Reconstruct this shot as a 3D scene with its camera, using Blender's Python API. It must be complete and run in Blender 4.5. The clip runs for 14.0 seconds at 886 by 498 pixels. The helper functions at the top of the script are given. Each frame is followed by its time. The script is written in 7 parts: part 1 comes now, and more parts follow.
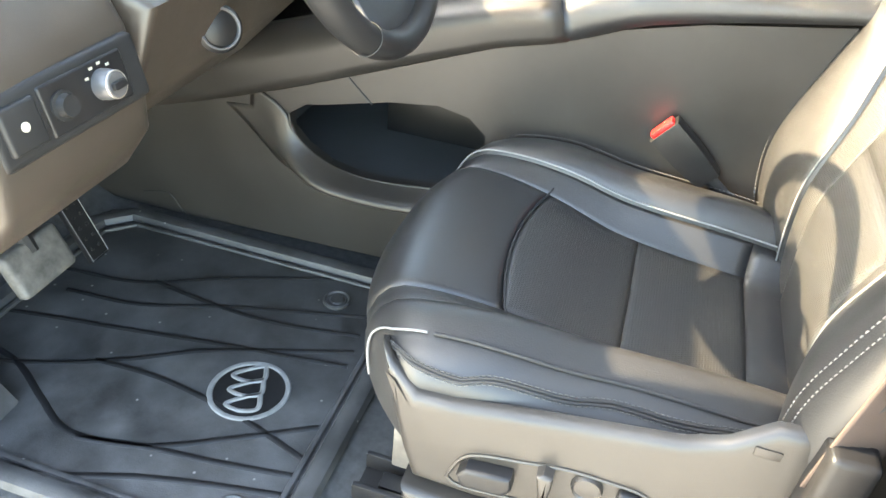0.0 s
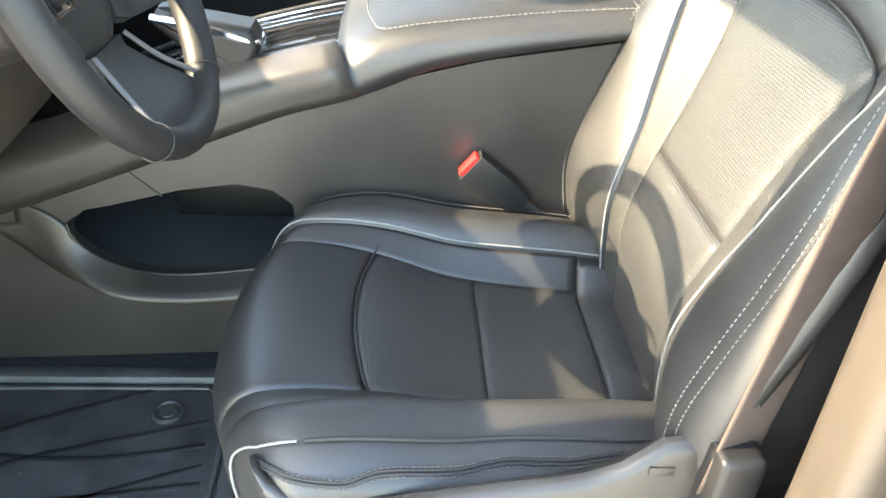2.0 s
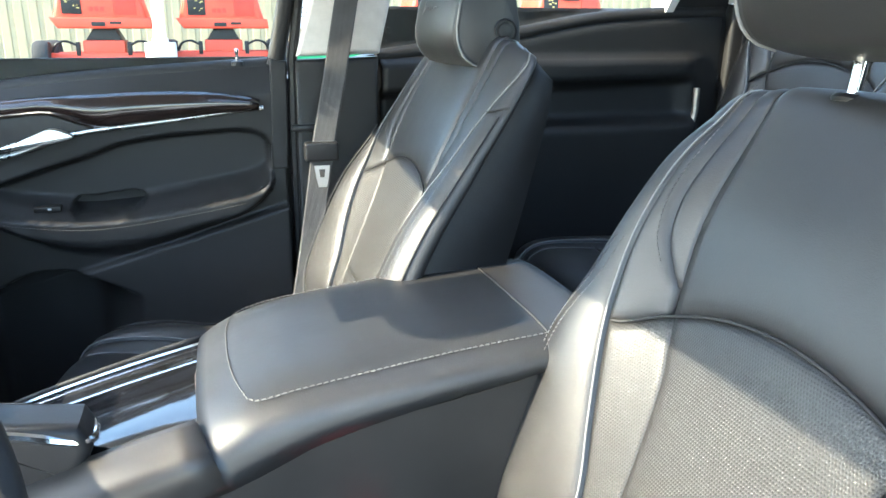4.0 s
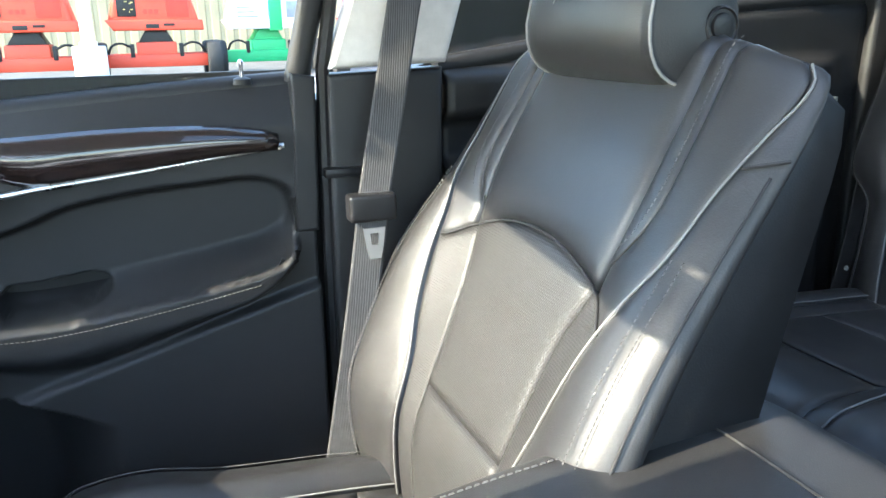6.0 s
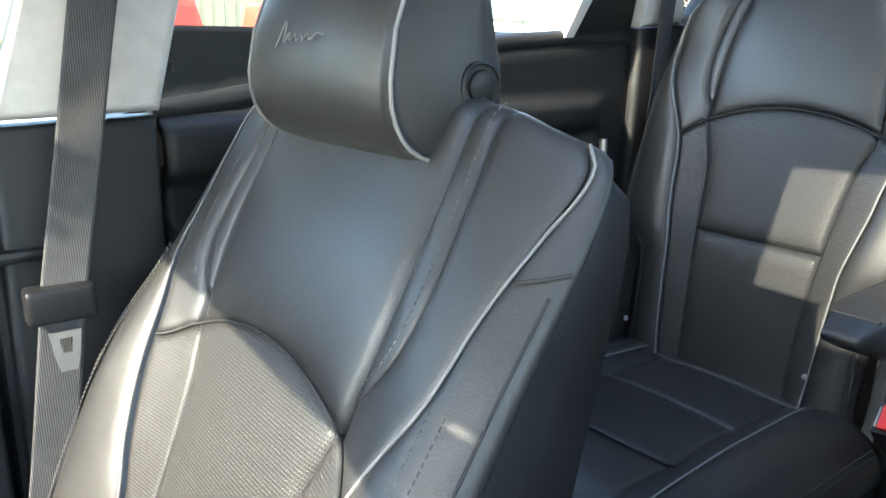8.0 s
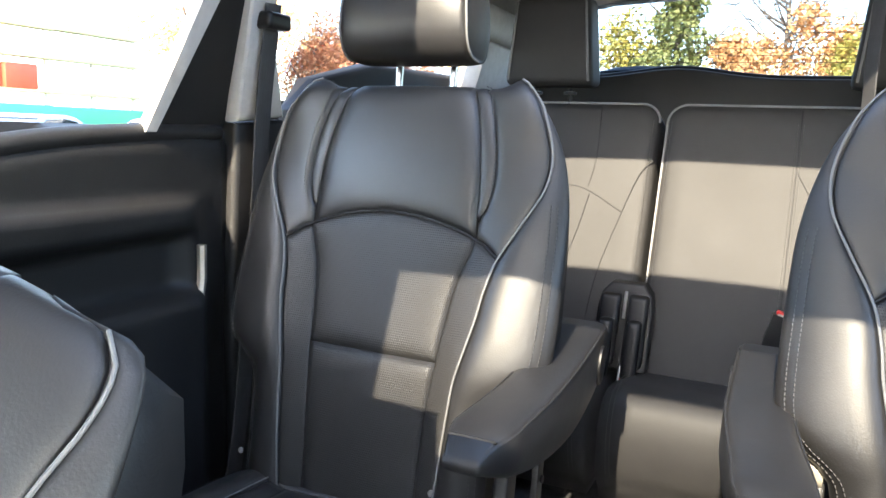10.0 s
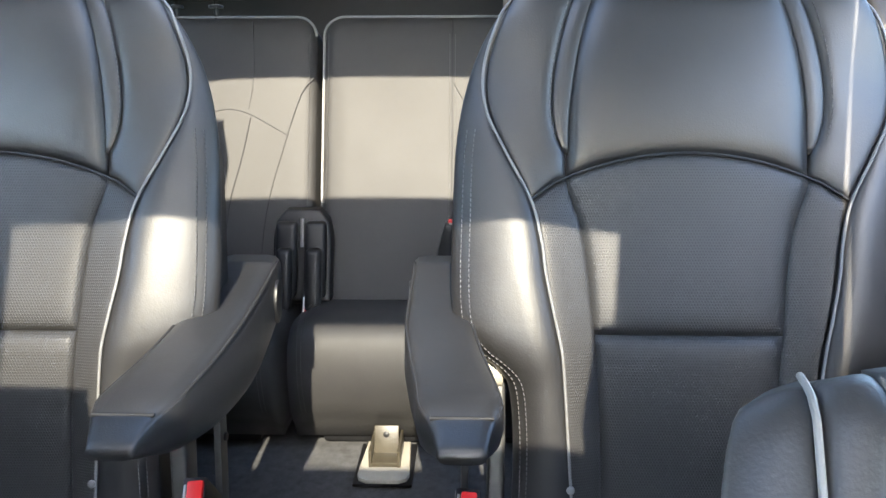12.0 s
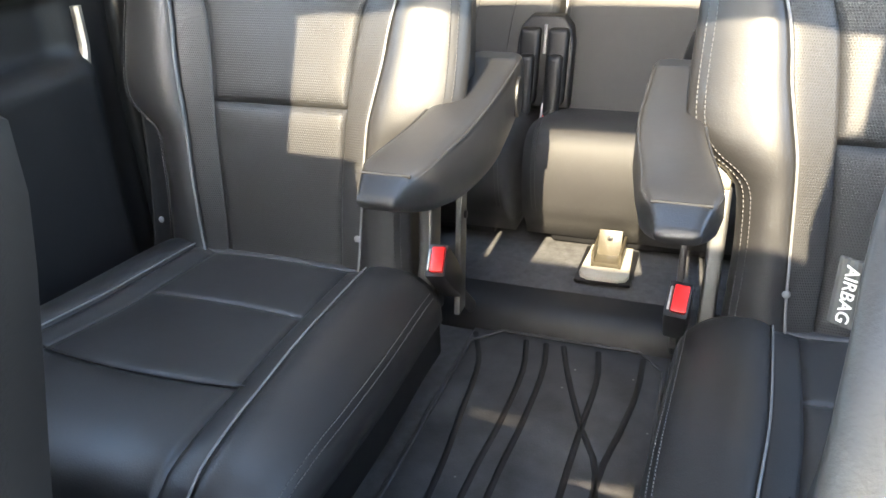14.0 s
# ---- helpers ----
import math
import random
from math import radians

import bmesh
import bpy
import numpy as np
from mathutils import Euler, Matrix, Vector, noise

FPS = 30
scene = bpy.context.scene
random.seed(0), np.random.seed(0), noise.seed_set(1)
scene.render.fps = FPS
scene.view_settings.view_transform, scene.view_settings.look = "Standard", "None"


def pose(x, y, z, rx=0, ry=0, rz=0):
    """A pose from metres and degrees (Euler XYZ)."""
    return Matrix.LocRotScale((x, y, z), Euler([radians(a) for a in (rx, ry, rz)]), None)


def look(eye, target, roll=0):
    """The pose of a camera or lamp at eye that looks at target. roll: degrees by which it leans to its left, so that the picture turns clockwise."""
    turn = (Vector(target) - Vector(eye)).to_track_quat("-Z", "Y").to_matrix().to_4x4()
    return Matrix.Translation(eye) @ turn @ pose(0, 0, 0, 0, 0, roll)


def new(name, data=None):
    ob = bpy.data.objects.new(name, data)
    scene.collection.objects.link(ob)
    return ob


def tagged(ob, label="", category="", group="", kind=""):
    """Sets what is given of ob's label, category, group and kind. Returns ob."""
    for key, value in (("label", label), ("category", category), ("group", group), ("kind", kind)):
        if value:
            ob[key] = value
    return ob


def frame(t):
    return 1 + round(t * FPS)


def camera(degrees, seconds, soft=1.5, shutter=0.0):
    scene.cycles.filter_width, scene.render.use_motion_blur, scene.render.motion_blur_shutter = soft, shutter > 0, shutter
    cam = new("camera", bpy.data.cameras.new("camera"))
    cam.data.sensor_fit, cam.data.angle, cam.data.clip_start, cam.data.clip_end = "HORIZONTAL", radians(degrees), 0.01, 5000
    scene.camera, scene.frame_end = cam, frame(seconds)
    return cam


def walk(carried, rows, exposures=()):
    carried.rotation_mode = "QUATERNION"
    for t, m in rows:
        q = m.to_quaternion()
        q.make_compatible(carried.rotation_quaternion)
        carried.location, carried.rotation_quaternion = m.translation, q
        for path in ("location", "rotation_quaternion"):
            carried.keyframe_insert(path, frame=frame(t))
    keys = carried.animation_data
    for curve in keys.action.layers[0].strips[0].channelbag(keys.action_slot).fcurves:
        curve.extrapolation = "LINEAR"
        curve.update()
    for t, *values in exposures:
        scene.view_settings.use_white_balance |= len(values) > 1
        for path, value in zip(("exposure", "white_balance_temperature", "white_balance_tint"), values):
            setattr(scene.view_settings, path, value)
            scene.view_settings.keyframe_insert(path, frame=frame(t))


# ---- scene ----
cam = camera(60.5, 14.0)
PATH = [
    (0, (0.329, -1.313, 0.903), (-0.049, 0.264, -0.268), 6.3),
    (0.5, (0.249, -1.328, 0.872), (0.100, 0.250, -0.347), 6.9),
    (1, (0.237, -1.314, 0.860), (0.162, 0.258, -0.373), 5.2),
    (1.5, (0.262, -1.284, 0.871), (0.276, 0.309, -0.337), 4.5),
    (2, (0.275, -1.258, 0.918), (0.401, 0.426, -0.153), 3.2),
    (2.5, (0.279, -1.235, 0.972), (0.595, 0.553, 0.132), 2.9),
    (3, (0.271, -1.218, 0.994), (0.694, 0.604, 0.285), 2.6),
    (3.5, (0.257, -1.150, 1.014), (0.748, 0.694, 0.417), 1.5),
    (3.7, (0.248, -1.089, 1.012), (0.763, 0.763, 0.459), 0.8),
    (5.8, (0.153, -0.467, 0.999), (0.878, 1.298, 0.399), -1.5),
    (6, (0.151, -0.405, 1.01), (0.841, 1.386, 0.447), -0.9),
    (6.5, (0.155, -0.301, 1.034), (0.8, 1.52, 0.517), 0.0),
    (7, (0.167, -0.284, 1.032), (0.851, 1.506, 0.46), -0.1),
    (7.5, (0.253, -0.289, 1.036), (1.164, 1.393, 0.453), 0.0),
    (8, (0.31, -0.239, 1.04), (1.47, 1.304, 0.516), 0.5),
    (8.5, (0.369, -0.194, 1.071), (1.757, 1.174, 0.62), 0.1),
    (8.7, (0.39, -0.19, 1.079), (1.856, 1.103, 0.655), 0.3),
    (10.8, (0.521, -0.149, 1.061), (2.443, 0.34, 0.809), 1.5),
    (11, (0.54, -0.156, 1.06), (2.49, 0.219, 0.821), 0.9),
    (11.5, (0.564, -0.158, 1.053), (2.545, -0.019, 0.811), 0.4),
    (12, (0.581, -0.166, 1.042), (2.526, -0.11, 0.578), -0.1),
    (12.5, (0.567, -0.179, 1.033), (2.43, -0.012, 0.326), -1.4),
    (13, (0.531, -0.19, 1.035), (2.336, 0.158, 0.247), -2.2),
    (13.5, (0.511, -0.186, 1.03), (2.253, 0.311, 0.183), -2.1),
    (14, (0.499, -0.183, 1.022), (2.183, 0.443, 0.144), -1.9),
]
walk(cam, [(t, look(eye, target, roll)) for t, eye, target, roll in PATH],
     [(0, 4.6, 8200, 5), (1.5, 4.5, 8000, 5), (2.5, 3.95, 7100, 3), (3.5, 3.5, 6350, 2), (6, 3.6, 6150, 4), (7, 3.55, 6000, 4), (7.5, 3.45, 5850, 3), (8, 3.5, 6250, 4), (8.5, 3.6, 7300, 7), (11, 3.75, 6200, 11), (11.5, 3.65, 6200, 11), (12, 3.85, 6300, 9), (13, 4.3, 6600, 9), (14, 4.8, 7250, 9)])


# ---------- world, sun, exposure ----------
SUN_DIR = Vector((1.0, 0.05, -0.65)).normalized()
world = bpy.data.worlds.new("sky")
scene.world = world
world.use_nodes = True
wn = world.node_tree
sky = wn.nodes.new("ShaderNodeTexSky")
sky.sky_type = "NISHITA"
sky.sun_disc = False
sky.sun_elevation = math.asin(-SUN_DIR.z)
sky.sun_rotation = math.atan2(-SUN_DIR.x, -SUN_DIR.y)
wn.links.new(sky.outputs[0], wn.nodes["Background"].inputs[0])
wn.nodes["Background"].inputs[1].default_value = 0.15
sun = new("sun", bpy.data.lights.new("sun", "SUN"))
sun.data.energy = 2.0
sun.data.angle = radians(0.55)
sun.data.color = (1.0, 0.86, 0.66)
sun.matrix_world = look((-20, -1, 11), Vector((-20, -1, 11)) + SUN_DIR)


# ---------- materials ----------
def material(name, base, rough=0.5, metal=0.0, coat=0.0, spec=0.5):
    m = bpy.data.materials.new(name)
    m.use_nodes = True
    b = m.node_tree.nodes["Principled BSDF"]
    b.inputs["Base Color"].default_value = (*base, 1)
    b.inputs["Roughness"].default_value = rough
    b.inputs["Metallic"].default_value = metal
    b.inputs["Coat Weight"].default_value = coat
    b.inputs["Specular IOR Level"].default_value = spec
    return m


def node(m, kind, **values):
    n = m.node_tree.nodes.new(kind)
    for k, v in values.items():
        n.inputs[k.replace("_", " ")].default_value = v
    return n


def link(m, a, b):
    m.node_tree.links.new(a, b)


def bsdf(m):
    return m.node_tree.nodes["Principled BSDF"]


def mottle(m, c1, c2, scale=6.0, detail=6.0, rough=None, coords="Object", stretch=(1, 1, 1)):
    """Two-tone base colour from noise, with the roughness varying along."""
    tc = node(m, "ShaderNodeTexCoord")
    mp = node(m, "ShaderNodeMapping")
    mp.inputs["Scale"].default_value = stretch
    link(m, tc.outputs[coords], mp.inputs["Vector"])
    n = node(m, "ShaderNodeTexNoise", Scale=scale, Detail=detail, Roughness=0.62)
    link(m, mp.outputs[0], n.inputs["Vector"])
    mix = node(m, "ShaderNodeMix")
    mix.data_type = "RGBA"
    mix.inputs["A"].default_value = (*c1, 1)
    mix.inputs["B"].default_value = (*c2, 1)
    ramp = node(m, "ShaderNodeMapRange", From_Min=0.32, From_Max=0.68)
    link(m, n.outputs[0], ramp.inputs[0])
    link(m, ramp.outputs[0], mix.inputs["Factor"])
    link(m, mix.outputs["Result"], bsdf(m).inputs["Base Color"])
    if rough:
        rr = node(m, "ShaderNodeMapRange", From_Min=0.3, From_Max=0.7, To_Min=rough[0], To_Max=rough[1])
        link(m, n.outputs[0], rr.inputs[0])
        link(m, rr.outputs[0], bsdf(m).inputs["Roughness"])
    return mp


def grain(m, mp, scale=600.0, strength=0.25, distance=0.0006, feature="noise"):
    """Fine relief: pebbled leather or moulded plastic."""
    if feature == "cells":
        t = node(m, "ShaderNodeTexVoronoi", Scale=scale)
    else:
        t = node(m, "ShaderNodeTexNoise", Scale=scale, Detail=3.0)
    link(m, mp.outputs[0], t.inputs["Vector"])
    big = node(m, "ShaderNodeTexNoise", Scale=28.0, Detail=3.0)
    link(m, mp.outputs[0], big.inputs["Vector"])
    b1 = node(m, "ShaderNodeBump", Strength=strength, Distance=distance)
    b2 = node(m, "ShaderNodeBump", Strength=0.1, Distance=0.003)
    link(m, t.outputs[0], b1.inputs["Height"])
    link(m, big.outputs[0], b2.inputs["Height"])
    link(m, b2.outputs[0], b1.inputs["Normal"])
    link(m, b1.outputs[0], bsdf(m).inputs["Normal"])
    return b1


def plain(name, c, rough=0.5, vary=0.2, scale=8.0, bump=0.2, grain_scale=700.0, **kw):
    m = material(name, c, rough, **kw)
    lo = tuple(x * (1 - vary) for x in c)
    hi = tuple(min(1, x * (1 + vary)) for x in c)
    mp = mottle(m, lo, hi, scale, rough=(max(0.03, rough - 0.07), rough + 0.07))
    if bump:
        grain(m, mp, grain_scale, bump)
    return m


LEATHER = plain("black_leather", (0.019, 0.0188, 0.0192), 0.45, 0.22, 5.0, 0.3, 520.0, spec=0.6)
LEATHER_SIDE = plain("black_vinyl", (0.012, 0.012, 0.0128), 0.5, 0.16, 5.0, 0.3, 420.0, spec=0.32)


def perforated(name, base, pitch=0.0036, size=0.2):
    """Leather with a staggered grid of small punched holes, laid out in metres by the UV map."""
    m = material(name, base, 0.47, spec=0.5)
    tc = node(m, "ShaderNodeTexCoord")
    sep = node(m, "ShaderNodeSeparateXYZ")
    link(m, tc.outputs["UV"], sep.inputs[0])

    def maths(op, a, b=None, v=None):
        n = node(m, "ShaderNodeMath")
        n.operation = op
        link(m, a, n.inputs[0])
        if b is not None:
            link(m, b, n.inputs[1])
        if v is not None:
            n.inputs[1].default_value = v
        return n.outputs[0]
    rows = maths("DIVIDE", sep.outputs[1], v=pitch)
    row = maths("FLOOR", rows)
    shift = maths("MULTIPLY", maths("MODULO", row, v=2.0), v=0.5)
    cols = maths("ADD", maths("DIVIDE", sep.outputs[0], v=pitch), shift)
    fx = maths("SUBTRACT", maths("FRACT", cols), v=0.5)
    fy = maths("SUBTRACT", maths("FRACT", rows), v=0.5)
    r2 = maths("ADD", maths("MULTIPLY", fx, fx), maths("MULTIPLY", fy, fy))
    rr = maths("SQRT", r2)
    hole = node(m, "ShaderNodeMapRange", From_Min=size, From_Max=size + 0.16)
    link(m, rr, hole.inputs[0])
    mix = node(m, "ShaderNodeMix")
    mix.data_type = "RGBA"
    mix.inputs["A"].default_value = (0.012, 0.012, 0.012, 1)
    mix.inputs["B"].default_value = (*base, 1)
    link(m, hole.outputs[0], mix.inputs["Factor"])
    link(m, mix.outputs["Result"], bsdf(m).inputs["Base Color"])
    bump = node(m, "ShaderNodeBump", Strength=0.5, Distance=0.0008)
    link(m, hole.outputs[0], bump.inputs["Height"])
    link(m, bump.outputs[0], bsdf(m).inputs["Normal"])
    return m


PERF = perforated("perforated_leather", (0.028, 0.0275, 0.027))
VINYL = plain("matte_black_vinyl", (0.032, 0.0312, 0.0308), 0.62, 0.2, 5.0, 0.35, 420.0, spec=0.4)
PIPING = plain("silver_piping", (0.17, 0.17, 0.168), 0.42, 0.08, 20.0, 0.2)
THREAD = plain("grey_thread", (0.075, 0.073, 0.071), 0.7, 0.15, 60.0, 0.0)
SEAM = plain("seam_thread", (0.015, 0.015, 0.016), 0.7, 0.15, 60.0, 0.0)
PLASTIC = plain("charcoal_plastic", (0.015, 0.015, 0.0155), 0.5, 0.15, 9.0, 0.35, 900.0, spec=0.35)
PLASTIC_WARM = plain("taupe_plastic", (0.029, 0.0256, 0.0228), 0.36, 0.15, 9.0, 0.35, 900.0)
# brighter copy of the taupe, with the light on the lower dashboard in its colour
PLASTIC_LIT = plain("lit_taupe_plastic", (0.046, 0.037, 0.030), 0.36, 0.15, 9.0, 0.35, 900.0)
BIN = plain("grey_bin_liner", (0.055, 0.059, 0.062), 0.6, 0.2, 8.0, 0.3, 700.0)
HINGE = plain("grey_hinge_metal", (0.09, 0.09, 0.089), 0.45, 0.15, 25.0, 0.1, metal=0.55)
PALE = plain("pale_nylon", (0.42, 0.39, 0.32), 0.5, 0.1, 30.0, 0.1)
PEDAL = plain("worn_pedal_rubber", (0.075, 0.072, 0.068), 0.6, 0.45, 45.0, 0.5)
STEEL_DARK = plain("dark_satin_trim", (0.10, 0.10, 0.105), 0.38, 0.12, 20.0, 0.1, metal=0.4)
BLACK = plain("black_plastic", (0.010, 0.010, 0.011), 0.4, 0.2, 12.0, 0.2, spec=0.35)
PIANO = material("piano_black", (0.008, 0.008, 0.009), 0.08, coat=0.6)
CHROME = plain("chrome", (0.75, 0.76, 0.78), 0.12, 0.04, 15.0, 0.0, metal=1.0)
SATIN = plain("satin_silver", (0.62, 0.62, 0.62), 0.3, 0.06, 15.0, 0.0, metal=1.0)
STEEL = plain("dull_steel", (0.45, 0.42, 0.38), 0.42, 0.2, 30.0, 0.2, metal=0.85)
RUBBER = plain("black_rubber_mat", (0.042, 0.042, 0.043), 0.5, 0.6, 11.0, 0.5, 420.0)
# pale dust specks on the rubber
rub_out = bsdf(RUBBER).inputs["Base Color"].links[0].from_socket
spk = node(RUBBER, "ShaderNodeTexVoronoi", Scale=26.0)
spk_tc = node(RUBBER, "ShaderNodeTexCoord")
link(RUBBER, spk_tc.outputs["Object"], spk.inputs["Vector"])
spk_r = node(RUBBER, "ShaderNodeMapRange", From_Min=0.03, From_Max=0.075, To_Min=0.8, To_Max=0.0)
link(RUBBER, spk.outputs["Distance"], spk_r.inputs[0])
spk_m = node(RUBBER, "ShaderNodeMix")
spk_m.data_type = "RGBA"
spk_m.inputs["B"].default_value = (0.3, 0.29, 0.27, 1)
link(RUBBER, rub_out, spk_m.inputs["A"])
link(RUBBER, spk_r.outputs[0], spk_m.inputs["Factor"])
link(RUBBER, spk_m.outputs["Result"], bsdf(RUBBER).inputs["Base Color"])
RUBBER_GREY = plain("grey_rubber", (0.16, 0.16, 0.16), 0.6, 0.25, 40.0, 0.2)
CARPET = plain("charcoal_carpet", (0.055, 0.055, 0.056), 0.95, 0.35, 60.0, 1.0, 1500.0)
HEADLINER = plain("light_grey_fabric", (0.55, 0.53, 0.50), 0.9, 0.08, 40.0, 0.4, 1500.0)
TAN_TRIM = plain("tan_pillar_trim", (0.040, 0.032, 0.026), 0.5, 0.1, 10.0, 0.3, 900.0)
BRASS = plain("brassy_steel", (0.055, 0.047, 0.032), 0.38, 0.25, 30.0, 0.1)
DOOR_SKIN = plain("door_skin", (0.014, 0.014, 0.0148), 0.5, 0.15, 6.0, 0.3, 420.0, spec=0.35)
RED = plain("red_plastic", (0.75, 0.02, 0.02), 0.35, 0.08, 40.0, 0.0)
WEB = material("belt_webbing", (0.05, 0.05, 0.052), 0.75)
mp_ = mottle(WEB, (0.042, 0.042, 0.044), (0.06, 0.06, 0.062), 40.0)
wv = node(WEB, "ShaderNodeTexWave", Scale=120.0, Distortion=0.5)
link(WEB, mp_.outputs[0], wv.inputs["Vector"])
bw = node(WEB, "ShaderNodeBump", Strength=0.5, Distance=0.0008)
link(WEB, wv.outputs[0], bw.inputs["Height"])
link(WEB, bw.outputs[0], bsdf(WEB).inputs["Normal"])
WEB_BROWN = plain("brown_webbing", (0.055, 0.038, 0.031), 0.8, 0.15, 60.0, 0.6, 900.0)
WOOD = material("dark_wood_veneer", (0.03, 0.018, 0.014), 0.18, coat=0.8)
mp_ = mottle(WOOD, (0.003, 0.0026, 0.0026), (0.020, 0.0115, 0.0095), 9.0, 8.0, stretch=(2.0, 8.0, 26.0))
GLASS = material("tinted_glass", (0.9, 0.93, 0.92), 0.0)
bsdf(GLASS).inputs["Transmission Weight"].default_value = 1.0
bsdf(GLASS).inputs["IOR"].default_value = 1.02
SIDE_GLASS = material("side_glass", (0.80, 0.83, 0.82), 0.0)
bsdf(SIDE_GLASS).inputs["Transmission Weight"].default_value = 1.0
bsdf(SIDE_GLASS).inputs["IOR"].default_value = 1.02
GREEN_LINE = plain("defroster_line", (0.05, 0.04, 0.03), 0.6, 0.1, 10.0, 0.0)
WHITE = plain("white_paint", (0.75, 0.74, 0.71), 0.5, 0.08, 8.0, 0.1)
CONCRETE = plain("pale_concrete", (0.58, 0.56, 0.52), 0.85, 0.15, 1.5, 0.4, 60.0)
ASPHALT = plain("worn_asphalt", (0.10, 0.098, 0.096), 0.9, 0.3, 1.0, 0.5, 120.0)
LIFT_RED = plain("orange_red_paint", (0.62, 0.06, 0.025), 0.45, 0.15, 3.0, 0.0)
LOUVRE_RED = plain("dull_red_paint", (0.42, 0.04, 0.02), 0.6, 0.2, 6.0, 0.0)
FITTING = plain("yellowish_fitting", (0.5, 0.38, 0.12), 0.5, 0.3, 9.0, 0.0)
LIFT_GREEN = plain("green_paint", (0.03, 0.42, 0.14), 0.45, 0.1, 3.0, 0.0)
SIDING = plain("tan_siding", (0.42, 0.34, 0.2), 0.7, 0.1, 2.0, 0.0)
CAR_BLUE = plain("blue_grey_car_paint", (0.16, 0.2, 0.28), 0.25, 0.05, 2.0, 0.0, coat=0.8)
CAR_WHITE = plain("white_car_paint", (0.7, 0.7, 0.7), 0.25, 0.04, 2.0, 0.0, coat=0.8)
def clear_glass(name, c):
    """Thin tinted glass that lets the sun through."""
    m = bpy.data.materials.new(name)
    m.use_nodes = True
    nt = m.node_tree
    clear = nt.nodes.new("ShaderNodeBsdfTransparent")
    clear.inputs[0].default_value = (*c, 1)
    gloss = nt.nodes.new("ShaderNodeBsdfGlossy")
    gloss.inputs["Roughness"].default_value = 0.02
    both = nt.nodes.new("ShaderNodeMixShader")
    both.inputs[0].default_value = 0.05
    nt.links.new(clear.outputs[0], both.inputs[1])
    nt.links.new(gloss.outputs[0], both.inputs[2])
    nt.links.new(both.outputs[0], nt.nodes["Material Output"].inputs[0])
    return m


# roof panes out of view, tinted unequally to dim the sun patches below
SUNROOF_GLASS = clear_glass("sunroof_glass", (0.58, 0.60, 0.61))
SKYLIGHT_GLASS = clear_glass("skylight_glass", (0.88, 0.90, 0.90))
REAR_GLASS = clear_glass("privacy_glass", (0.55, 0.58, 0.60))
DARK_GLASS = material("dark_glass", (0.02, 0.025, 0.03), 0.06)
TYRE = plain("tyre_rubber", (0.025, 0.025, 0.025), 0.85, 0.25, 6.0, 0.3, 90.0)
BARK = plain("bark", (0.16, 0.13, 0.11), 0.9, 0.3, 3.0, 0.6, 30.0)


def leaves(name, c1, c2):
    m = material(name, c1, 0.6)
    info = node(m, "ShaderNodeNewGeometry")
    mix = node(m, "ShaderNodeMix")
    mix.data_type = "RGBA"
    mix.inputs["A"].default_value = (*c1, 1)
    mix.inputs["B"].default_value = (*c2, 1)
    link(m, info.outputs["Random Per Island"], mix.inputs["Factor"])
    link(m, mix.outputs["Result"], bsdf(m).inputs["Base Color"])
    return m


LEAF_ORANGE = leaves("orange_leaves", (0.62, 0.30, 0.13), (0.66, 0.44, 0.2))
LEAF_RED = leaves("red_leaves", (0.56, 0.2, 0.11), (0.62, 0.33, 0.16))
LEAF_GREEN = leaves("pine_needles", (0.13, 0.17, 0.06), (0.27, 0.27, 0.09))
LEAF_YELLOW = leaves("yellow_leaves", (0.45, 0.34, 0.07), (0.35, 0.36, 0.1))


# ---------- building helpers ----------
def lerp(a, b, k):
    return a + (b - a) * k


def smooth(a, b, x):
    k = min(1.0, max(0.0, (x - a) / (b - a)))
    return k * k * (3 - 2 * k)


def curve_of(*pts):
    """A smooth function through (x, y) pairs."""
    xs = [p[0] for p in pts]
    ys = [p[1] for p in pts]

    def f(x):
        if x <= xs[0]:
            return ys[0]
        for i in range(len(xs) - 1):
            if x <= xs[i + 1]:
                k = (x - xs[i]) / (xs[i + 1] - xs[i])
                h = xs[i + 1] - xs[i]
                m0 = (ys[i + 1] - ys[i - 1]) / (xs[i + 1] - xs[i - 1]) if i > 0 else (ys[1] - ys[0]) / h
                m1 = (ys[i + 2] - ys[i]) / (xs[i + 2] - xs[i]) if i + 2 < len(xs) else (ys[i + 1] - ys[i]) / h
                k2, k3 = k * k, k * k * k
                return ((2 * k3 - 3 * k2 + 1) * ys[i] + (k3 - 2 * k2 + k) * h * m0
                        + (3 * k2 - 2 * k3) * ys[i + 1] + (k3 - k2) * h * m1)
        return ys[-1]
    return f


def path_of(pts, n):
    """n + 1 points on a smooth curve through pts, evenly spaced."""
    d = [0.0]
    for a, b in zip(pts, pts[1:]):
        d.append(d[-1] + (Vector(b) - Vector(a)).length)
    fs = [curve_of(*[(d[i], p[k]) for i, p in enumerate(pts)]) for k in range(len(pts[0]))]
    return [Vector([f(d[-1] * i / n) for f in fs]) for i in range(n + 1)]


def thing(name, place, label, category, group="", kind=""):
    ob = new(name)
    ob.empty_display_size = 0.1
    ob.location = place
    return tagged(ob, label, category, group, kind)


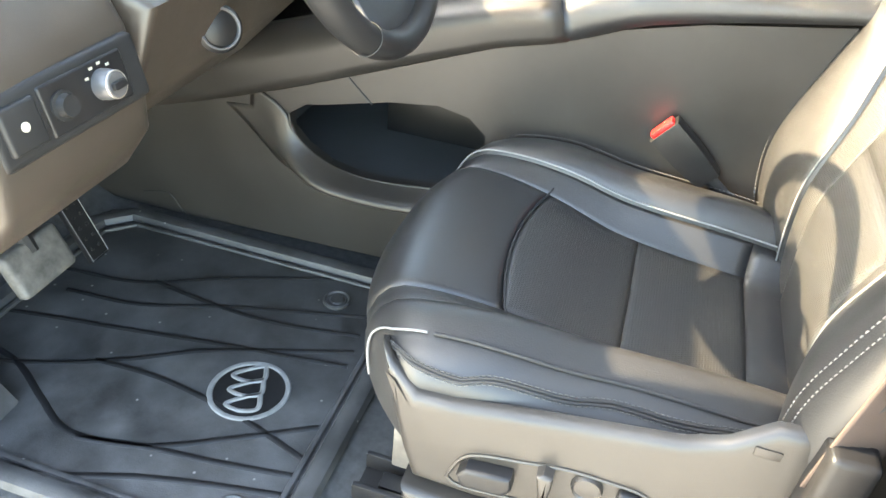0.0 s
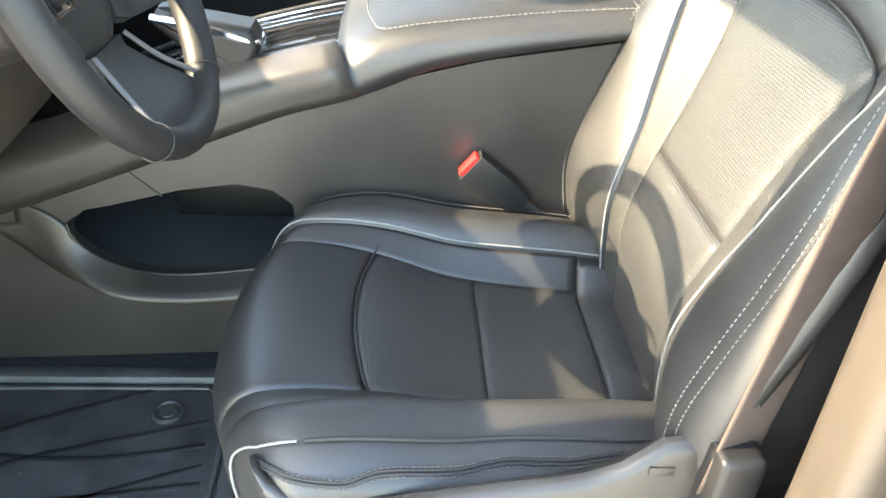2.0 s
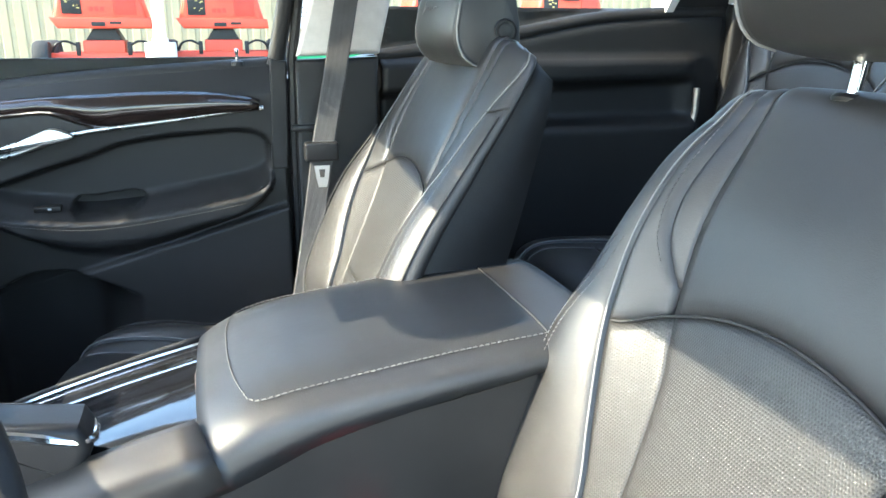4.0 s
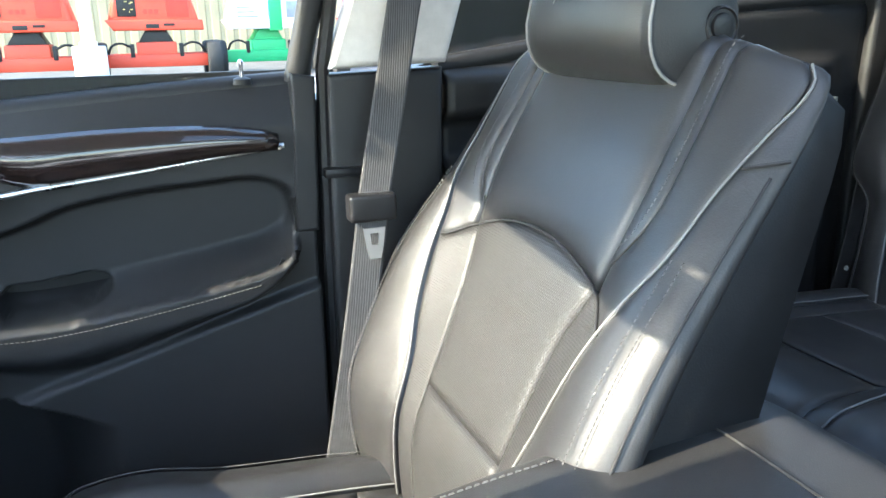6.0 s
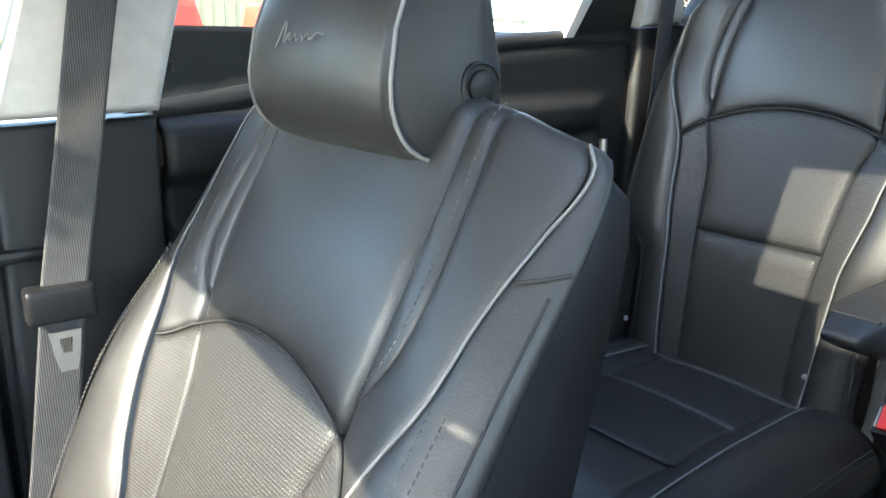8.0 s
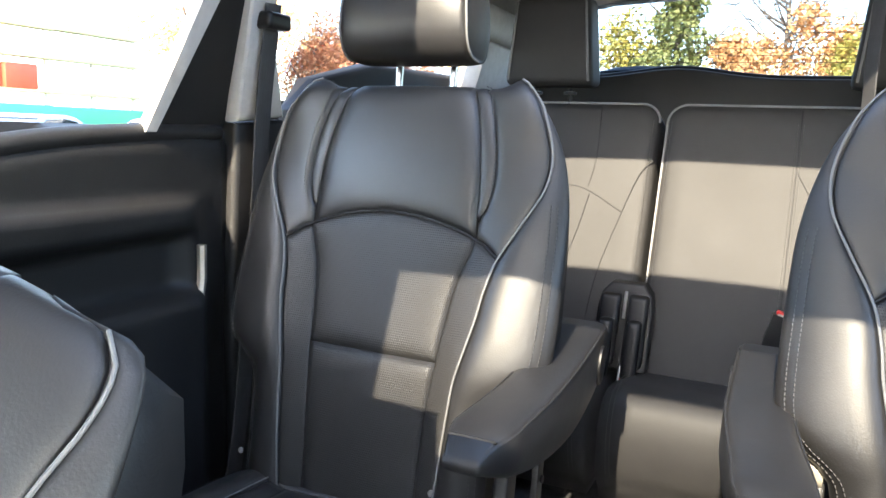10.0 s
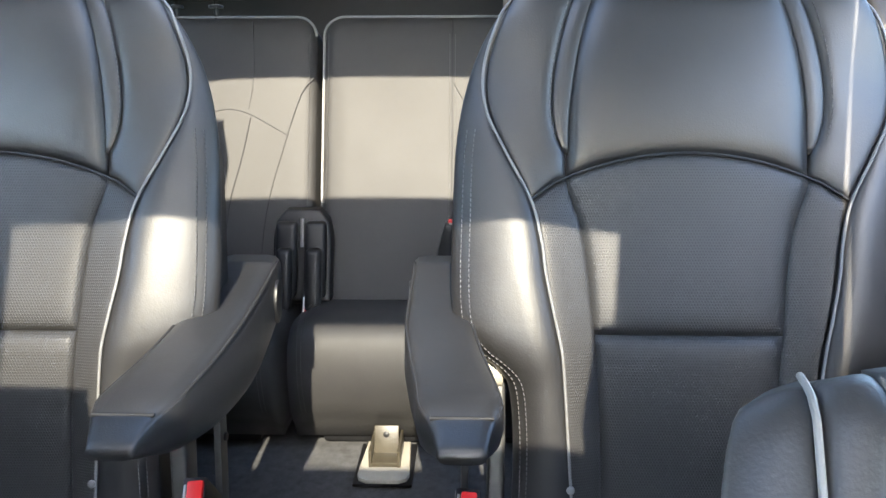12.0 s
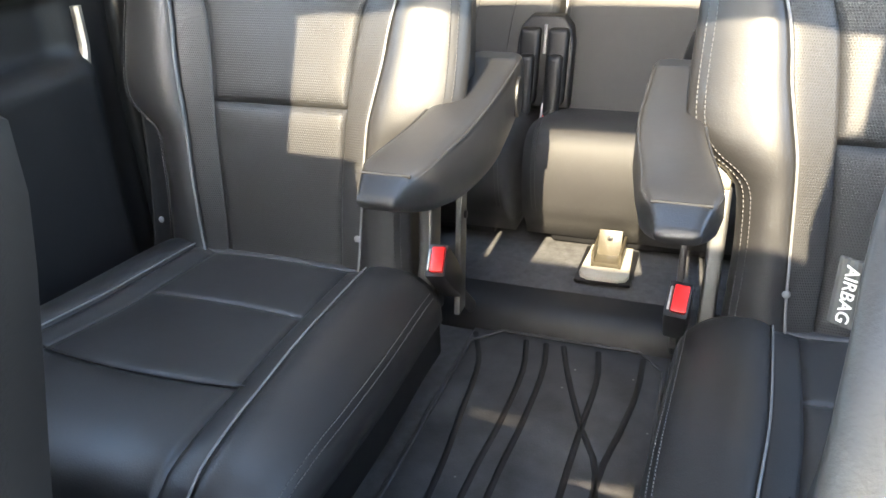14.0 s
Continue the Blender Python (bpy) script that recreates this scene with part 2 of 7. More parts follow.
def mesh_object(name, verts, faces, mat, parent=None, label="", uvs=None, flat=False, mats=None):
    me = bpy.data.meshes.new(name)
    me.from_pydata([tuple(v) for v in verts], [], faces)
    if not flat:
        me.polygons.foreach_set("use_smooth", [True] * len(me.polygons))
    if uvs:
        layer = me.uv_layers.new(name="UVMap")
        for loop in me.loops:
            layer.data[loop.index].uv = uvs[loop.vertex_index]
    me.materials.append(mat)
    me.update()
    ob = new(name, me)
    if parent:
        ob.parent = parent
    if label:
        ob["label"] = label
    return ob


def part(name, bm, mat, parent=None, label="", flat=False, place=None):
    """One bmesh as one mesh object under a thing or a part; the mesh is in the parent's space."""
    bmesh.ops.recalc_face_normals(bm, faces=bm.faces)
    me = bpy.data.meshes.new(name)
    bm.to_mesh(me)
    bm.free()
    if not flat:
        me.polygons.foreach_set("use_smooth", [True] * len(me.polygons))
        me.set_sharp_from_angle(angle=radians(38))
    me.materials.append(mat)
    ob = new(name, me)
    if parent:
        ob.parent = parent
    if place:
        ob.location = place
    if label:
        ob["label"] = label
    return ob


def box(bm, lo, hi, bevel=0.004, seg=2, m=None):
    made = bmesh.ops.create_cube(bm, size=1.0)["verts"]
    c = [(a + b) / 2 for a, b in zip(lo, hi)]
    s = [b - a for a, b in zip(lo, hi)]
    for v in made:
        v.co = Vector([v.co[i] * s[i] + c[i] for i in range(3)])
    if bevel:
        edges = {e for v in made for e in v.link_edges}
        got = bmesh.ops.bevel(bm, geom=list(edges), offset=min(bevel, min(s) * 0.45), segments=seg, affect="EDGES", profile=0.6)
        made = list({v for f in got["faces"] for v in f.verts} | {v for v in made if v.is_valid})
    if m is not None:
        for v in made:
            v.co = m @ v.co
    return made


def block(name, lo, hi, mat, parent=None, label="", bevel=0.004, m=None):
    bm = bmesh.new()
    box(bm, lo, hi, bevel, 2, m)
    return part(name, bm, mat, parent, label)


def prism(bm, outline, axis, lo, hi, bevel=0.0, seg=2):
    """A polygon given in the two other axes, pulled from lo to hi along an axis ('x', 'y' or 'z')."""
    i = "xyz".index(axis)

    def at(p, v):
        q = list(p)
        q.insert(i, v)
        return Vector(q)
    a = [bm.verts.new(at(p, lo)) for p in outline]
    b = [bm.verts.new(at(p, hi)) for p in outline]
    n = len(outline)
    faces = [bm.faces.new(a), bm.faces.new(b[::-1])]
    for k in range(n):
        faces.append(bm.faces.new((a[k], b[k], b[(k + 1) % n], a[(k + 1) % n])))
    bmesh.ops.recalc_face_normals(bm, faces=faces)
    if bevel:
        edges = [e for f in faces[:2] for e in f.edges]
        bmesh.ops.bevel(bm, geom=edges, offset=bevel, segments=seg, affect="EDGES", profile=0.6)
    return a + b


def prism_part(name, outline, axis, lo, hi, mat, parent=None, label="", bevel=0.004):
    bm = bmesh.new()
    prism(bm, outline, axis, lo, hi, bevel)
    return part(name, bm, mat, parent, label)


def tube(bm, pts, r, n=8, closed=False, flat=1.0, up=(0, 0, 1)):
    """A round bar along points; r is a number or a function of 0..1."""
    pts = [Vector(p) for p in pts]
    rings = []
    last = Vector(up)
    for i, p in enumerate(pts):
        a = pts[i - 1] if i or closed else pts[0]
        b = pts[(i + 1) % len(pts)] if i + 1 < len(pts) or closed else pts[-1]
        t = (b - a).normalized()
        side = t.cross(last)
        if side.length < 1e-5:
            side = t.cross(Vector((0.3, 1, 0.2)))
        side.normalize()
        nrm = side.cross(t).normalized()
        last = nrm
        rad = r(i / max(1, len(pts) - 1)) if callable(r) else r
        rings.append([bm.verts.new(p + side * math.cos(2 * math.pi * k / n) * rad + nrm * math.sin(2 * math.pi * k / n) * rad * flat) for k in range(n)])
    for i in range(len(rings) - (0 if closed else 1)):
        a, b = rings[i], rings[(i + 1) % len(rings)]
        for k in range(n):
            bm.faces.new((a[k], a[(k + 1) % n], b[(k + 1) % n], b[k]))
    if not closed:
        bm.faces.new(rings[0][::-1])
        bm.faces.new(rings[-1])
    return rings


def tube_part(name, pts, r, mat, parent=None, label="", n=8, closed=False, flat=1.0):
    bm = bmesh.new()
    tube(bm, pts, r, n, closed, flat)
    return part(name, bm, mat, parent, label)


def lathe(bm, profile, m=Matrix(), n=24):
    """Spins (radius, height) pairs about z."""
    rings = []
    for r, z in profile:
        rings.append([bm.verts.new(m @ Vector((r * math.cos(2 * math.pi * k / n), r * math.sin(2 * math.pi * k / n), z))) for k in range(n)])
    for a, b in zip(rings, rings[1:]):
        for k in range(n):
            bm.faces.new((a[k], a[(k + 1) % n], b[(k + 1) % n], b[k]))
    bm.faces.new(rings[0][::-1])
    bm.faces.new(rings[-1])


def lathe_part(name, profile, m, mat, parent=None, label="", n=24):
    bm = bmesh.new()
    lathe(bm, profile, m, n)
    return part(name, bm, mat, parent, label)


def stitch_part(pts, ups, mat, parent, gap=0.0062, length=0.0044, r=0.0007):
    """One seam's row of stitches as one part."""
    bm = bmesh.new()
    stitches(bm, pts, ups, gap, length, r)
    me = bpy.data.meshes.new("stitching")
    bm.to_mesh(me)
    bm.free()
    me.materials.append(mat)
    ob = new("stitching", me)
    ob.parent = parent
    return ob


def stitches(bm, pts, ups, gap=0.0068, length=0.0046, r=0.0006):
    """A row of small raised stitches along a line."""
    d = 0.0
    need = 0.0
    for (a, b, u) in zip(pts, pts[1:], ups):
        seg = b - a
        ln = seg.length
        if ln < 1e-6:
            continue
        t = seg / ln
        while need <= d + ln:
            c = a + t * (need - d)
            side = t.cross(u).normalized() * r
            top = u * r * 1.4
            e = t * length / 2
            vs = [bm.verts.new(c + q) for q in (-e + side, -e - side, e - side, e + side, -e * 0.6 + top, e * 0.6 + top)]
            for f in ((0, 1, 4), (1, 2, 5, 4), (2, 3, 5), (3, 0, 4, 5)):
                bm.faces.new([vs[k] for k in f])
            need += gap
        d += ln


# ---------- upholstered shapes ----------
class Loft:
    """A padded body along a spine in the x-z plane: panels, piping and stitching are laid on its surface.
    p runs along the spine in metres, t is the angle round the section (0: middle, +-90 degrees: sides)."""

    def __init__(self, spine, width, rise, inner, outer, depth, power=0.3, crown=0.0, sides=(1.0, 1.0), nose=0.0):
        n = 60
        self.pts = path_of(spine, n)
        self.cum = [0.0]
        for a, b in zip(self.pts, self.pts[1:]):
            self.cum.append(self.cum[-1] + (b - a).length)
        self.length = self.cum[-1]
        self.width, self.rise, self.inner, self.outer, self.depth, self.power, self.crown, self.sides, self.nose = width, rise, inner, outer, depth, power, crown, sides, nose

    def at(self, p):
        k = min(0.99999, max(0.0, p / self.length)) * (len(self.pts) - 1)
        i = int(k)
        a, b = self.pts[i], self.pts[i + 1]
        c = a + (b - a) * (k - i)
        if p > self.length:
            c = b + (b - a).normalized() * (p - self.length)
        lo, hi = self.pts[max(0, i - 1)], self.pts[min(len(self.pts) - 1, i + 2)]
        t = (hi - lo).normalized()
        return Vector((c[0], 0, c[1])), Vector((-t[1], 0, t[0]))

    def angle(self, u, p):
        return math.asin(max(-1.0, min(1.0, u / self.width(p))))

    def pos(self, t, p, extra=0.0):
        c, n = self.at(p)
        w, dep = self.width(p), self.depth(p)
        u = w * math.sin(t)
        au = abs(u)
        f = self.rise(p) * self.sides[u > 0] * smooth(self.inner(p) * 0.9, self.outer(p) + 0.035, au) + self.crown * math.cos(t) ** 2
        d = (f + dep) * max(0.0, math.cos(t)) ** self.power - dep
        side = math.sin(t) ** 8 * (1 if t > 0 else -1)
        back = self.nose * (au / w) ** 2.6 * (1 - smooth(0.12, 0.42, p))
        return c + n * (d + extra * (1 - abs(side))) + Vector((back, u + extra * side, 0))

    def up(self, t, p):
        e = 0.004
        a = self.pos(t + 0.01, p) - self.pos(t - 0.01, p)
        b = self.pos(t, p + e) - self.pos(t, p - e)
        v = b.cross(a)
        if v.dot(self.at(p)[1] + Vector((0, math.sin(t), 0))) < 0:
            v = -v
        return v.normalized()


def panel(name, loft, left, right, low, high, mat, parent, na=14, nb=18, puff=0.007, lift=0.0, label="", edge=0.011):
    """A padded panel between two lines left(p), right(p) (sideways, metres; None: the flank) and two lines low(u), high(u) along the spine."""
    verts, faces, uvs = [], [], []
    mid = 0.5 * (low(0.0) + high(0.0))
    tl = (lambda p: loft.angle(left(p), p)) if callable(left) else (lambda p: left)
    tr = (lambda p: loft.angle(right(p), p)) if callable(right) else (lambda p: right)
    cols = [-1] + list(range(na + 1)) + [na + 1]
    rows = [-1] + list(range(nb + 1)) + [nb + 1]
    for j in rows:
        b = min(1, max(0, j / nb))
        b = b - 0.12 * math.sin(2 * math.pi * b) / (2 * math.pi) * 2
        for i in cols:
            a = min(1, max(0, i / na))
            a = a - 0.12 * math.sin(2 * math.pi * a) / (2 * math.pi) * 2
            p = lerp(low(0.0), high(0.0), b)
            for _ in range(3):
                t = lerp(tl(p), tr(p), a)
                u = loft.width(p) * math.sin(t)
                p = lerp(low(u), high(u), b)
            t = lerp(tl(p), tr(p), a)
            wide = abs(tr(p) - tl(p)) * loft.width(p)
            tall = high(u) - low(u)
            e = min(a * wide, (1 - a) * wide, b * tall, (1 - b) * tall)
            d = 0.7 * puff * (1 - math.exp(-e / (0.75 * edge))) - 0.001 + lift
            if i in (-1, na + 1) or j in (-1, nb + 1):
                d -= 0.014
            verts.append(loft.pos(t, p, d))
            uvs.append((loft.width(p) * t, p))
    w = len(cols)
    for j in range(len(rows) - 1):
        for i in range(w - 1):
            faces.append((j * w + i, j * w + i + 1, (j + 1) * w + i + 1, (j + 1) * w + i))
    return mesh_object(name, verts, faces, mat, parent, label, uvs)


def core(name, loft, p0, p1, mat, parent, sink=0.012, steps=26, label=""):
    """The closed body under the panels."""
    verts, faces = [], []
    m = 19
    for j in range(steps + 1):
        p = lerp(p0, p1, j / steps)
        ring = [loft.pos(radians(-90 + 180 * k / (m - 1)), p, -sink) for k in range(m)]
        c, n = loft.at(p)
        back = [c - n * (loft.depth(p) + 0.012) + Vector((0, loft.width(p) * q, 0)) for q in (0.75, 0.3, -0.3, -0.75)]
        verts += ring + back
    w = m + 4
    for j in range(steps):
        for i in range(w):
            faces.append((j * w + i, j * w + (i + 1) % w, (j + 1) * w + (i + 1) % w, (j + 1) * w + i))
    faces.append(tuple(range(w))[::-1])
    faces.append(tuple(range(steps * w, steps * w + w)))
    return mesh_object(name, verts, faces, mat, parent, label)


def line_on(loft, f, p0, p1, n=40, lift=0.003, ang=False):
    """Points on the surface along u = f(p) (or the angle f(p))."""
    pts, ups = [], []
    for i in range(n + 1):
        p = lerp(p0, p1, i / n)
        t = f(p) if ang else loft.angle(f(p), p)
        pts.append(loft.pos(t, p, lift))
        ups.append(loft.up(t, p))
    return pts, ups


def piping(loft, f, p0, p1, parent, r=0.0016, mat=None, lift=0.003, name="piping", ang=False, n=44):
    pts, _ = line_on(loft, f, p0, p1, n, lift, ang)
    return tube_part(name, pts, r, mat or PIPING, parent, "", 8)


def stitch_line(loft, lines, parent, lift=0.004, mat=None, name="stitching"):
    for f, p0, p1, ang in lines:
        pts, ups = line_on(loft, f, p0, p1, 60, lift, ang)
        stitch_part(pts, ups, mat or THREAD, parent)


def seam_cord(loft, pts_up, parent, r=0.0016, name="seam"):
    bm = bmesh.new()
    tube(bm, [loft.pos(loft.angle(u, p), p, 0.0015) for u, p in pts_up], r, 6)
    return part(name, bm, SEAM, parent)


def seat_back(owner, bite, recline, arc, cross, top, lower_mat, row, ears=0.0, flare=False):
    """Backrest with a tapered insert, an arched seam, shoulder panels, bolsters and piping."""
    r = radians(recline)
    sx, sz = math.sin(r), math.cos(r)
    sink = 0.085 if row == 1 else 0.0
    bow = lambda s: (0.0 if row == 1 else 0.016) * math.exp(-((s - 0.2) / 0.15) ** 2) - 0.015 * smooth(0.55, 0.75, s) - sink * (1 - smooth(-0.06, 0.20, s))
    spine = []
    straight = top - 0.035
    for k in range(13):
        s = -0.02 + (straight + 0.02) * k / 12
        spine.append((bite[0] + s * sx - bow(s) * sz, bite[2] + s * sz + bow(s) * sx))
    ex_, ez_ = spine[-1]
    for k in range(1, 6):
        a = radians(17 * k)
        d = 0.045
        ex_ += 0.2 * d * (sx * math.cos(a) + sz * math.sin(a))
        ez_ += 0.2 * d * (sz * math.cos(a) - sx * math.sin(a))
        spine.append((ex_, ez_))
    width = curve_of((0, 0.235), (0.06, 0.27), (0.16, 0.305), (0.3, 0.315), (0.42, 0.306), (0.52, 0.284), (0.6, 0.264), (0.67, 0.25), (0.72, 0.24), (top - 0.01, 0.232), (top + 0.03, 0.20)) if row == 1 else curve_of((0, 0.212), (0.12, 0.208), (0.19, 0.211), (0.222, 0.218), (0.24, 0.236), (0.258, 0.262), (0.28, 0.279), (0.32, 0.286), (0.42, 0.285), (0.52, 0.28), (0.6, 0.264), (0.65, 0.243), (top - 0.01, 0.215), (top + 0.03, 0.185))
    rise = curve_of((0, 0.04), (0.1, 0.055), (0.35, 0.066), (0.5, 0.070), (0.6, 0.070), (0.68, 0.050), (top - 0.02, 0.012), (top + 0.03, ears)) if row == 1 else curve_of((0, 0.02), (0.08, 0.026), (0.25, 0.028), (0.4, 0.022), (0.52, 0.01), (0.6, 0.0), (top - 0.03, ears * 0.5), (top + 0.03, ears))
    wi = curve_of((0, 0.102), (0.12, 0.104), (cross, 0.114), (arc - 0.07, 0.128), (arc, 0.149), (0.6, 0.152))
    wp = curve_of((0, 0.132), (0.07, 0.141), (0.15, 0.147), (0.25, 0.155), (0.30, 0.165), (0.35, 0.175), (0.39, 0.180), (0.44, 0.192), (0.50, 0.222), (0.55, 0.244), (0.60, 0.248), (0.65, 0.235), (0.70, 0.208), (top + 0.03, 0.165))
    if row == 1:
        wu = curve_of((arc - 0.05, 0.150), (arc, 0.152), (arc + 0.05, 0.160), (arc + 0.11, 0.165), (arc + 0.19, 0.163), (top, 0.160))
        ws = curve_of((arc + 0.03, 0.160), (arc + 0.05, 0.176), (arc + 0.075, 0.190), (arc + 0.12, 0.197), (arc + 0.19, 0.192), (top, 0.186))
    else:
        wu = curve_of((arc - 0.05, 0.147), (arc + 0.06, 0.146), (arc + 0.11, 0.142), (arc + 0.17, 0.132), (arc + 0.23, 0.115), (top, 0.110))
        ws = curve_of((arc + 0.03, 0.150), (arc + 0.05, 0.160), (arc + 0.09, 0.166), (arc + 0.15, 0.160), (arc + 0.23, 0.138), (top, 0.130))
    depth = curve_of((0, 0.08), (0.2, 0.1), (0.45, 0.085), (0.62, 0.062), (top + 0.02, 0.045))
    if flare:
        width = curve_of((0, 0.235), (0.06, 0.27), (0.16, 0.305), (0.3, 0.315), (0.42, 0.31), (0.52, 0.300), (0.6, 0.297), (0.66, 0.297), (0.70, 0.297), (0.73, 0.295), (0.755, 0.29), (0.775, 0.279), (0.79, 0.261), (0.80, 0.236))
        depth = curve_of((0, 0.08), (0.2, 0.125), (0.45, 0.13), (0.62, 0.11), (0.74, 0.075), (top + 0.02, 0.05))
        rise = curve_of((0, 0.04), (0.1, 0.055), (0.35, 0.063), (0.45, 0.055), (0.55, 0.028), (0.63, 0.010), (top - 0.02, -0.008), (top + 0.03, ears - 0.012))
        wp = curve_of((0, 0.142), (0.18, 0.147), (0.28, 0.161), (0.35, 0.185), (0.46, 0.212), (0.50, 0.224), (0.56, 0.248), (0.63, 0.257), (0.70, 0.272), (0.73, 0.280), (0.755, 0.279), (0.775, 0.264), (0.79, 0.242), (0.80, 0.215))
    elif row == 1:
        width = curve_of((0, 0.235), (0.06, 0.27), (0.16, 0.305), (0.3, 0.315), (0.42, 0.308), (0.52, 0.274), (0.6, 0.256), (0.66, 0.248), (0.70, 0.243), (0.725, 0.239), (0.75, 0.233), (0.77, 0.227), (0.78, 0.223), (0.80, 0.216))
        wp = curve_of((0, 0.142), (0.18, 0.147), (0.28, 0.161), (0.35, 0.182), (0.46, 0.212), (0.50, 0.221), (0.56, 0.225), (0.66, 0.221), (0.70, 0.217), (0.74, 0.212), (0.78, 0.206), (0.80, 0.203))
    lf = Loft(spine, width, rise, wi, (lambda p: 0.26) if row == 1 else wp, depth, 0.14 if row == 1 else 0.2)
    arch = lambda u: arc + 0.031 * max(0.0, 1 - (u / 0.15) ** 2)
    back = new("backrest")
    back.parent = owner
    core("shell", lf, 0.0, lf.length - 0.002, LEATHER_SIDE, back)
    panel("insert", lf, lambda p: -wi(p), wi, lambda u: 0.005, lambda u: cross, lower_mat, back, 14, 14, 0.006)
    panel("insert", lf, lambda p: -wi(p), wi, lambda u: cross, arch, lower_mat, back, 16, 16, 0.007)
    panel("upper_panel", lf, lambda p: -wu(p), wu, arch, lambda u: lf.length - 0.004, LEATHER, back, 16, 20, 0.010, edge=0.018)
    for sgn in (1, -1):
        a, b = (lambda f: (lambda p: f(p) * sgn)), None
        lo_edge = lambda u: arc - 0.036 * smooth(0.145, 0.215, abs(u))
        order = lambda f, g: (a(f), a(g)) if sgn > 0 else (a(g), a(f))
        l1, r1 = order(wi, wp)
        panel("side_strip", lf, l1, r1, lambda u: 0.005, lo_edge, lower_mat, back, 8, 24, 0.004)
        l2, r2 = order(ws, wp)
        panel("shoulder_panel", lf, l2, r2, lo_edge, lambda u: lf.length - 0.008, LEATHER, back, 10, 30, 0.008)
        l3, r3 = order(wu, ws)
        panel("shoulder_strip", lf, l3, r3, lambda u: arc + 0.03, lambda u: lf.length - 0.006, LEATHER, back, 6, 18, 0.004, 0.001)
        flank = radians(86) * sgn
        l4, r4 = (a(wp), flank) if sgn > 0 else (flank, a(wp))
        panel("bolster", lf, l4, r4, lambda u: 0.0, lambda u: lf.length - 0.01, LEATHER, back, 16, 48, 0.008, 0.003)
        piping(lf, a(wp), 0.005, lf.length - (0.043 if flare else 0.012), back, r=0.0013 if row == 1 else 0.0018, lift=0.006, n=90)
        tt = radians(60 if row == 1 else 66) * sgn
        if row != 3:
            stitch_line(lf, [(lambda p: tt, 0.04, arc + 0.06, True), (lambda p: tt + radians(4.5) * sgn, 0.04, arc + 0.06, True),
                             (a(lambda p: ws(p) + 0.004), arc + 0.05, lf.length - 0.03, False)], back, 0.0135)
        if flare and sgn < 0:
            side_seam = [lf.pos(radians(lerp(64, 80, k / 10)) * sgn, lerp(0.66, 0.68, k / 10), 0.0105) for k in range(11)]
            tube_part("seam", side_seam, 0.0018, SEAM, back, "", 6)
            tube_part("seam", [lf.pos(radians(76) * sgn, lerp(0.30, 0.66, k / 20), 0.0105) for k in range(21)], 0.0013, SEAM, back, "", 6)
        seam_cord(lf, [(u * sgn, lo_edge(u)) for u in (0.150, 0.162, 0.175, 0.188, 0.20, 0.21)], back)
    seam_cord(lf, [(-0.15 + 0.3 * k / 20, arch(-0.15 + 0.3 * k / 20)) for k in range(21)], back)
    return lf, back


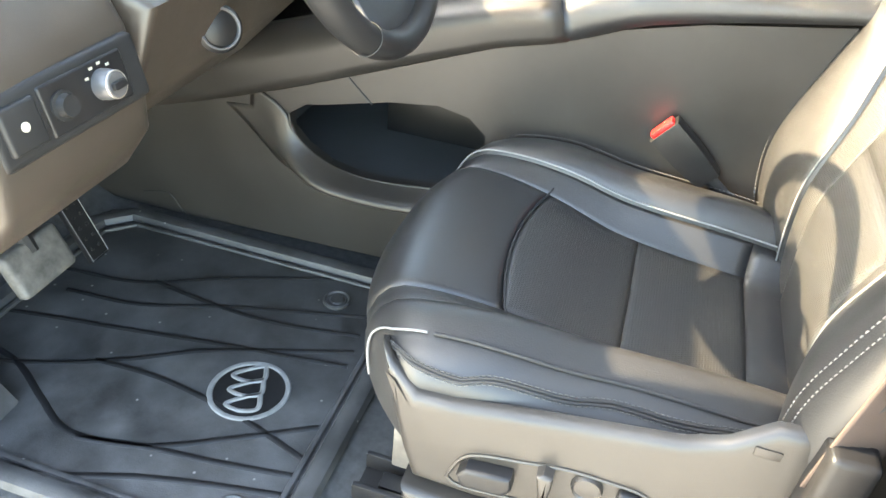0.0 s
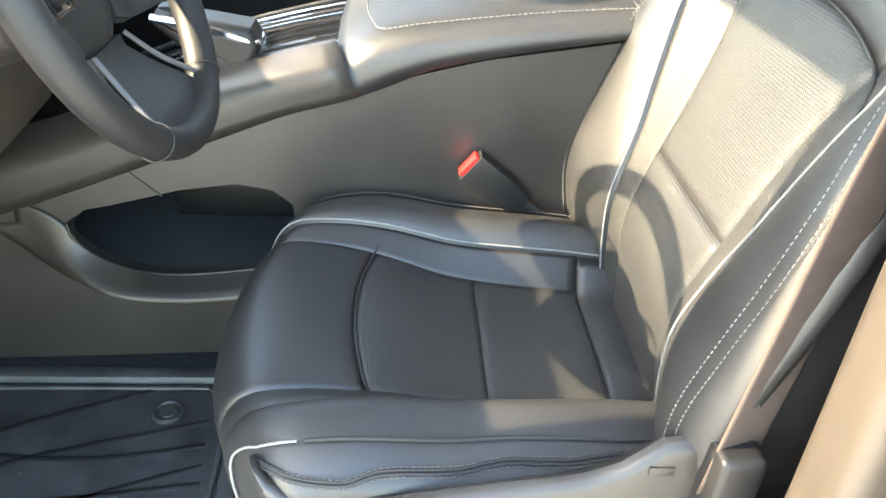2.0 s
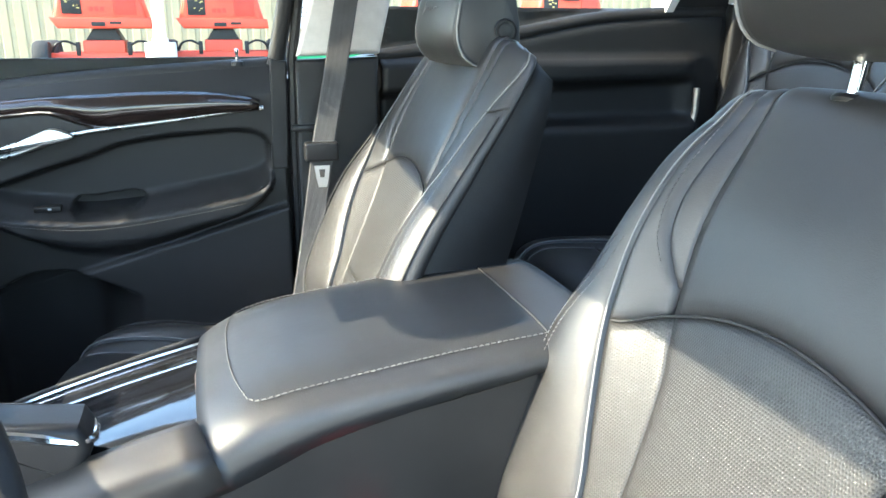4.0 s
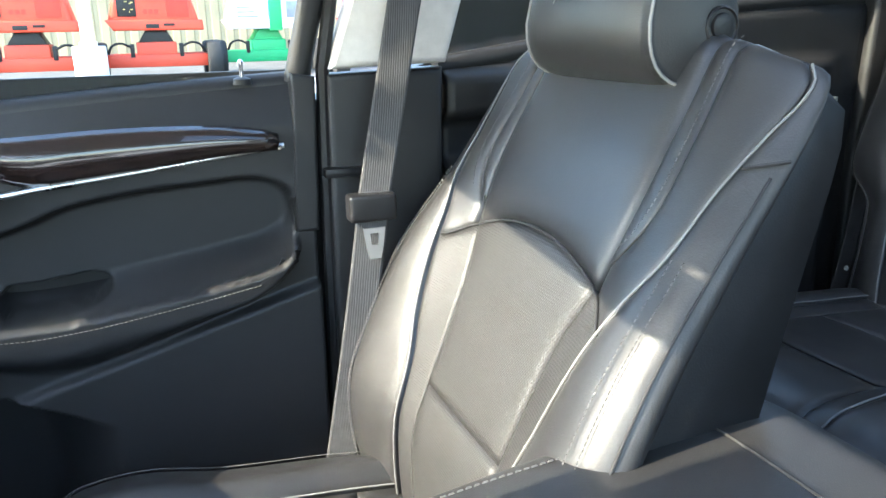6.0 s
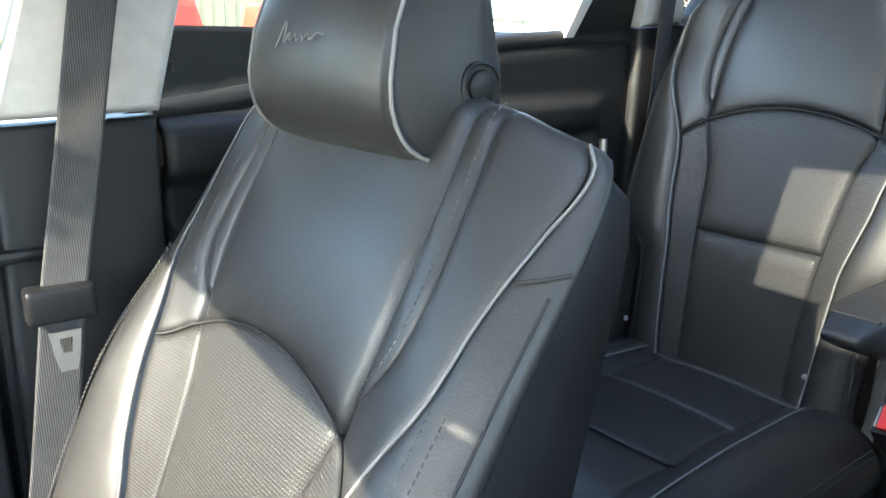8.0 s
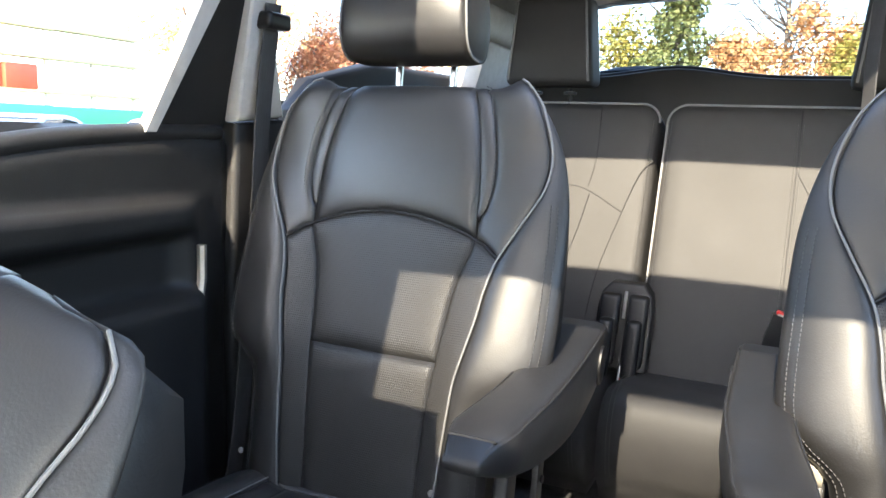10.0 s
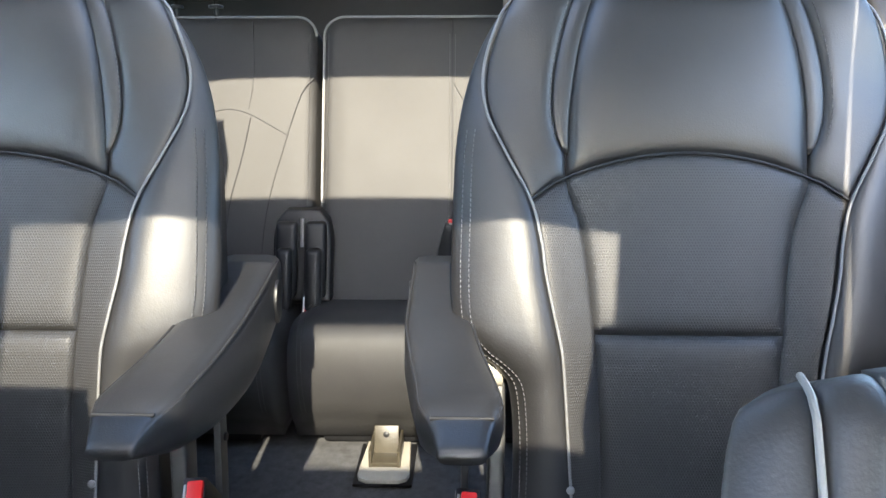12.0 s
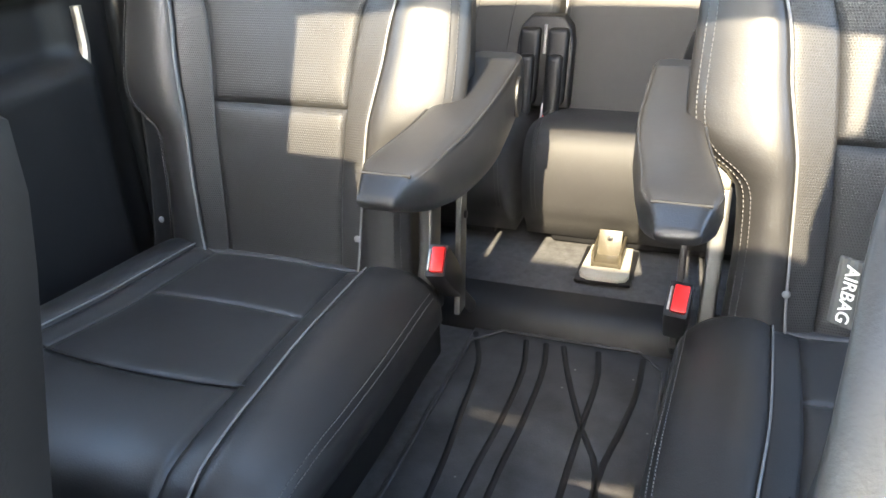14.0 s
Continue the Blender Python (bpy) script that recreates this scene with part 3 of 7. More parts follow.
def headrest(owner, place, recline, w, h, d, posts, button=0, mark=False, lean=0.0, collar=0.07):
    """Padded headrest with side faces edged in piping, on two chrome posts. place: middle of its foot."""
    rest = new("headrest")
    rest.parent = owner
    rest.location = place
    rest.rotation_euler = (0, radians(recline + lean), 0)
    verts, faces = [], []
    n, m = 28, 22
    prof = []
    for k in range(n):
        a = 2 * math.pi * k / n
        x = math.copysign(abs(math.cos(a)) ** 0.62, math.cos(a)) * d / 2
        z = math.copysign(abs(math.sin(a)) ** 0.55, math.sin(a)) * h / 2 + h / 2
        x -= 0.016 * math.cos((z / h - 0.5) * math.pi) * (1 if x < 0 else 0.3)
        if x > 0:
            x *= lerp(1.0, 0.12 if mark else 0.68, smooth(0.25 if mark else 0.35, 1.0, z / h))
        prof.append((x, z))
    for j in range(m + 1):
        q = -1 + 2 * j / m
        y = w / 2 * q
        squeeze = 1 - 0.10 * abs(q) ** 6
        rise = 0.006 * (1 - q * q)
        for x, z in prof:
            tap = 1 - 0.09 * max(0, z / h - 0.3)
            verts.append((x * squeeze - rise * (x < 0), y * tap, h / 2 + (z - h / 2) * (1 - 0.04 * abs(q) ** 8)))
    for j in range(m):
        for k in range(n):
            faces.append((j * n + k, j * n + (k + 1) % n, (j + 1) * n + (k + 1) % n, (j + 1) * n + k))
    cap = []
    for end, q in ((0, -1), (m, 1)):
        inner = []
        for s in (0.92, 0.75, 0.4):
            base = len(verts)
            for k in range(n):
                v = Vector(verts[end * n + k])
                c = Vector((0, v.y + q * 0.010 * (1 - s), h / 2))
                verts.append((c.x + (v.x - c.x) * s, v.y + q * 0.011 * (1 - s * s), c.z + (v.z - c.z) * s))
            prev = end * n if not inner else inner[-1]
            for k in range(n):
                f = (prev + k, prev + (k + 1) % n, base + (k + 1) % n, base + k)
                faces.append(f)
            inner.append(base)
        faces.append(tuple(range(inner[-1], inner[-1] + n)))
    mesh_object("cushion", verts, faces, LEATHER, rest)
    for q in (-1, 1):
        ring = [Vector((x * 0.905 - 0.0, q * (w / 2 + 0.002) * (1 - 0.09 * max(0, z / h - 0.3)), h / 2 + (z - h / 2) * 0.965)) for x, z in prof[n // 4 - 2:3 * n // 4 + 1]]
        tube_part("piping", ring, 0.002, PIPING, rest, "", 8)
    for y in posts:
        tube_part("post", [(0.050, y, -0.095), (0.050, y, -0.03), (0.045, y, 0.03)], 0.0068, CHROME, rest, "chrome headrest post", 14)
        lathe_part("post_collar", [(0.018, 0), (0.019, 0.004), (0.016, 0.008), (0.009, 0.009)], pose(0.050, y, -collar, 0, 0, 0), BLACK, rest)
    if button:
        m4 = pose(0.015, button * (w / 2 + 0.0085) * 0.99, h * 0.383, -90 * button, 0, 0)
        b = lathe_part("button", [(0.021, -0.002), (0.021, 0.003), (0.019, 0.004), (0.0175, 0.002), (0.014, 0.002), (0.013, 0.005), (0.010, 0.006), (0.001, 0.0055)], m4, BLACK, rest, "round black headrest button")
    if mark:
        pts = path_of([(0.046, -0.010), (0.036, 0.004), (0.026, 0.013), (0.022, -0.006), (0.015, 0.003), (0.011, -0.004), (0.003, 0.002), (-0.002, -0.004), (-0.009, 0.002), (-0.013, -0.004), (-0.020, 0.002), (-0.025, -0.003), (-0.034, 0.003), (-0.044, 0.002)], 80)
        pts = [(-d / 2 - 0.0245 + 0.004 * smooth(0.02, 0.05, abs(p.x)), p.x, h * 0.445 + p.y) for p in pts]
        tube_part("emblem", pts, 0.0008, PIPING, rest, "embroidered silver squiggle", 5)
    return rest


def cushion(owner, bite, length, front_drop, wide, lower_mat, arc_p, cross_p, thick, high_side=0.03, near_stitch=True, piped=(1, -1), tail=0.03, sides=(1.0, 1.0), level=0.0):
    """Seat cushion: front roll, thigh panel, perforated insert, side bolsters and piping."""
    bx, bz = bite[0], bite[2]
    L = length
    spine = [(bx - L + 0.045, bz - front_drop), (bx - L + 0.008, bz - front_drop * 0.55), (bx - L, bz - 0.02 + 0.03), (bx - L + 0.035, bz + 0.058 - 0.014 * level), (bx - L + 0.10, bz + 0.064 - 0.015 * level),
             (bx - L + 0.2, bz + 0.048 - 0.008 * level), (bx - L * 0.4, bz + 0.020 + 0.010 * level), (bx - 0.06, bz + 0.004 + 0.019 * level), (bx + tail, bz - 0.004 + 0.022 * level)]
    width = lambda p: wide * (1 - 0.07 * math.exp(-(p / 0.07) ** 2) - (0.05 if tail < 0.05 else 0.11) * smooth(0.35, 0.75, p))
    rise = curve_of((0, 0.0), (0.15, 0.004), (0.25, high_side * (0.6 if tail < 0.05 else 0.3)), (0.4, high_side * (1.0 if tail < 0.05 else 0.75)), (0.62, high_side * 1.1), (0.75, high_side))
    wi = curve_of((0, 0.15), (0.2, 0.155), (0.32, 0.146), (0.48, 0.128), (0.75, 0.118))
    wp = curve_of((0, 0.185), (0.2, 0.19), (0.32, 0.18), (0.48, 0.162), (0.75, 0.15))
    dep = lambda p: thick * smooth(-0.08 if tail < 0.05 else -0.3, 0.22 if tail < 0.05 else 0.12, p)
    lf = Loft(spine, width, rise, wi, wp, dep, 0.28 if tail < 0.05 else 0.2, 0.0, sides, 0.10 if tail > 0.05 else 0.0)
    total = lf.length
    base = new("cushion")
    base.parent = owner
    core("base", lf, 0.0, total, LEATHER_SIDE, base)
    arch = lambda u: arc_p - 0.022 * max(0.0, 1 - (u / 0.15) ** 2)
    end = total - 0.02 - tail
    panel("thigh_panel", lf, lambda p: -wi(p), wi, lambda u: 0.005, arch, LEATHER, base, 18, 24, 0.006)
    panel("insert", lf, lambda p: -wi(p), wi, arch, lambda u: cross_p, lower_mat, base, 16, 14, 0.006)
    panel("insert", lf, lambda p: -wi(p), wi, lambda u: cross_p, lambda u: end, lower_mat, base, 16, 14, 0.006)
    panel("rear_roll", lf, lambda p: -wp(p) * 1.0, lambda p: wp(p) * 1.0, lambda u: end, lambda u: total - 0.002, LEATHER, base, 16, 6, 0.008)
    for sgn in (1, -1):
        a = lambda f: (lambda p: f(p) * sgn)
        order = lambda f, g: (a(f), a(g)) if sgn > 0 else (a(g), a(f))
        l1, r1 = order(wi, wp)
        panel("side_strip", lf, l1, r1, lambda u: 0.005, lambda u: end, LEATHER, base, 6, 30, 0.004)
        flank = radians(87) * sgn
        l4, r4 = (a(wp), flank) if sgn > 0 else (flank, a(wp))
        panel("bolster", lf, l4, r4, lambda u: 0.01, lambda u: total - 0.03, LEATHER, base, 18, 34, 0.008, 0.003)
        if sgn in piped:
            piping(lf, a(wp), 0.02, total - 0.035, base, r=0.0014, lift=0.006)
        else:
            rim = curve_of((0.10, 0.97), (0.151, 0.94), (0.177, 0.91), (0.20, 0.945), (0.217, 0.99), (0.245, 1.01), (0.38, 1.02), (0.5, 0.985), (0.63, 1.04))
            piping(lf, a(rim), 0.125, 0.265, base, r=0.0015, lift=0.0125, ang=True)
            piping(lf, a(rim), 0.275, total - 0.05, base, r=0.0022, mat=SEAM, lift=0.0115, name="seam", ang=True)
        if near_stitch and sgn not in piped:
            # two rows of thread with a sunk seam between, low along the outer side
            row = curve_of((0.195, 0.99), (0.21, 1.06), (0.244, 1.20), (0.324, 1.27), (0.369, 1.20), (0.453, 1.15), (0.502, 1.10), (0.576, 1.13), (0.64, 1.10))
            stitch_line(lf, [(lambda p: -row(p), 0.2, total - 0.03, True), (lambda p: -row(p) - 0.065, 0.215, total - 0.03, True)], base, 0.0135)
            for d in (0.018, 0.045):
                piping(lf, lambda p: -row(p) - d, 0.2, total - 0.03, base, r=0.0017, mat=SEAM, lift=0.0122, name="seam", ang=True, n=60)
        elif near_stitch:
            deg = 70 if tail < 0.05 else 62
            stitch_line(lf, [(lambda p: radians(deg) * sgn, 0.1, total - 0.06, True), (lambda p: radians(deg + 3) * sgn, 0.1, total - 0.06, True)], base, 0.0135)
    seam_cord(lf, [(-0.15 + 0.3 * k / 20, arch(-0.15 + 0.3 * k / 20)) for k in range(21)], base)
    return lf, base


def buckle(place, turn, label, name="seat_belt_buckle"):
    """Buckle head with a red press button on a stalk. turn: its lean forward and sideways."""
    t = thing(name, place, label, "buckle")
    t.rotation_euler = [radians(a) for a in turn]
    t.scale = (1.2, 1.2, 1.2)
    bm = bmesh.new()
    prism(bm, [(-0.016, -0.088), (0.016, -0.088), (0.0205, -0.045), (0.021, 0.0), (-0.021, 0.0), (-0.0205, -0.045)], "y", -0.013, 0.013, 0.004)
    part("housing", bm, BLACK, t)
    block("button", (-0.0165, -0.0105, -0.002), (0.0165, 0.0065, 0.006), RED, t, "red release button", 0.003)
    block("slot", (-0.014, 0.0075, -0.002), (0.014, 0.0105, 0.0025), STEEL, t, "", 0.001)
    bm = bmesh.new()
    tube(bm, [(0, 0, -0.08), (0, 0, -0.12), (0.004, 0, -0.19)], 0.010, 10, False, 0.55)
    part("stalk", bm, PLASTIC, t)
    return t


# ---------- the car's shell ----------
# x runs to the tail, y to the passenger's side, z up
car = thing("car_body", (0, 0, 0), "dark interior shell of a parked three-row car", "car body", kind="structure")


def shell(name, bm, mat, label=""):
    return part(name, bm, mat, car, label)


# floor: footwell, middle row, load floor, with real steps
bm = bmesh.new()
prism(bm, [(-0.95, 0.15), (-0.62, 0.0), (0.55, 0.0), (0.75, 0.2), (0.98, 0.232), (1.70, 0.235), (1.745, 0.275), (1.765, 0.29), (3.0, 0.30), (3.0, 0.2), (1.5, 0.1), (0.6, -0.15), (-0.95, -0.15)], "y", -0.90, 0.84)
shell("floor", bm, CARPET)
# side walls below the windows
for y0, y1, nm in ((0.835, 0.92, "side_wall"),):
    bm = bmesh.new()
    prism(bm, [(-1.2, -0.2), (3.0, -0.1), (3.0, 1.14), (1.72, 1.12), (1.56, 1.06), (0.6, 0.95), (0.42, 0.90), (-0.3, 0.80), (-1.2, 0.76)], "y", y0, y1)
    shell(nm, bm, PLASTIC)
bm = bmesh.new()
prism(bm, [(0.63, -0.1), (3.0, 0.0), (3.0, 1.14), (1.72, 1.12), (1.56, 1.06), (0.63, 0.95)], "y", -1.0, -0.90)
shell("side_wall", bm, PLASTIC)
bm = bmesh.new()
prism(bm, [(-1.2, -0.2), (-0.62, -0.2), (-0.62, 0.88), (-1.2, 0.85)], "y", -1.0, -0.90)
shell("side_wall", bm, PLASTIC)
# door sill on the open side
bm = bmesh.new()
prism(bm, [(-0.90, -0.2), (-1.0, -0.2), (-1.0, -0.06), (-0.95, 0.0), (-0.915, 0.0), (-0.895, 0.0)], "x", -0.62, 0.64, 0.008)
shell("door_sill", bm, PLASTIC, "charcoal door sill trim")
# fire wall and tailgate
block("firewall", (-1.0, -1.0, -0.2), (-0.9, 0.92, 0.75), BLACK, car)
bm = bmesh.new()
n = 40
top_line = [(0.80 - 1.6 * k / n, 1.245 + 0.028 * math.exp(-((0.80 - 1.6 * k / n - 0.2) / 0.16) ** 2)) for k in range(n + 1)]
prism(bm, top_line + [(-0.80, 0.25), (0.80, 0.25)], "x", 2.74, 2.82, 0.01)
shell("tailgate", bm, PLASTIC, "charcoal tailgate trim panel")
# roof with a front sunroof and a rear skylight, unseen openings laid out for the sun patches
roof_z = curve_of((-0.25, 1.215), (0.1, 1.30), (0.6, 1.38), (1.2, 1.45), (1.8, 1.50), (2.4, 1.50), (2.72, 1.46))


def roof_piece(x0, x1, y0, y1, name="headliner"):
    verts, faces = [], []
    nx, ny = 10, 8
    for lay in (0.0, 0.05):
        for i in range(nx + 1):
            x = lerp(x0, x1, i / nx)
            for j in range(ny + 1):
                y = lerp(y0, y1, j / ny)
                verts.append((x, y, roof_z(x) - 0.22 * abs(y / 0.8) ** 4 * smooth(-0.24, 0.3, x) + lay))
    w, o = ny + 1, (nx + 1) * (ny + 1)
    for i in range(nx):
        for j in range(ny):
            q = (i * w + j, i * w + j + 1, (i + 1) * w + j + 1, (i + 1) * w + j)
            faces.append(q[::-1])
            faces.append(tuple(k + o for k in q))
    for i in range(nx):
        for j in (0, ny):
            a, b = i * w + j, (i + 1) * w + j
            faces.append((a, b, b + o, a + o))
    for j in range(ny):
        for i in (0, nx):
            a, b = i * w + j, i * w + j + 1
            faces.append((a, b, b + o, a + o))
    return mesh_object(name, verts, faces, HEADLINER, car, "light grey headliner")


ROOF_LEFT, ROOF_RIGHT = -0.40, 0.36
roof_piece(-0.11, 0.235, -0.66, 0.66)
roof_piece(0.235, 0.68, -0.66, ROOF_LEFT)
roof_piece(0.235, 0.68, ROOF_RIGHT, 0.66)
roof_piece(0.68, 1.11, -0.66, 0.66)
roof_piece(1.11, 1.59, -0.66, -0.30)
roof_piece(1.11, 1.59, 0.40, 0.66)
roof_piece(1.59, 2.72, -0.66, 0.66)


for gx0, gx1, gy0, gy1, tint in ((0.235, 0.68, ROOF_LEFT, ROOF_RIGHT, SUNROOF_GLASS), (1.11, 1.59, -0.30, 0.40, SKYLIGHT_GLASS)):
    bm = bmesh.new()
    bmesh.ops.create_grid(bm, x_segments=8, y_segments=2, size=1.0)
    for v in bm.verts:
        v.co.x = lerp(gx0 - 0.02, gx1 + 0.02, v.co.x * 0.5 + 0.5)
        v.co.y = lerp(gy0 - 0.02, gy1 + 0.02, v.co.y * 0.5 + 0.5)
        v.co.z = roof_z(v.co.x) + 0.056
    shell("roof_glass", bm, tint, "unseen roof glass panel, tinted to dim the sun")


def beam(name, pts, w, d, mat, label=""):
    """A pillar: a rounded bar of oval section along points."""
    bm = bmesh.new()
    tube(bm, path_of(pts, 14), w, 14, False, d / w)
    return part(name, bm, mat, car, label)


# pillars: windscreen, middle and rear ones on both sides
for s in (1, -1):
    beam("windscreen_pillar", [(-1.05, 0.91 * s, 0.86), (-0.6, 0.81 * s, 1.06), (-0.12, 0.72 * s, 1.225)], 0.066, 0.056, HEADLINER)
    beam("roof_rail", [(-0.14, 0.72 * s, 1.215), (0.5, 0.70 * s, 1.23), (1.3, 0.70 * s, 1.315), (1.6, 0.695 * s, 1.355), (2.1, 0.68 * s, 1.375), (2.7, 0.64 * s, 1.36)], 0.04, 0.05, HEADLINER)
    beam("tail_pillar", [(2.78, 0.77 * s, 1.12), (2.76, 0.72 * s, 1.3), (2.70, 0.62 * s, 1.44)], 0.05, 0.06, HEADLINER)
# front header is out of view; its bend sets where the sun is cut off
beam("header_rail", [(-0.125, -0.70, 1.254), (-0.14, -0.30, 1.254), (-0.14, 0.0, 1.225), (-0.13, 0.25, 1.238), (-0.115, 0.70, 1.278)], 0.035, 0.034, HEADLINER)
beam("rear_header", [(2.70, -0.62, 1.46), (2.72, 0, 1.49), (2.70, 0.62, 1.46)], 0.04, 0.03, HEADLINER)


# ---------- front seats ----------
UP = 0.03  # the driver area stands a little higher
def front_seat(name, y, bite, recline, label, button, rest):
    seat = thing(name, (0, y, UP if y < 0 else 0), label, "car seat", "front seats")
    lf, back = seat_back(seat, (bite[0], 0, bite[1]), recline, 0.506 if y < 0 else 0.502, 0.290 if y < 0 else 0.272, 0.75 if y < 0 else 0.77, PERF, 1, -0.012, y > 0)
    lc, base = cushion(seat, (bite[0] + (0.037 if y < 0 else 0.015), 0, bite[1] + 0.005), 0.50, 0.13, 0.285, PERF, 0.366, 0.512, 0.11, 0.05 if y < 0 else 0.066, piped=(1,) if y < 0 else (1, -1), tail=0.09, sides=(1.4, 1.5) if y < 0 else (1.0, 1.0))
    r = radians(recline)
    s = 0.715
    headrest(seat, (bite[0] + s * math.sin(r) + rest[0], 0, bite[1] + s * math.cos(r) + rest[1]), recline, 0.262, 0.186 if y < 0 else 0.188, 0.125, (-0.072, 0.072), button, True, -8, 0.034 if y < 0 else 0.02)
    # frame and rails under the cushion
    for q in (-0.2, 0.2):
        block("rail", (bite[0] - 0.34, q - 0.025, 0.0), (bite[0] + 0.06, q + 0.025, 0.055), STEEL, seat, "steel seat rail")
        block("rail_bracket", (bite[0] - 0.38, q - 0.012, 0.05), (bite[0] - 0.02, q + 0.012, bite[1] - 0.09), STEEL, seat)
    return seat, lf, lc


driver, driver_back, driver_cushion = front_seat("driver_seat", -0.485, (0.523, 0.242), 20.8, "black leather driver seat with silver piping, sun on its backrest", 0, (-0.012, 0.045))
passenger, pass_back, pass_cushion = front_seat("passenger_seat", 0.39, (0.378, 0.317), 24.0, "black leather passenger seat with silver piping, sunlit lower back", -1, (0.012, -0.03))

# power seat shield with its switches on the driver seat's outer side
SY = -0.29
bm = bmesh.new()
prism(bm, [(0.138, 0.318), (0.156, 0.300), (0.19, 0.290), (0.232, 0.293), (0.33, 0.311), (0.452, 0.331), (0.489, 0.347), (0.523, 0.380), (0.567, 0.385), (0.60, 0.36), (0.60, 0.30), (0.561, 0.240), (0.518, 0.233), (0.485, 0.216), (0.463, 0.195), (0.41, 0.180), (0.354, 0.168), (0.266, 0.160), (0.194, 0.163), (0.178, 0.205), (0.163, 0.244), (0.147, 0.285)], "y", SY - 0.015, SY + 0.10, 0.016, 5)
for v in bm.verts:
    if v.co.y > SY + 0.03:
        v.co.z = 0.16 + (v.co.z - 0.16) * 0.5
    v.co.y += 0.035 * smooth(0.20, 0.135, v.co.x) ** 1.5
shield = part("side_shield", bm, PLASTIC_WARM, driver, "taupe plastic seat shield with power switches")


rim = [(0.235, 0.187), (0.242, 0.207), (0.25, 0.224), (0.265, 0.235), (0.317, 0.246), (0.36, 0.254), (0.40, 0.2535), (0.435, 0.250), (0.461, 0.227), (0.452, 0.211), (0.40, 0.196), (0.353, 0.188), (0.30, 0.182), (0.247, 0.178)]
tube_part("switch_surround", [(p.x, SY - 0.0155, p.y) for p in path_of([*rim, rim[0]], 50)[:-1]], 0.0022, PLASTIC_WARM, driver, "", 6, True)
for nm, pts, mat in (("seat_switch", [(0.248, 0.214), (0.257, 0.226), (0.305, 0.231), (0.308, 0.215), (0.301, 0.202), (0.255, 0.198)], BLACK),
                     ("recline_switch", [(0.329, 0.249), (0.336, 0.253), (0.346, 0.251), (0.347, 0.236), (0.344, 0.201), (0.337, 0.203), (0.334, 0.225)], PLASTIC_WARM)):
    bm = bmesh.new()
    prism(bm, pts, "y", SY - 0.034, SY - 0.012, 0.006, 3)
    part(nm, bm, mat, driver, "black seat slide switch" if mat is BLACK else "")
lathe_part("lumbar_switch", [(0.0165, 0), (0.0165, 0.005), (0.015, 0.008), (0.013, 0.006), (0.007, 0.007), (0.001, 0.007)], pose(0.381, SY - 0.014, 0.238, 90, 0, 0), PLASTIC_WARM, driver)
bm = bmesh.new()
box(bm, (0.411, SY - 0.026, 0.230), (0.436, SY - 0.012, 0.250), 0.007, 3)
part("massage_switch", bm, BLACK, driver)
block("shield_label", (0.510, SY - 0.0165, 0.347), (0.534, SY - 0.0145, 0.358), PLASTIC_WARM, driver, "embossed mark", 0.001)
# lower cover beside the rail
bm = bmesh.new()
prism(bm, [(0.186, 0.160), (0.190, 0.128), (0.208, 0.097), (0.24, 0.079), (0.30, 0.071), (0.62, 0.09), (0.68, 0.17), (0.64, 0.26), (0.56, 0.234), (0.515, 0.226), (0.485, 0.210), (0.46, 0.188), (0.40, 0.172), (0.354, 0.161), (0.266, 0.153), (0.20, 0.156)], "y", SY - 0.030, SY + 0.06, 0.012, 4)
part("rail_cover", bm, PLASTIC_WARM, driver, "dark rail cover with a rounded lip")
# open front end of the rail
for nm, lo, hi in (("rail_base", (0.105, -0.252, 0.0), (0.24, -0.195, 0.018)), ("rail_wall", (0.105, -0.256, 0.018), (0.24, -0.247, 0.046)), ("rail_wall", (0.105, -0.203, 0.018), (0.24, -0.195, 0.046)), ("rail_slider", (0.135, -0.238, 0.018), (0.24, -0.212, 0.036))):
    block(nm, lo, hi, BLACK, driver, "", 0.003)
block("rail_cap", (0.115, -0.280, 0.0), (0.235, -0.262, 0.026), PLASTIC_WARM, driver, "taupe rail end cap", 0.005)

buckle((0.385, -0.236, 0.389 + UP), (0, -52, 0), "black seat belt buckle with red button beside the driver seat")

# airbag tag sewn into the seam on the driver seat's inner flank
tag = thing("airbag_tag", (0.777, -0.238, 0.881), "small grey cloth tag reading AIRBAG on the driver seat", "tag")
tag.rotation_euler = (0, radians(0), radians(58))
bm = bmesh.new()
box(bm, (-0.0055, -0.0008, -0.0145), (0.0055, 0.0008, 0.013), 0.0004)
part("cloth", bm, WEB, tag)
txt = bpy.data.curves.new("lettering", "FONT")
txt.body = "AIRBAG"
txt.size = 0.0068
txt.extrude = 0.0003
txt.align_x, txt.align_y = "CENTER", "CENTER"
txt.materials.append(WHITE)
tob = new("lettering", txt)
tob.parent = tag
tob.matrix_basis = pose(0.0, -0.0013, -0.001, 90, 0, 0) @ pose(0, 0, 0, 0, 0, -90)
tob = new("lettering", txt)
tob.parent = tag
tob.matrix_basis = pose(0.0, 0.0013, -0.001, 90, 0, 180) @ pose(0, 0, 0, 0, 0, -90)


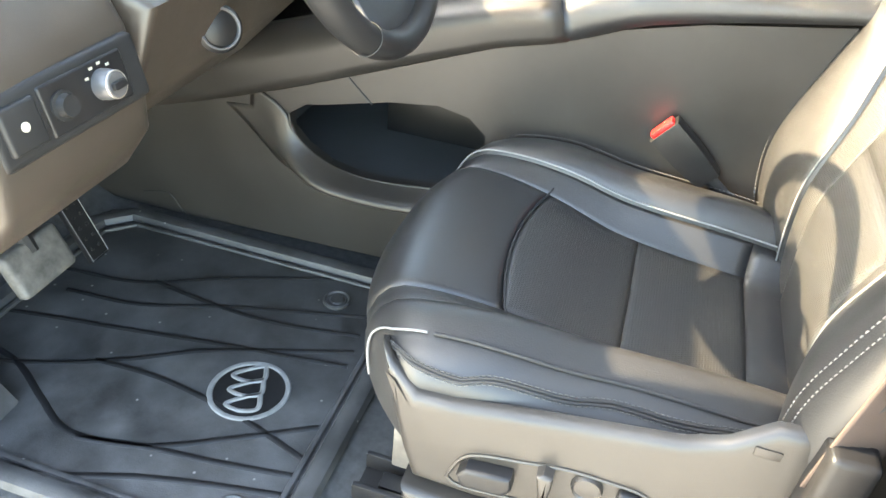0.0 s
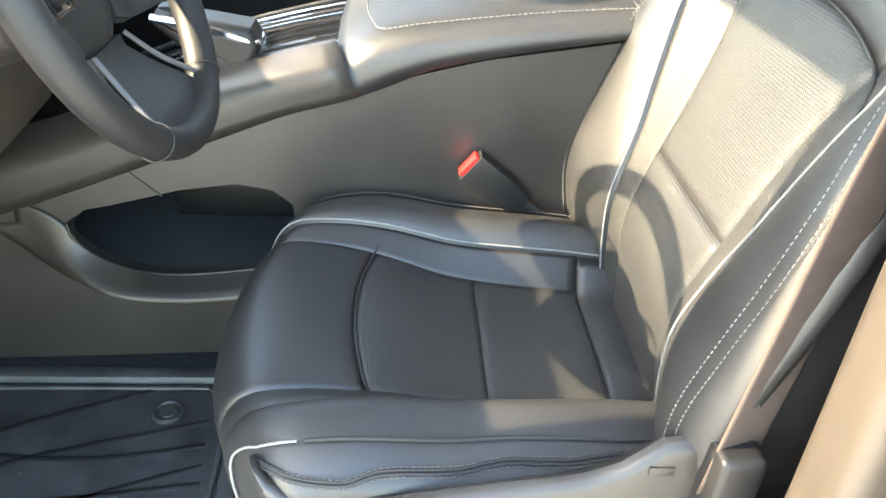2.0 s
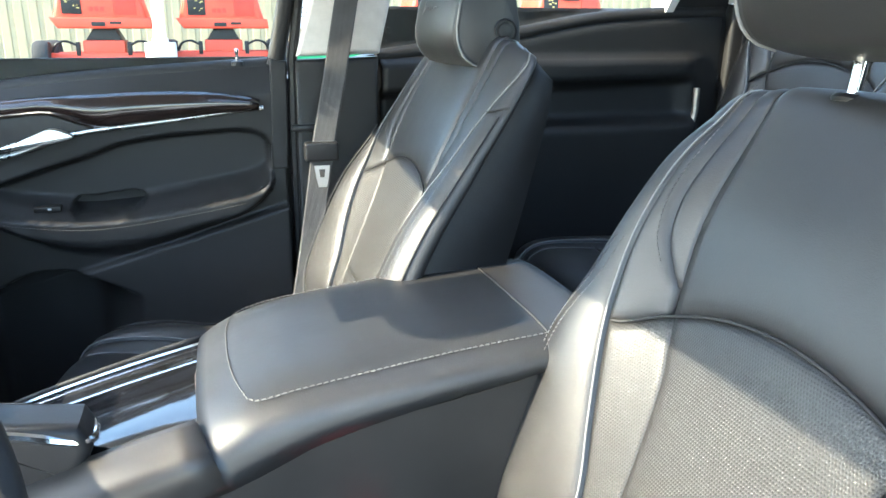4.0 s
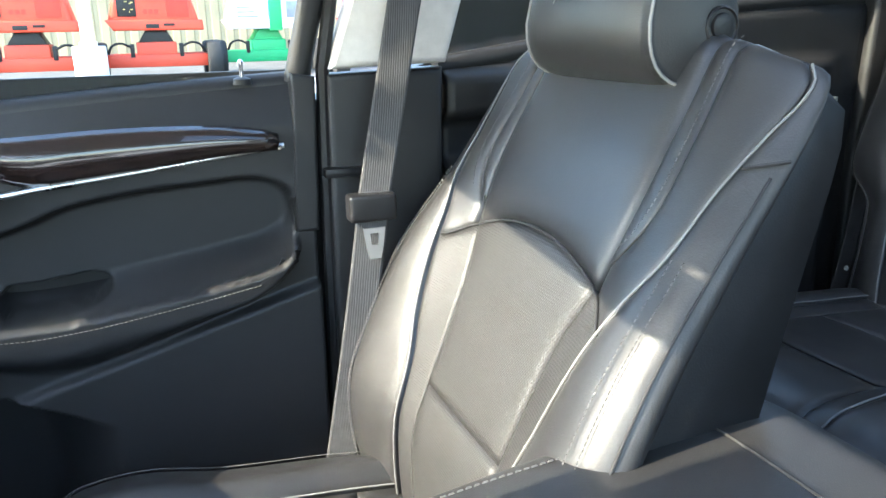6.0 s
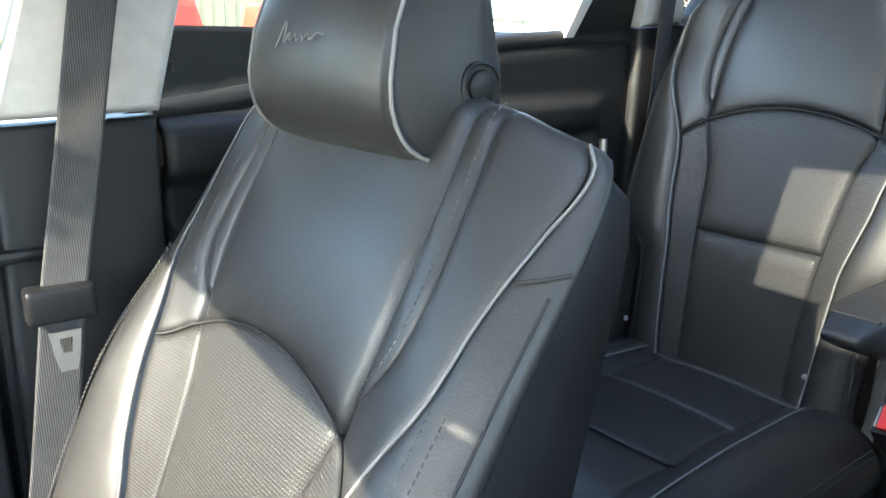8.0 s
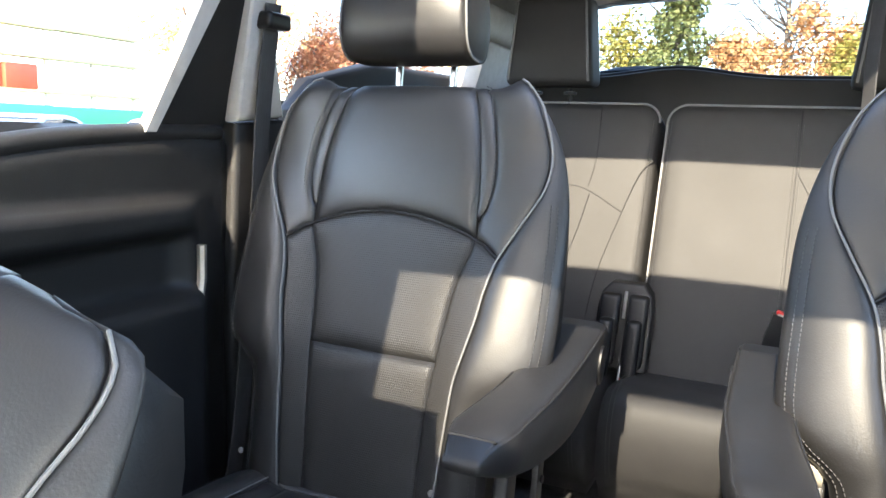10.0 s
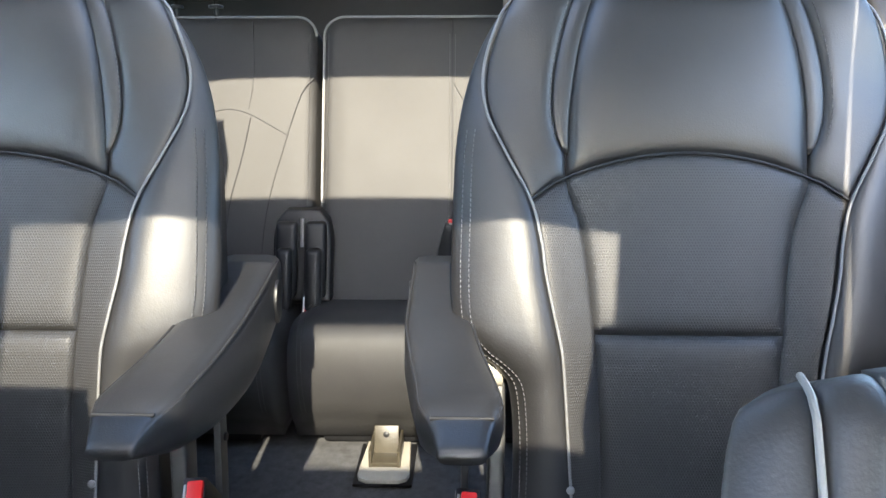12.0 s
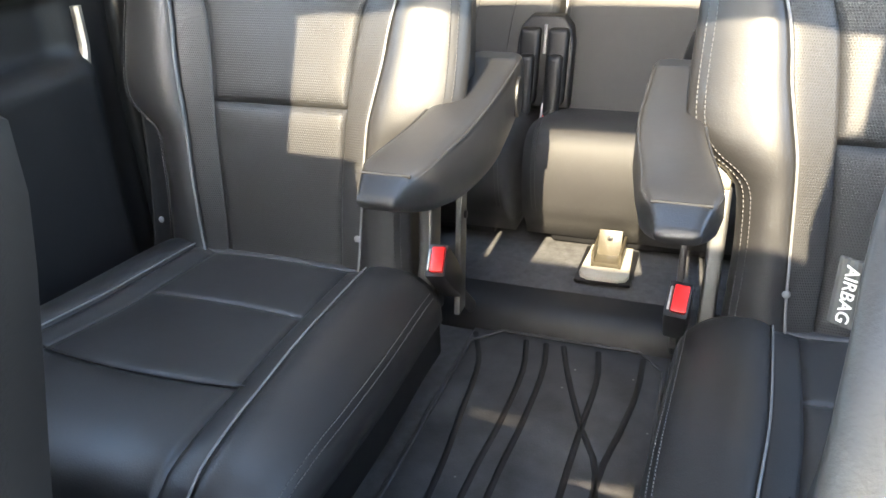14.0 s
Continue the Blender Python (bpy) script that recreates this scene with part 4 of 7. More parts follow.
# ---------- second row ----------
def captain_chair(y, side):
    """side: +1 where the aisle lies towards -y."""
    seat = thing("captain_chair", (0, y, 0), "black leather captain chair with silver piping and raised armrest", "car seat", "second row seats")
    lf, back = seat_back(seat, (1.426, 0, 0.47), 12.0, 0.470, 0.277, 0.702, PERF, 2, 0.046)
    lc, base = cushion(seat, (1.435, 0, 0.468), 0.53, 0.14, 0.276, LEATHER, 0.36, 0.535, 0.15, 0.022, level=1.0)
    headrest(seat, (1.615, 0.016 if side > 0 else 0.0, 1.178 if side > 0 else 1.122), 12.0, 0.226, 0.165, 0.105, (-0.052, 0.052), 0, False, -4)
    inner = -0.305 * side
    # armrest towards the aisle
    arm = new("armrest")
    arm.parent = seat
    verts, faces = [], []
    nx, nr = 22, 18
    top = curve_of((1.200, 0.703), (1.235, 0.722), (1.275, 0.730), (1.4, 0.737), (1.55, 0.755), (1.66, 0.775))
    bot = curve_of((1.200, 0.694), (1.235, 0.678), (1.30, 0.654), (1.42, 0.630), (1.55, 0.63), (1.66, 0.67))
    def arm_mid(x):
        return inner + 0.030 * side * (1 - smooth(1.22, 1.5, x)) + (0.020 * smooth(1.25, 1.5, x) if side > 0 else 0.0)

    def arm_half(x):
        return 0.044 * min(1.0, 0.50 + 0.5 * smooth(1.195, 1.29, x) + 1.2 * (x - 1.203))

    for i in range(nx + 1):
        x = lerp(1.203, 1.66, (i / nx) ** 1.3)
        zt, zb = top(x), bot(x)
        cz, hz, hw = (zt + zb) / 2, (zt - zb) / 2, arm_half(x)
        for k in range(nr):
            a = 2 * math.pi * k / nr
            yy = math.copysign(abs(math.cos(a)) ** 0.34, math.cos(a)) * hw
            zz = math.copysign(abs(math.sin(a)) ** (0.32 if math.sin(a) > 0 else 0.5), math.sin(a)) * hz
            verts.append((x, arm_mid(x) + yy * (1 if zz > 0 else 1 - 0.25 * (zz / hz) ** 2), cz + zz))
    for i in range(nx):
        for k in range(nr):
            faces.append((i * nr + k, i * nr + (k + 1) % nr, (i + 1) * nr + (k + 1) % nr, (i + 1) * nr + k))
    faces.append(tuple(range(nr))[::-1])
    faces.append(tuple(range(nx * nr, nx * nr + nr)))
    mesh_object("pad", verts, faces, LEATHER, arm)
    for q in (-1, 1):
        line = [(x, arm_mid(x) + q * (arm_half(x) - 0.0035), top(x) - 0.0068) for x in [1.235 + 0.415 * k / 30 for k in range(31)]]
        tube_part("seam", line, 0.0021, SEAM, arm, "", 6)
    tube_part("seam", [(1.2375, arm_mid(1.2375) + q * (arm_half(1.2375) - 0.003), top(1.2375) - 0.001) for q in (-1, -0.5, 0, 0.5, 1)], 0.0021, SEAM, arm, "", 6)
    bm = bmesh.new()
    prism(bm, [(p.x, p.y) for p in path_of([(1.615, 0.685), (1.605, 0.71), (1.615, 0.74), (1.63, 0.745), (1.64, 0.715), (1.63, 0.69), (1.615, 0.685)], 20)[:-1]], "y", -0.003, 0.003, 0.001)
    cup = part("pivot_cover", bm, BLACK, arm)
    cup.location = (0, arm_mid(1.62) - 0.0445 * side, 0)
    # hinge arm, its thin plate and the pale pivot under the armrest
    bm = bmesh.new()
    prism(bm, [(1.425, 0.40), (1.432, 0.455), (1.452, 0.50), (1.462, 0.60), (1.485, 0.655), (1.515, 0.65), (1.502, 0.58), (1.492, 0.50), (1.50, 0.44), (1.50, 0.40)], "y", -0.011, 0.011, 0.005, 3)
    br = part("hinge_arm", bm, HINGE, seat, "grey metal hinge arm")
    br.location = (0, -0.232 * side, 0)
    bm = bmesh.new()
    prism(bm, [(1.475, 0.40), (1.505, 0.65), (1.53, 0.65), (1.505, 0.40)], "y", -0.005, 0.005, 0.002)
    br = part("hinge_plate", bm, HINGE, seat, "thin grey hinge plate")
    br.location = (0, -0.272 * side, 0)
    lathe_part("plate_bolt", [(0.006, 0), (0.006, 0.003), (0.001, 0.004)], Matrix.Translation((1.508, -0.278 * side, 0.56)) @ pose(0, 0, 0, 90 * side, 0, 0), BLACK, seat, "", 12)
    bm = bmesh.new()
    lathe(bm, [(0.022, -0.018), (0.024, -0.012), (0.024, 0.010), (0.014, 0.012), (0.012, 0.030), (0.002, 0.030)], Matrix.Translation((1.495, -0.235 * side, 0.668)) @ pose(0, 0, 0, -90 * side, 0, 0), 20)
    part("pivot", bm, PALE, seat, "pale nylon armrest pivot")
    # anchor buttons near the backrest's foot
    for q in (0.188, -0.145):
        lathe_part("anchor_button", [(0.005, 0), (0.005, 0.0015), (0.0035, 0.0025), (0.001, 0.0025)], Matrix.Translation((1.385 if abs(q) > 0.16 else 1.405, q * side, 0.548)) @ pose(0, 0, 0, 0, -78, 0), PIPING, seat, "small white anchor button")
    # plinth under the cushion
    bm = bmesh.new()
    box(bm, (1.02, -0.19, 0.236), (1.42, 0.19, 0.40), 0.02, 3)
    part("plinth", bm, BLACK, seat)
    return seat


captain_chair(0.4325, 1)
captain_chair(-0.44, -1)
buckle((1.42, 0.170, 0.522), (-6, -42, 8), "black seat belt buckle with red button beside the aisle")
buckle((1.42, -0.170, 0.512), (4, -40, -6), "black seat belt buckle with red button beside the aisle")

# ---------- third row ----------
r3 = radians(17)


def bench_back(name, y0, y1, label, seams):
    b = thing(name, (2.165, -0.02, 0.54), label, "car seat", "third row")
    h = 0.645
    at = lambda u, s, d: Vector((s * math.sin(r3) - d * math.cos(r3), u, s * math.cos(r3) + d * math.sin(r3)))
    n = 26

    def outline(inset):
        R = 0.045
        w0, w1, t = y0 + inset, y1 - inset, h - inset
        pts = [(w0, 0.0), (w1, 0.0)]
        for k in range(9):
            a = math.pi / 2 * k / 8
            pts.append((w1 - R + R * math.cos(a), t - R + R * math.sin(a)))
        for k in range(9):
            a = math.pi / 2 + math.pi / 2 * k / 8
            pts.append((w0 + R + R * math.cos(a), t - R + R * math.sin(a)))
        return pts
    bm = bmesh.new()
    rings = []
    for inset, d in ((0.0, -0.11), (0.0, -0.02), (0.003, -0.006), (0.010, 0.002), (0.025, 0.006), (0.06, 0.008)):
        rings.append([bm.verts.new(at(u, s, d)) for u, s in outline(inset)])
    for a, c in zip(rings, rings[1:]):
        for k in range(len(a)):
            bm.faces.new((a[k], a[(k + 1) % len(a)], c[(k + 1) % len(a)], c[k]))
    bm.faces.new(rings[-1])
    bm.faces.new(rings[0][::-1])
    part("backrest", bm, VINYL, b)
    bm = bmesh.new()
    tube(bm, [at(u, s, -0.004) for u, s in outline(0.002)[1:]], 0.0028, 6)
    part("piping", bm, PIPING, b)
    for line in seams:
        pts = [at(p[0], p[1], 0.0072) for p in path_of(line, 24)]
        tube_part("seam", pts, 0.0018, SEAM, b, "", 6)
    return b, at


left3, at3 = bench_back("bench_seat", -0.66, 0.172, "black leather third row bench back, sunlit across", [
    [(-0.118, 0.0), (-0.118, 0.3), (-0.118, 0.63)], [(-0.25, 0.0), (-0.235, 0.2), (-0.19, 0.36), (-0.12, 0.49)]])
right3, _ = bench_back("bench_seat", 0.186, 0.66, "black leather third row single seat back, sunlit across", [
    [(0.33, 0.63), (0.325, 0.5), (0.335, 0.43)], [(0.43, 0.42), (0.38, 0.43), (0.335, 0.42), (0.27, 0.385), (0.245, 0.37)],
    [(0.19, 0.50), (0.215, 0.47), (0.25, 0.36), (0.29, 0.2), (0.305, 0.0)], [(0.33, 0.41), (0.345, 0.33), (0.375, 0.2), (0.385, 0.0)]])
for own, lines in ((left3, [0.158, -0.112, -0.124]), (right3, [0.20])):
    for y in lines:
        pts = [at3(y, s, 0.008) for s in [0.02 + 0.58 * k / 40 for k in range(41)]]
        stitch_part(pts, [Vector((-1, 0, 0.3)).normalized()] * 41, THREAD, own)


def bench_headrest(own, y):
    hr = new("headrest")
    hr.parent = own
    hr.location = (0.195, y, 0.652)
    bm = bmesh.new()
    vs = box(bm, (-0.05, -0.114, 0.0), (0.04, 0.114, 0.215), 0.022, 4)
    for v in vs:
        v.co.y *= 1 - 0.17 * v.co.z / 0.2
        v.co.x -= 0.02 * math.cos((v.co.z / 0.2 - 0.5) * 3) * (v.co.x < 0)
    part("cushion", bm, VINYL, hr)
    for s in (-1, 1):
        tube_part("piping", [(-0.056 + 0.02 * math.cos(k * 0.3) * 0, s * 0.104 * (1 - 0.17 * z / 0.2), z) for k, z in enumerate([0.012 + 0.19 * k / 12 for k in range(13)])], 0.003, PIPING, hr, "", 6)
        tube_part("post", [(0, s * 0.045, -0.05), (0, s * 0.045, 0.01)], 0.0055, BLACK, hr, "", 10)
        lathe_part("post_collar", [(0.016, 0), (0.016, 0.006), (0.006, 0.008)], pose(0, s * 0.045, -0.018), BLACK, hr)


bench_headrest(right3, 0.462)
bench_headrest(left3, -0.318)


def bench_cushion(y0, y1, owner):
    c = new("cushion")
    c.parent = owner
    c.location = (1.90 - 2.165, 0, 0.30 - 0.54)
    prof = path_of([(0.06, 0.06), (0.025, 0.11), (0.01, 0.19), (0.03, 0.255), (0.08, 0.275), (0.2, 0.262), (0.34, 0.235)], 30)
    verts, faces = [], []
    ny = 24
    for j in range(ny + 1):
        q = -1 + 2 * j / ny
        y = lerp(y0, y1, j / ny)
        e = min(y - y0, y1 - y)
        dr = -0.02 * math.exp(-e / 0.012)
        for p in prof:
            verts.append((p.x - dr * 0.6, y, p.y + dr))
        verts += [(0.34, y, 0.02), (0.08, y, 0.02)]
    w = len(prof) + 2
    for j in range(ny):
        for i in range(w):
            faces.append((j * w + i, j * w + (i + 1) % w, (j + 1) * w + (i + 1) % w, (j + 1) * w + i))
    faces.append(tuple(range(w))[::-1])
    faces.append(tuple(range(ny * w, ny * w + w)))
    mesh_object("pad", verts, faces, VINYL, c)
    for y in (y0 + 0.03, y0 + 0.022, y1 - 0.03, y1 - 0.022):
        stitch_part([Vector((p.x - 0.001, y, p.y + 0.001)) for p in prof], [Vector((-0.5, 0, 0.8)).normalized()] * 31, THREAD, c)
    block("base_frame", (0.09, y0 + 0.05, 0.0), (0.33, y1 - 0.05, 0.08), BLACK, c, "", 0.01)
    return c


bench_cushion(-0.66, 0.19, left3)
bench_cushion(0.215, 0.66, right3)

# latch cover and buckles between the third row backs
lc3 = thing("seat_latch_cover", (2.13, 0.18, 0.54), "black plastic latch cover between the third row seat backs", "latch")
bm = bmesh.new()
prism(bm, [(-0.062, 0.02), (-0.062, 0.15), (-0.055, 0.185), (-0.036, 0.207), (0.036, 0.207), (0.055, 0.185), (0.062, 0.15), (0.062, 0.02)], "x", -0.012, 0.03, 0.006, 3)
for v in bm.verts:
    v.co.x += v.co.z * math.tan(r3) - 0.008
part("surround", bm, BLACK, lc3)
for y in (0.031, -0.031):
    bm = bmesh.new()
    vs = box(bm, (-0.034, y - 0.023, 0.03), (-0.008, y + 0.023, 0.185), 0.018, 4)
    for v in vs:
        v.co.x += v.co.z * math.tan(r3) - 0.008
    part("cover", bm, BLACK, lc3)
    bm = bmesh.new()
    vs = box(bm, (-0.058, y - 0.017, 0.01), (-0.03, y + 0.017, 0.135), 0.012, 3)
    for v in vs:
        v.co.x += v.co.z * math.tan(r3) - 0.006
    part("handle", bm, BLACK, lc3)
tube_part("latch_pin", [(0.02, 0.0, 0.13), (0.035, 0.0, 0.19)], 0.004, SATIN, lc3, "small steel latch pin", 8)
buckle((2.09, 0.158, 0.56), (0, -60, 0), "black seat belt buckle with red button on the third row cushion")
buckle((2.15, -0.150, 0.72), (0, -15, 90), "black seat belt buckle with red button against the third row back")


# ---------- centre console ----------
console = thing("centre_console", (0, 0, UP), "charcoal centre console with padded armrest lid and piano black tray", "console")
CY0, CY1 = -0.212, 0.150
# flanks: side panels with the open storage bin; warm door light is in the driver side's colour
bm = bmesh.new()
seam_z = curve_of((-0.9, 0.10), (-0.45, 0.232), (-0.21, 0.318), (0.07, 0.432), (0.235, 0.497), (0.4, 0.54), (0.62, 0.578))
hole = [(-0.236, 0.262), (-0.205, 0.284), (-0.168, 0.292), (-0.055, 0.322), (0.03, 0.335), (0.085, 0.325), (0.115, 0.30), (0.12, 0.22), (0.09, 0.19), (0.045, 0.182), (-0.053, 0.170), (-0.11, 0.170), (-0.16, 0.18), (-0.205, 0.205), (-0.232, 0.235)]
outer = [(x, seam_z(x)) for x in (-0.88, -0.7, -0.45, -0.3, -0.21, -0.07, 0.07, 0.235, 0.4, 0.63)] + [(0.66, 0.5), (0.66, 0.0), (0.3, 0.0), (-0.05, 0.0), (-0.5, -0.02), (-0.88, -0.02)]


def holed_plate(bm, rim, hole, y0, y1):
    a = [bm.verts.new((x, y0, z)) for x, z in rim]
    b = [bm.verts.new((x, y0, z)) for x, z in hole]
    edges = [bm.edges.new((q[k], q[(k + 1) % len(q)])) for q in (a, b) for k in range(len(q))]
    made = bmesh.ops.triangle_fill(bm, use_beauty=True, use_dissolve=False, edges=edges)
    faces = [f for f in made["geom"] if isinstance(f, bmesh.types.BMFace)]
    ext = bmesh.ops.extrude_face_region(bm, geom=faces)
    for v in ext["geom"]:
        if isinstance(v, bmesh.types.BMVert):
            v.co.y = y1


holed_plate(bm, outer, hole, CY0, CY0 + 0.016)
part("side_panel", bm, PLASTIC_WARM, console, "console flank in a warm-lit taupe with a storage opening", flat=True)
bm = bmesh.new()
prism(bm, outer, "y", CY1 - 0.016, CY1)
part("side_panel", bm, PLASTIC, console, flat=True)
# flared lip under the opening and its dark inner edge
bm = bmesh.new()
lip = path_of([(-0.36, 0.255), (-0.30, 0.205), (-0.255, 0.165), (-0.205, 0.138), (-0.155, 0.124), (-0.05, 0.124), (0.05, 0.134), (0.13, 0.145)], 36)
inn = path_of([(-0.30, 0.262), (-0.262, 0.232), (-0.24, 0.202), (-0.205, 0.18), (-0.155, 0.162), (-0.05, 0.156), (0.05, 0.166), (0.13, 0.176)], 36)
edge = path_of([(-0.31, 0.300), (-0.262, 0.278), (-0.236, 0.252), (-0.225, 0.228), (-0.205, 0.205), (-0.16, 0.180), (-0.11, 0.168), (-0.053, 0.167), (0.045, 0.178), (0.13, 0.192)], 36)
verts, faces = [], []
for i, (p, q, h) in enumerate(zip(lip, inn, edge)):
    k = smooth(0, 0.42, i / 36) ** 1.3
    ridge = p.lerp(q, 0.8)
    for a in range(13):
        if a < 5:
            m = (a / 5) ** 0.7
            pt, out = p.lerp(ridge, m), 0.056 * k * m ** 1.5
        else:
            m = (a - 5) / 7
            pt, out = ridge.lerp(h, m), 0.056 * k * (1 - m) ** 1.15 * (1 - 0.25 * math.exp(-(m / 0.10) ** 2) * 0.4)
        verts.append((pt.x, CY0 + 0.004 * (1 - smooth(0.02, 0.3, i / 36)) - 0.001 - out, pt.y))
for i in range(36):
    for a in range(12):
        faces.append((i * 13 + a, i * 13 + a + 1, (i + 1) * 13 + a + 1, (i + 1) * 13 + a))
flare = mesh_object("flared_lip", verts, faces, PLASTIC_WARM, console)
sol = flare.modifiers.new("thickness", "SOLIDIFY")
sol.thickness = 0.006
tube_part("opening_edge", [(p.x, CY0 - 0.004, p.y) for p in path_of(hole[13:] + hole[:1], 6)] + [(p.x, CY0 - 0.006, p.y) for p in path_of([*hole[::-1][:8]], 30)], 0.003, BLACK, console, "", 8)
# fine panel joints on the flank
tube_part("panel_joint", [(-0.126, CY0 - 0.001, 0.351), (-0.104, CY0 - 0.001, 0.330), (-0.083, CY0 - 0.001, 0.311)], 0.0013, BLACK, console, "", 6)
tube_part("panel_joint", [(p.x, CY0 - 0.001, p.y) for p in path_of([(-0.568, 0.012), (-0.54, 0.020), (-0.508, 0.022), (-0.490, 0.0), (-0.479, -0.018)], 16)], 0.0014, BLACK, console, "", 6)
# bin behind the opening
bm = bmesh.new()
box(bm, (-0.32, CY0 + 0.016, 0.13), (0.30, CY1 - 0.016, 0.155), 0.0)
part("bin_floor", bm, BIN, console)
block("bin_wall", (-0.32, CY1 - 0.03, 0.155), (0.30, CY1 - 0.018, 0.36), BIN, console, "", 0.0)
block("bin_wall", (-0.34, CY0 + 0.016, 0.13), (-0.31, CY1 - 0.016, 0.36), BIN, console, "", 0.0)
block("bin_wall", (0.28, CY0 + 0.016, 0.13), (0.30, CY1 - 0.016, 0.36), BIN, console, "", 0.0)
bm = bmesh.new()
box(bm, (-0.13, 0.0, 0.155), (0.28, 0.012, 0.235), 0.004)
part("bin_partition", bm, BLACK, console)
bm = bmesh.new()
tube(bm, path_of([(-0.12, 0.06, 0.29), (-0.02, 0.04, 0.275), (0.10, 0.04, 0.28), (0.2, 0.05, 0.30)], 20), 0.012, 8)
part("bin_divider", bm, BIN, console)
# wrapped upper rails on both sides, the driver's coloured as lit, and the seam line under them
for y, sgn in ((CY0, -1), (CY1, 1)):
    verts, faces = [], []
    xs = [-0.88 + 1.066 * k / 40 for k in range(41)]
    topz = curve_of((-0.9, 0.24), (-0.45, 0.345), (-0.2, 0.425), (-0.05, 0.480), (0.07, 0.515), (0.19, 0.545), (0.24, 0.557))
    for x in xs:
        z0, z1 = seam_z(x) + 0.004, topz(x)
        for a in range(9):
            m = a / 8
            yy = y - sgn * 0.045 * smooth(0.45, 1.0, m) + sgn * 0.004 * math.sin(m * math.pi)
            verts.append((x + 0.034 * (1 - m) * smooth(0.10, 0.186, x), yy, lerp(z0, z1, 1 - (1 - m) ** 1.6)))
    for i in range(40):
        for a in range(8):
            faces.append((i * 9 + a, i * 9 + a + 1, (i + 1) * 9 + a + 1, (i + 1) * 9 + a))
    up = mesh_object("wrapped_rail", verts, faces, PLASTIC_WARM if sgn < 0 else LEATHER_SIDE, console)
    sol = up.modifiers.new("thickness", "SOLIDIFY")
    sol.thickness = 0.008
# piano black tray with a chrome edge strip and a roller lid
verts, faces = [], []
tray_z = lambda x: curve_of((-0.9, 0.235), (-0.45, 0.34), (-0.2, 0.42), (-0.05, 0.474), (0.07, 0.508), (0.19, 0.536), (0.26, 0.55))(x)
bm = bmesh.new()
prism(bm, [(x, tray_z(x) - 0.006) for x in [-0.88 + 1.12 * k / 24 for k in range(25)]] + [(0.24, 0.40), (-0.3, 0.30), (-0.88, 0.15)], "y", CY0 + 0.04, CY1 - 0.04)
part("tray", bm, PIANO, console, "piano black console tray")
for y in (0.035, CY1 - 0.045):
    tube_part("chrome_strip", [(x, y, tray_z(x) - 0.003) for x in [-0.12 + 0.34 * k / 14 for k in range(15)]], 0.006, CHROME, console, "", 8, False, 0.6)
prism_part("roller_lid", [(x, tray_z(x) - 0.004) for x in (0.0, 0.05, 0.1, 0.15, 0.19)] + [(x, tray_z(x) + 0.001) for x in (0.19, 0.15, 0.1, 0.05, 0.0)], "y", CY0 + 0.046, 0.028, PIANO, console, "", 0.001)
tube_part("lid_pull", [(0.19, CY0 + 0.05, tray_z(0.19) + 0.002), (0.185, -0.02, tray_z(0.185) + 0.003), (0.19, 0.025, tray_z(0.19) + 0.002)], 0.003, TAN_TRIM, console, "", 6)
# armrest lid
def arm_section(x):
    k = (x - 0.185) / (0.72 - 0.185)
    lo = seam_z(min(x + 0.0, 0.62)) + 0.006
    hi = curve_of((0.185, 0.545), (0.205, 0.560), (0.24, 0.577), (0.30, 0.592), (0.45, 0.607), (0.6, 0.616), (0.70, 0.616), (0.72, 0.606))(x)
    return lo, hi


verts, faces = [], []
nx, nr = 40, 30
for i in range(nx + 1):
    x = 0.185 + 0.535 * i / nx
    lo, hi = arm_section(x)
    yc, hw = (CY0 + CY1) / 2, (CY1 - CY0) / 2 + 0.012
    for k in range(nr + 1):
        a = math.pi * k / nr
        yy = yc - hw * math.copysign(abs(math.cos(a)) ** 0.55, math.cos(a))
        zz = lerp(lo, hi, math.sin(a) ** 0.55)
        lean = 0.035 * (1 - math.sin(a) ** 0.55) * (1 - smooth(0.2, 0.35, x))
        verts.append((x + lean, yy, zz))
for i in range(nx):
    for k in range(nr):
        faces.append((i * (nr + 1) + k, i * (nr + 1) + k + 1, (i + 1) * (nr + 1) + k + 1, (i + 1) * (nr + 1) + k))
for i in range(nx):
    faces.append((i * (nr + 1), (i + 1) * (nr + 1), (i + 1) * (nr + 1) + nr, i * (nr + 1) + nr))
faces.append(tuple(range(nr + 1)))
faces.append(tuple(range(nx * (nr + 1), nx * (nr + 1) + nr + 1))[::-1])
mesh_object("armrest_lid", verts, faces, LEATHER, console, "charcoal leather armrest lid with grey stitching")
bm = bmesh.new()
ring = path_of([(0.70, CY0 + 0.03), (0.5, CY0 + 0.025), (0.3, CY0 + 0.022), (0.245, CY0 + 0.035), (0.225, 0.02), (0.245, CY1 - 0.035), (0.3, CY1 - 0.022), (0.5, CY1 - 0.025), (0.70, CY1 - 0.03)], 90)


def lid_top(x, y):
    yc, hw = (CY0 + CY1) / 2, (CY1 - CY0) / 2 + 0.012
    c = min(1, abs(y - yc) / hw) ** (1 / 0.55)
    lo, hi = arm_section(x)
    return lerp(lo, hi, math.sqrt(max(0, 1 - c * c)) ** 0.55)


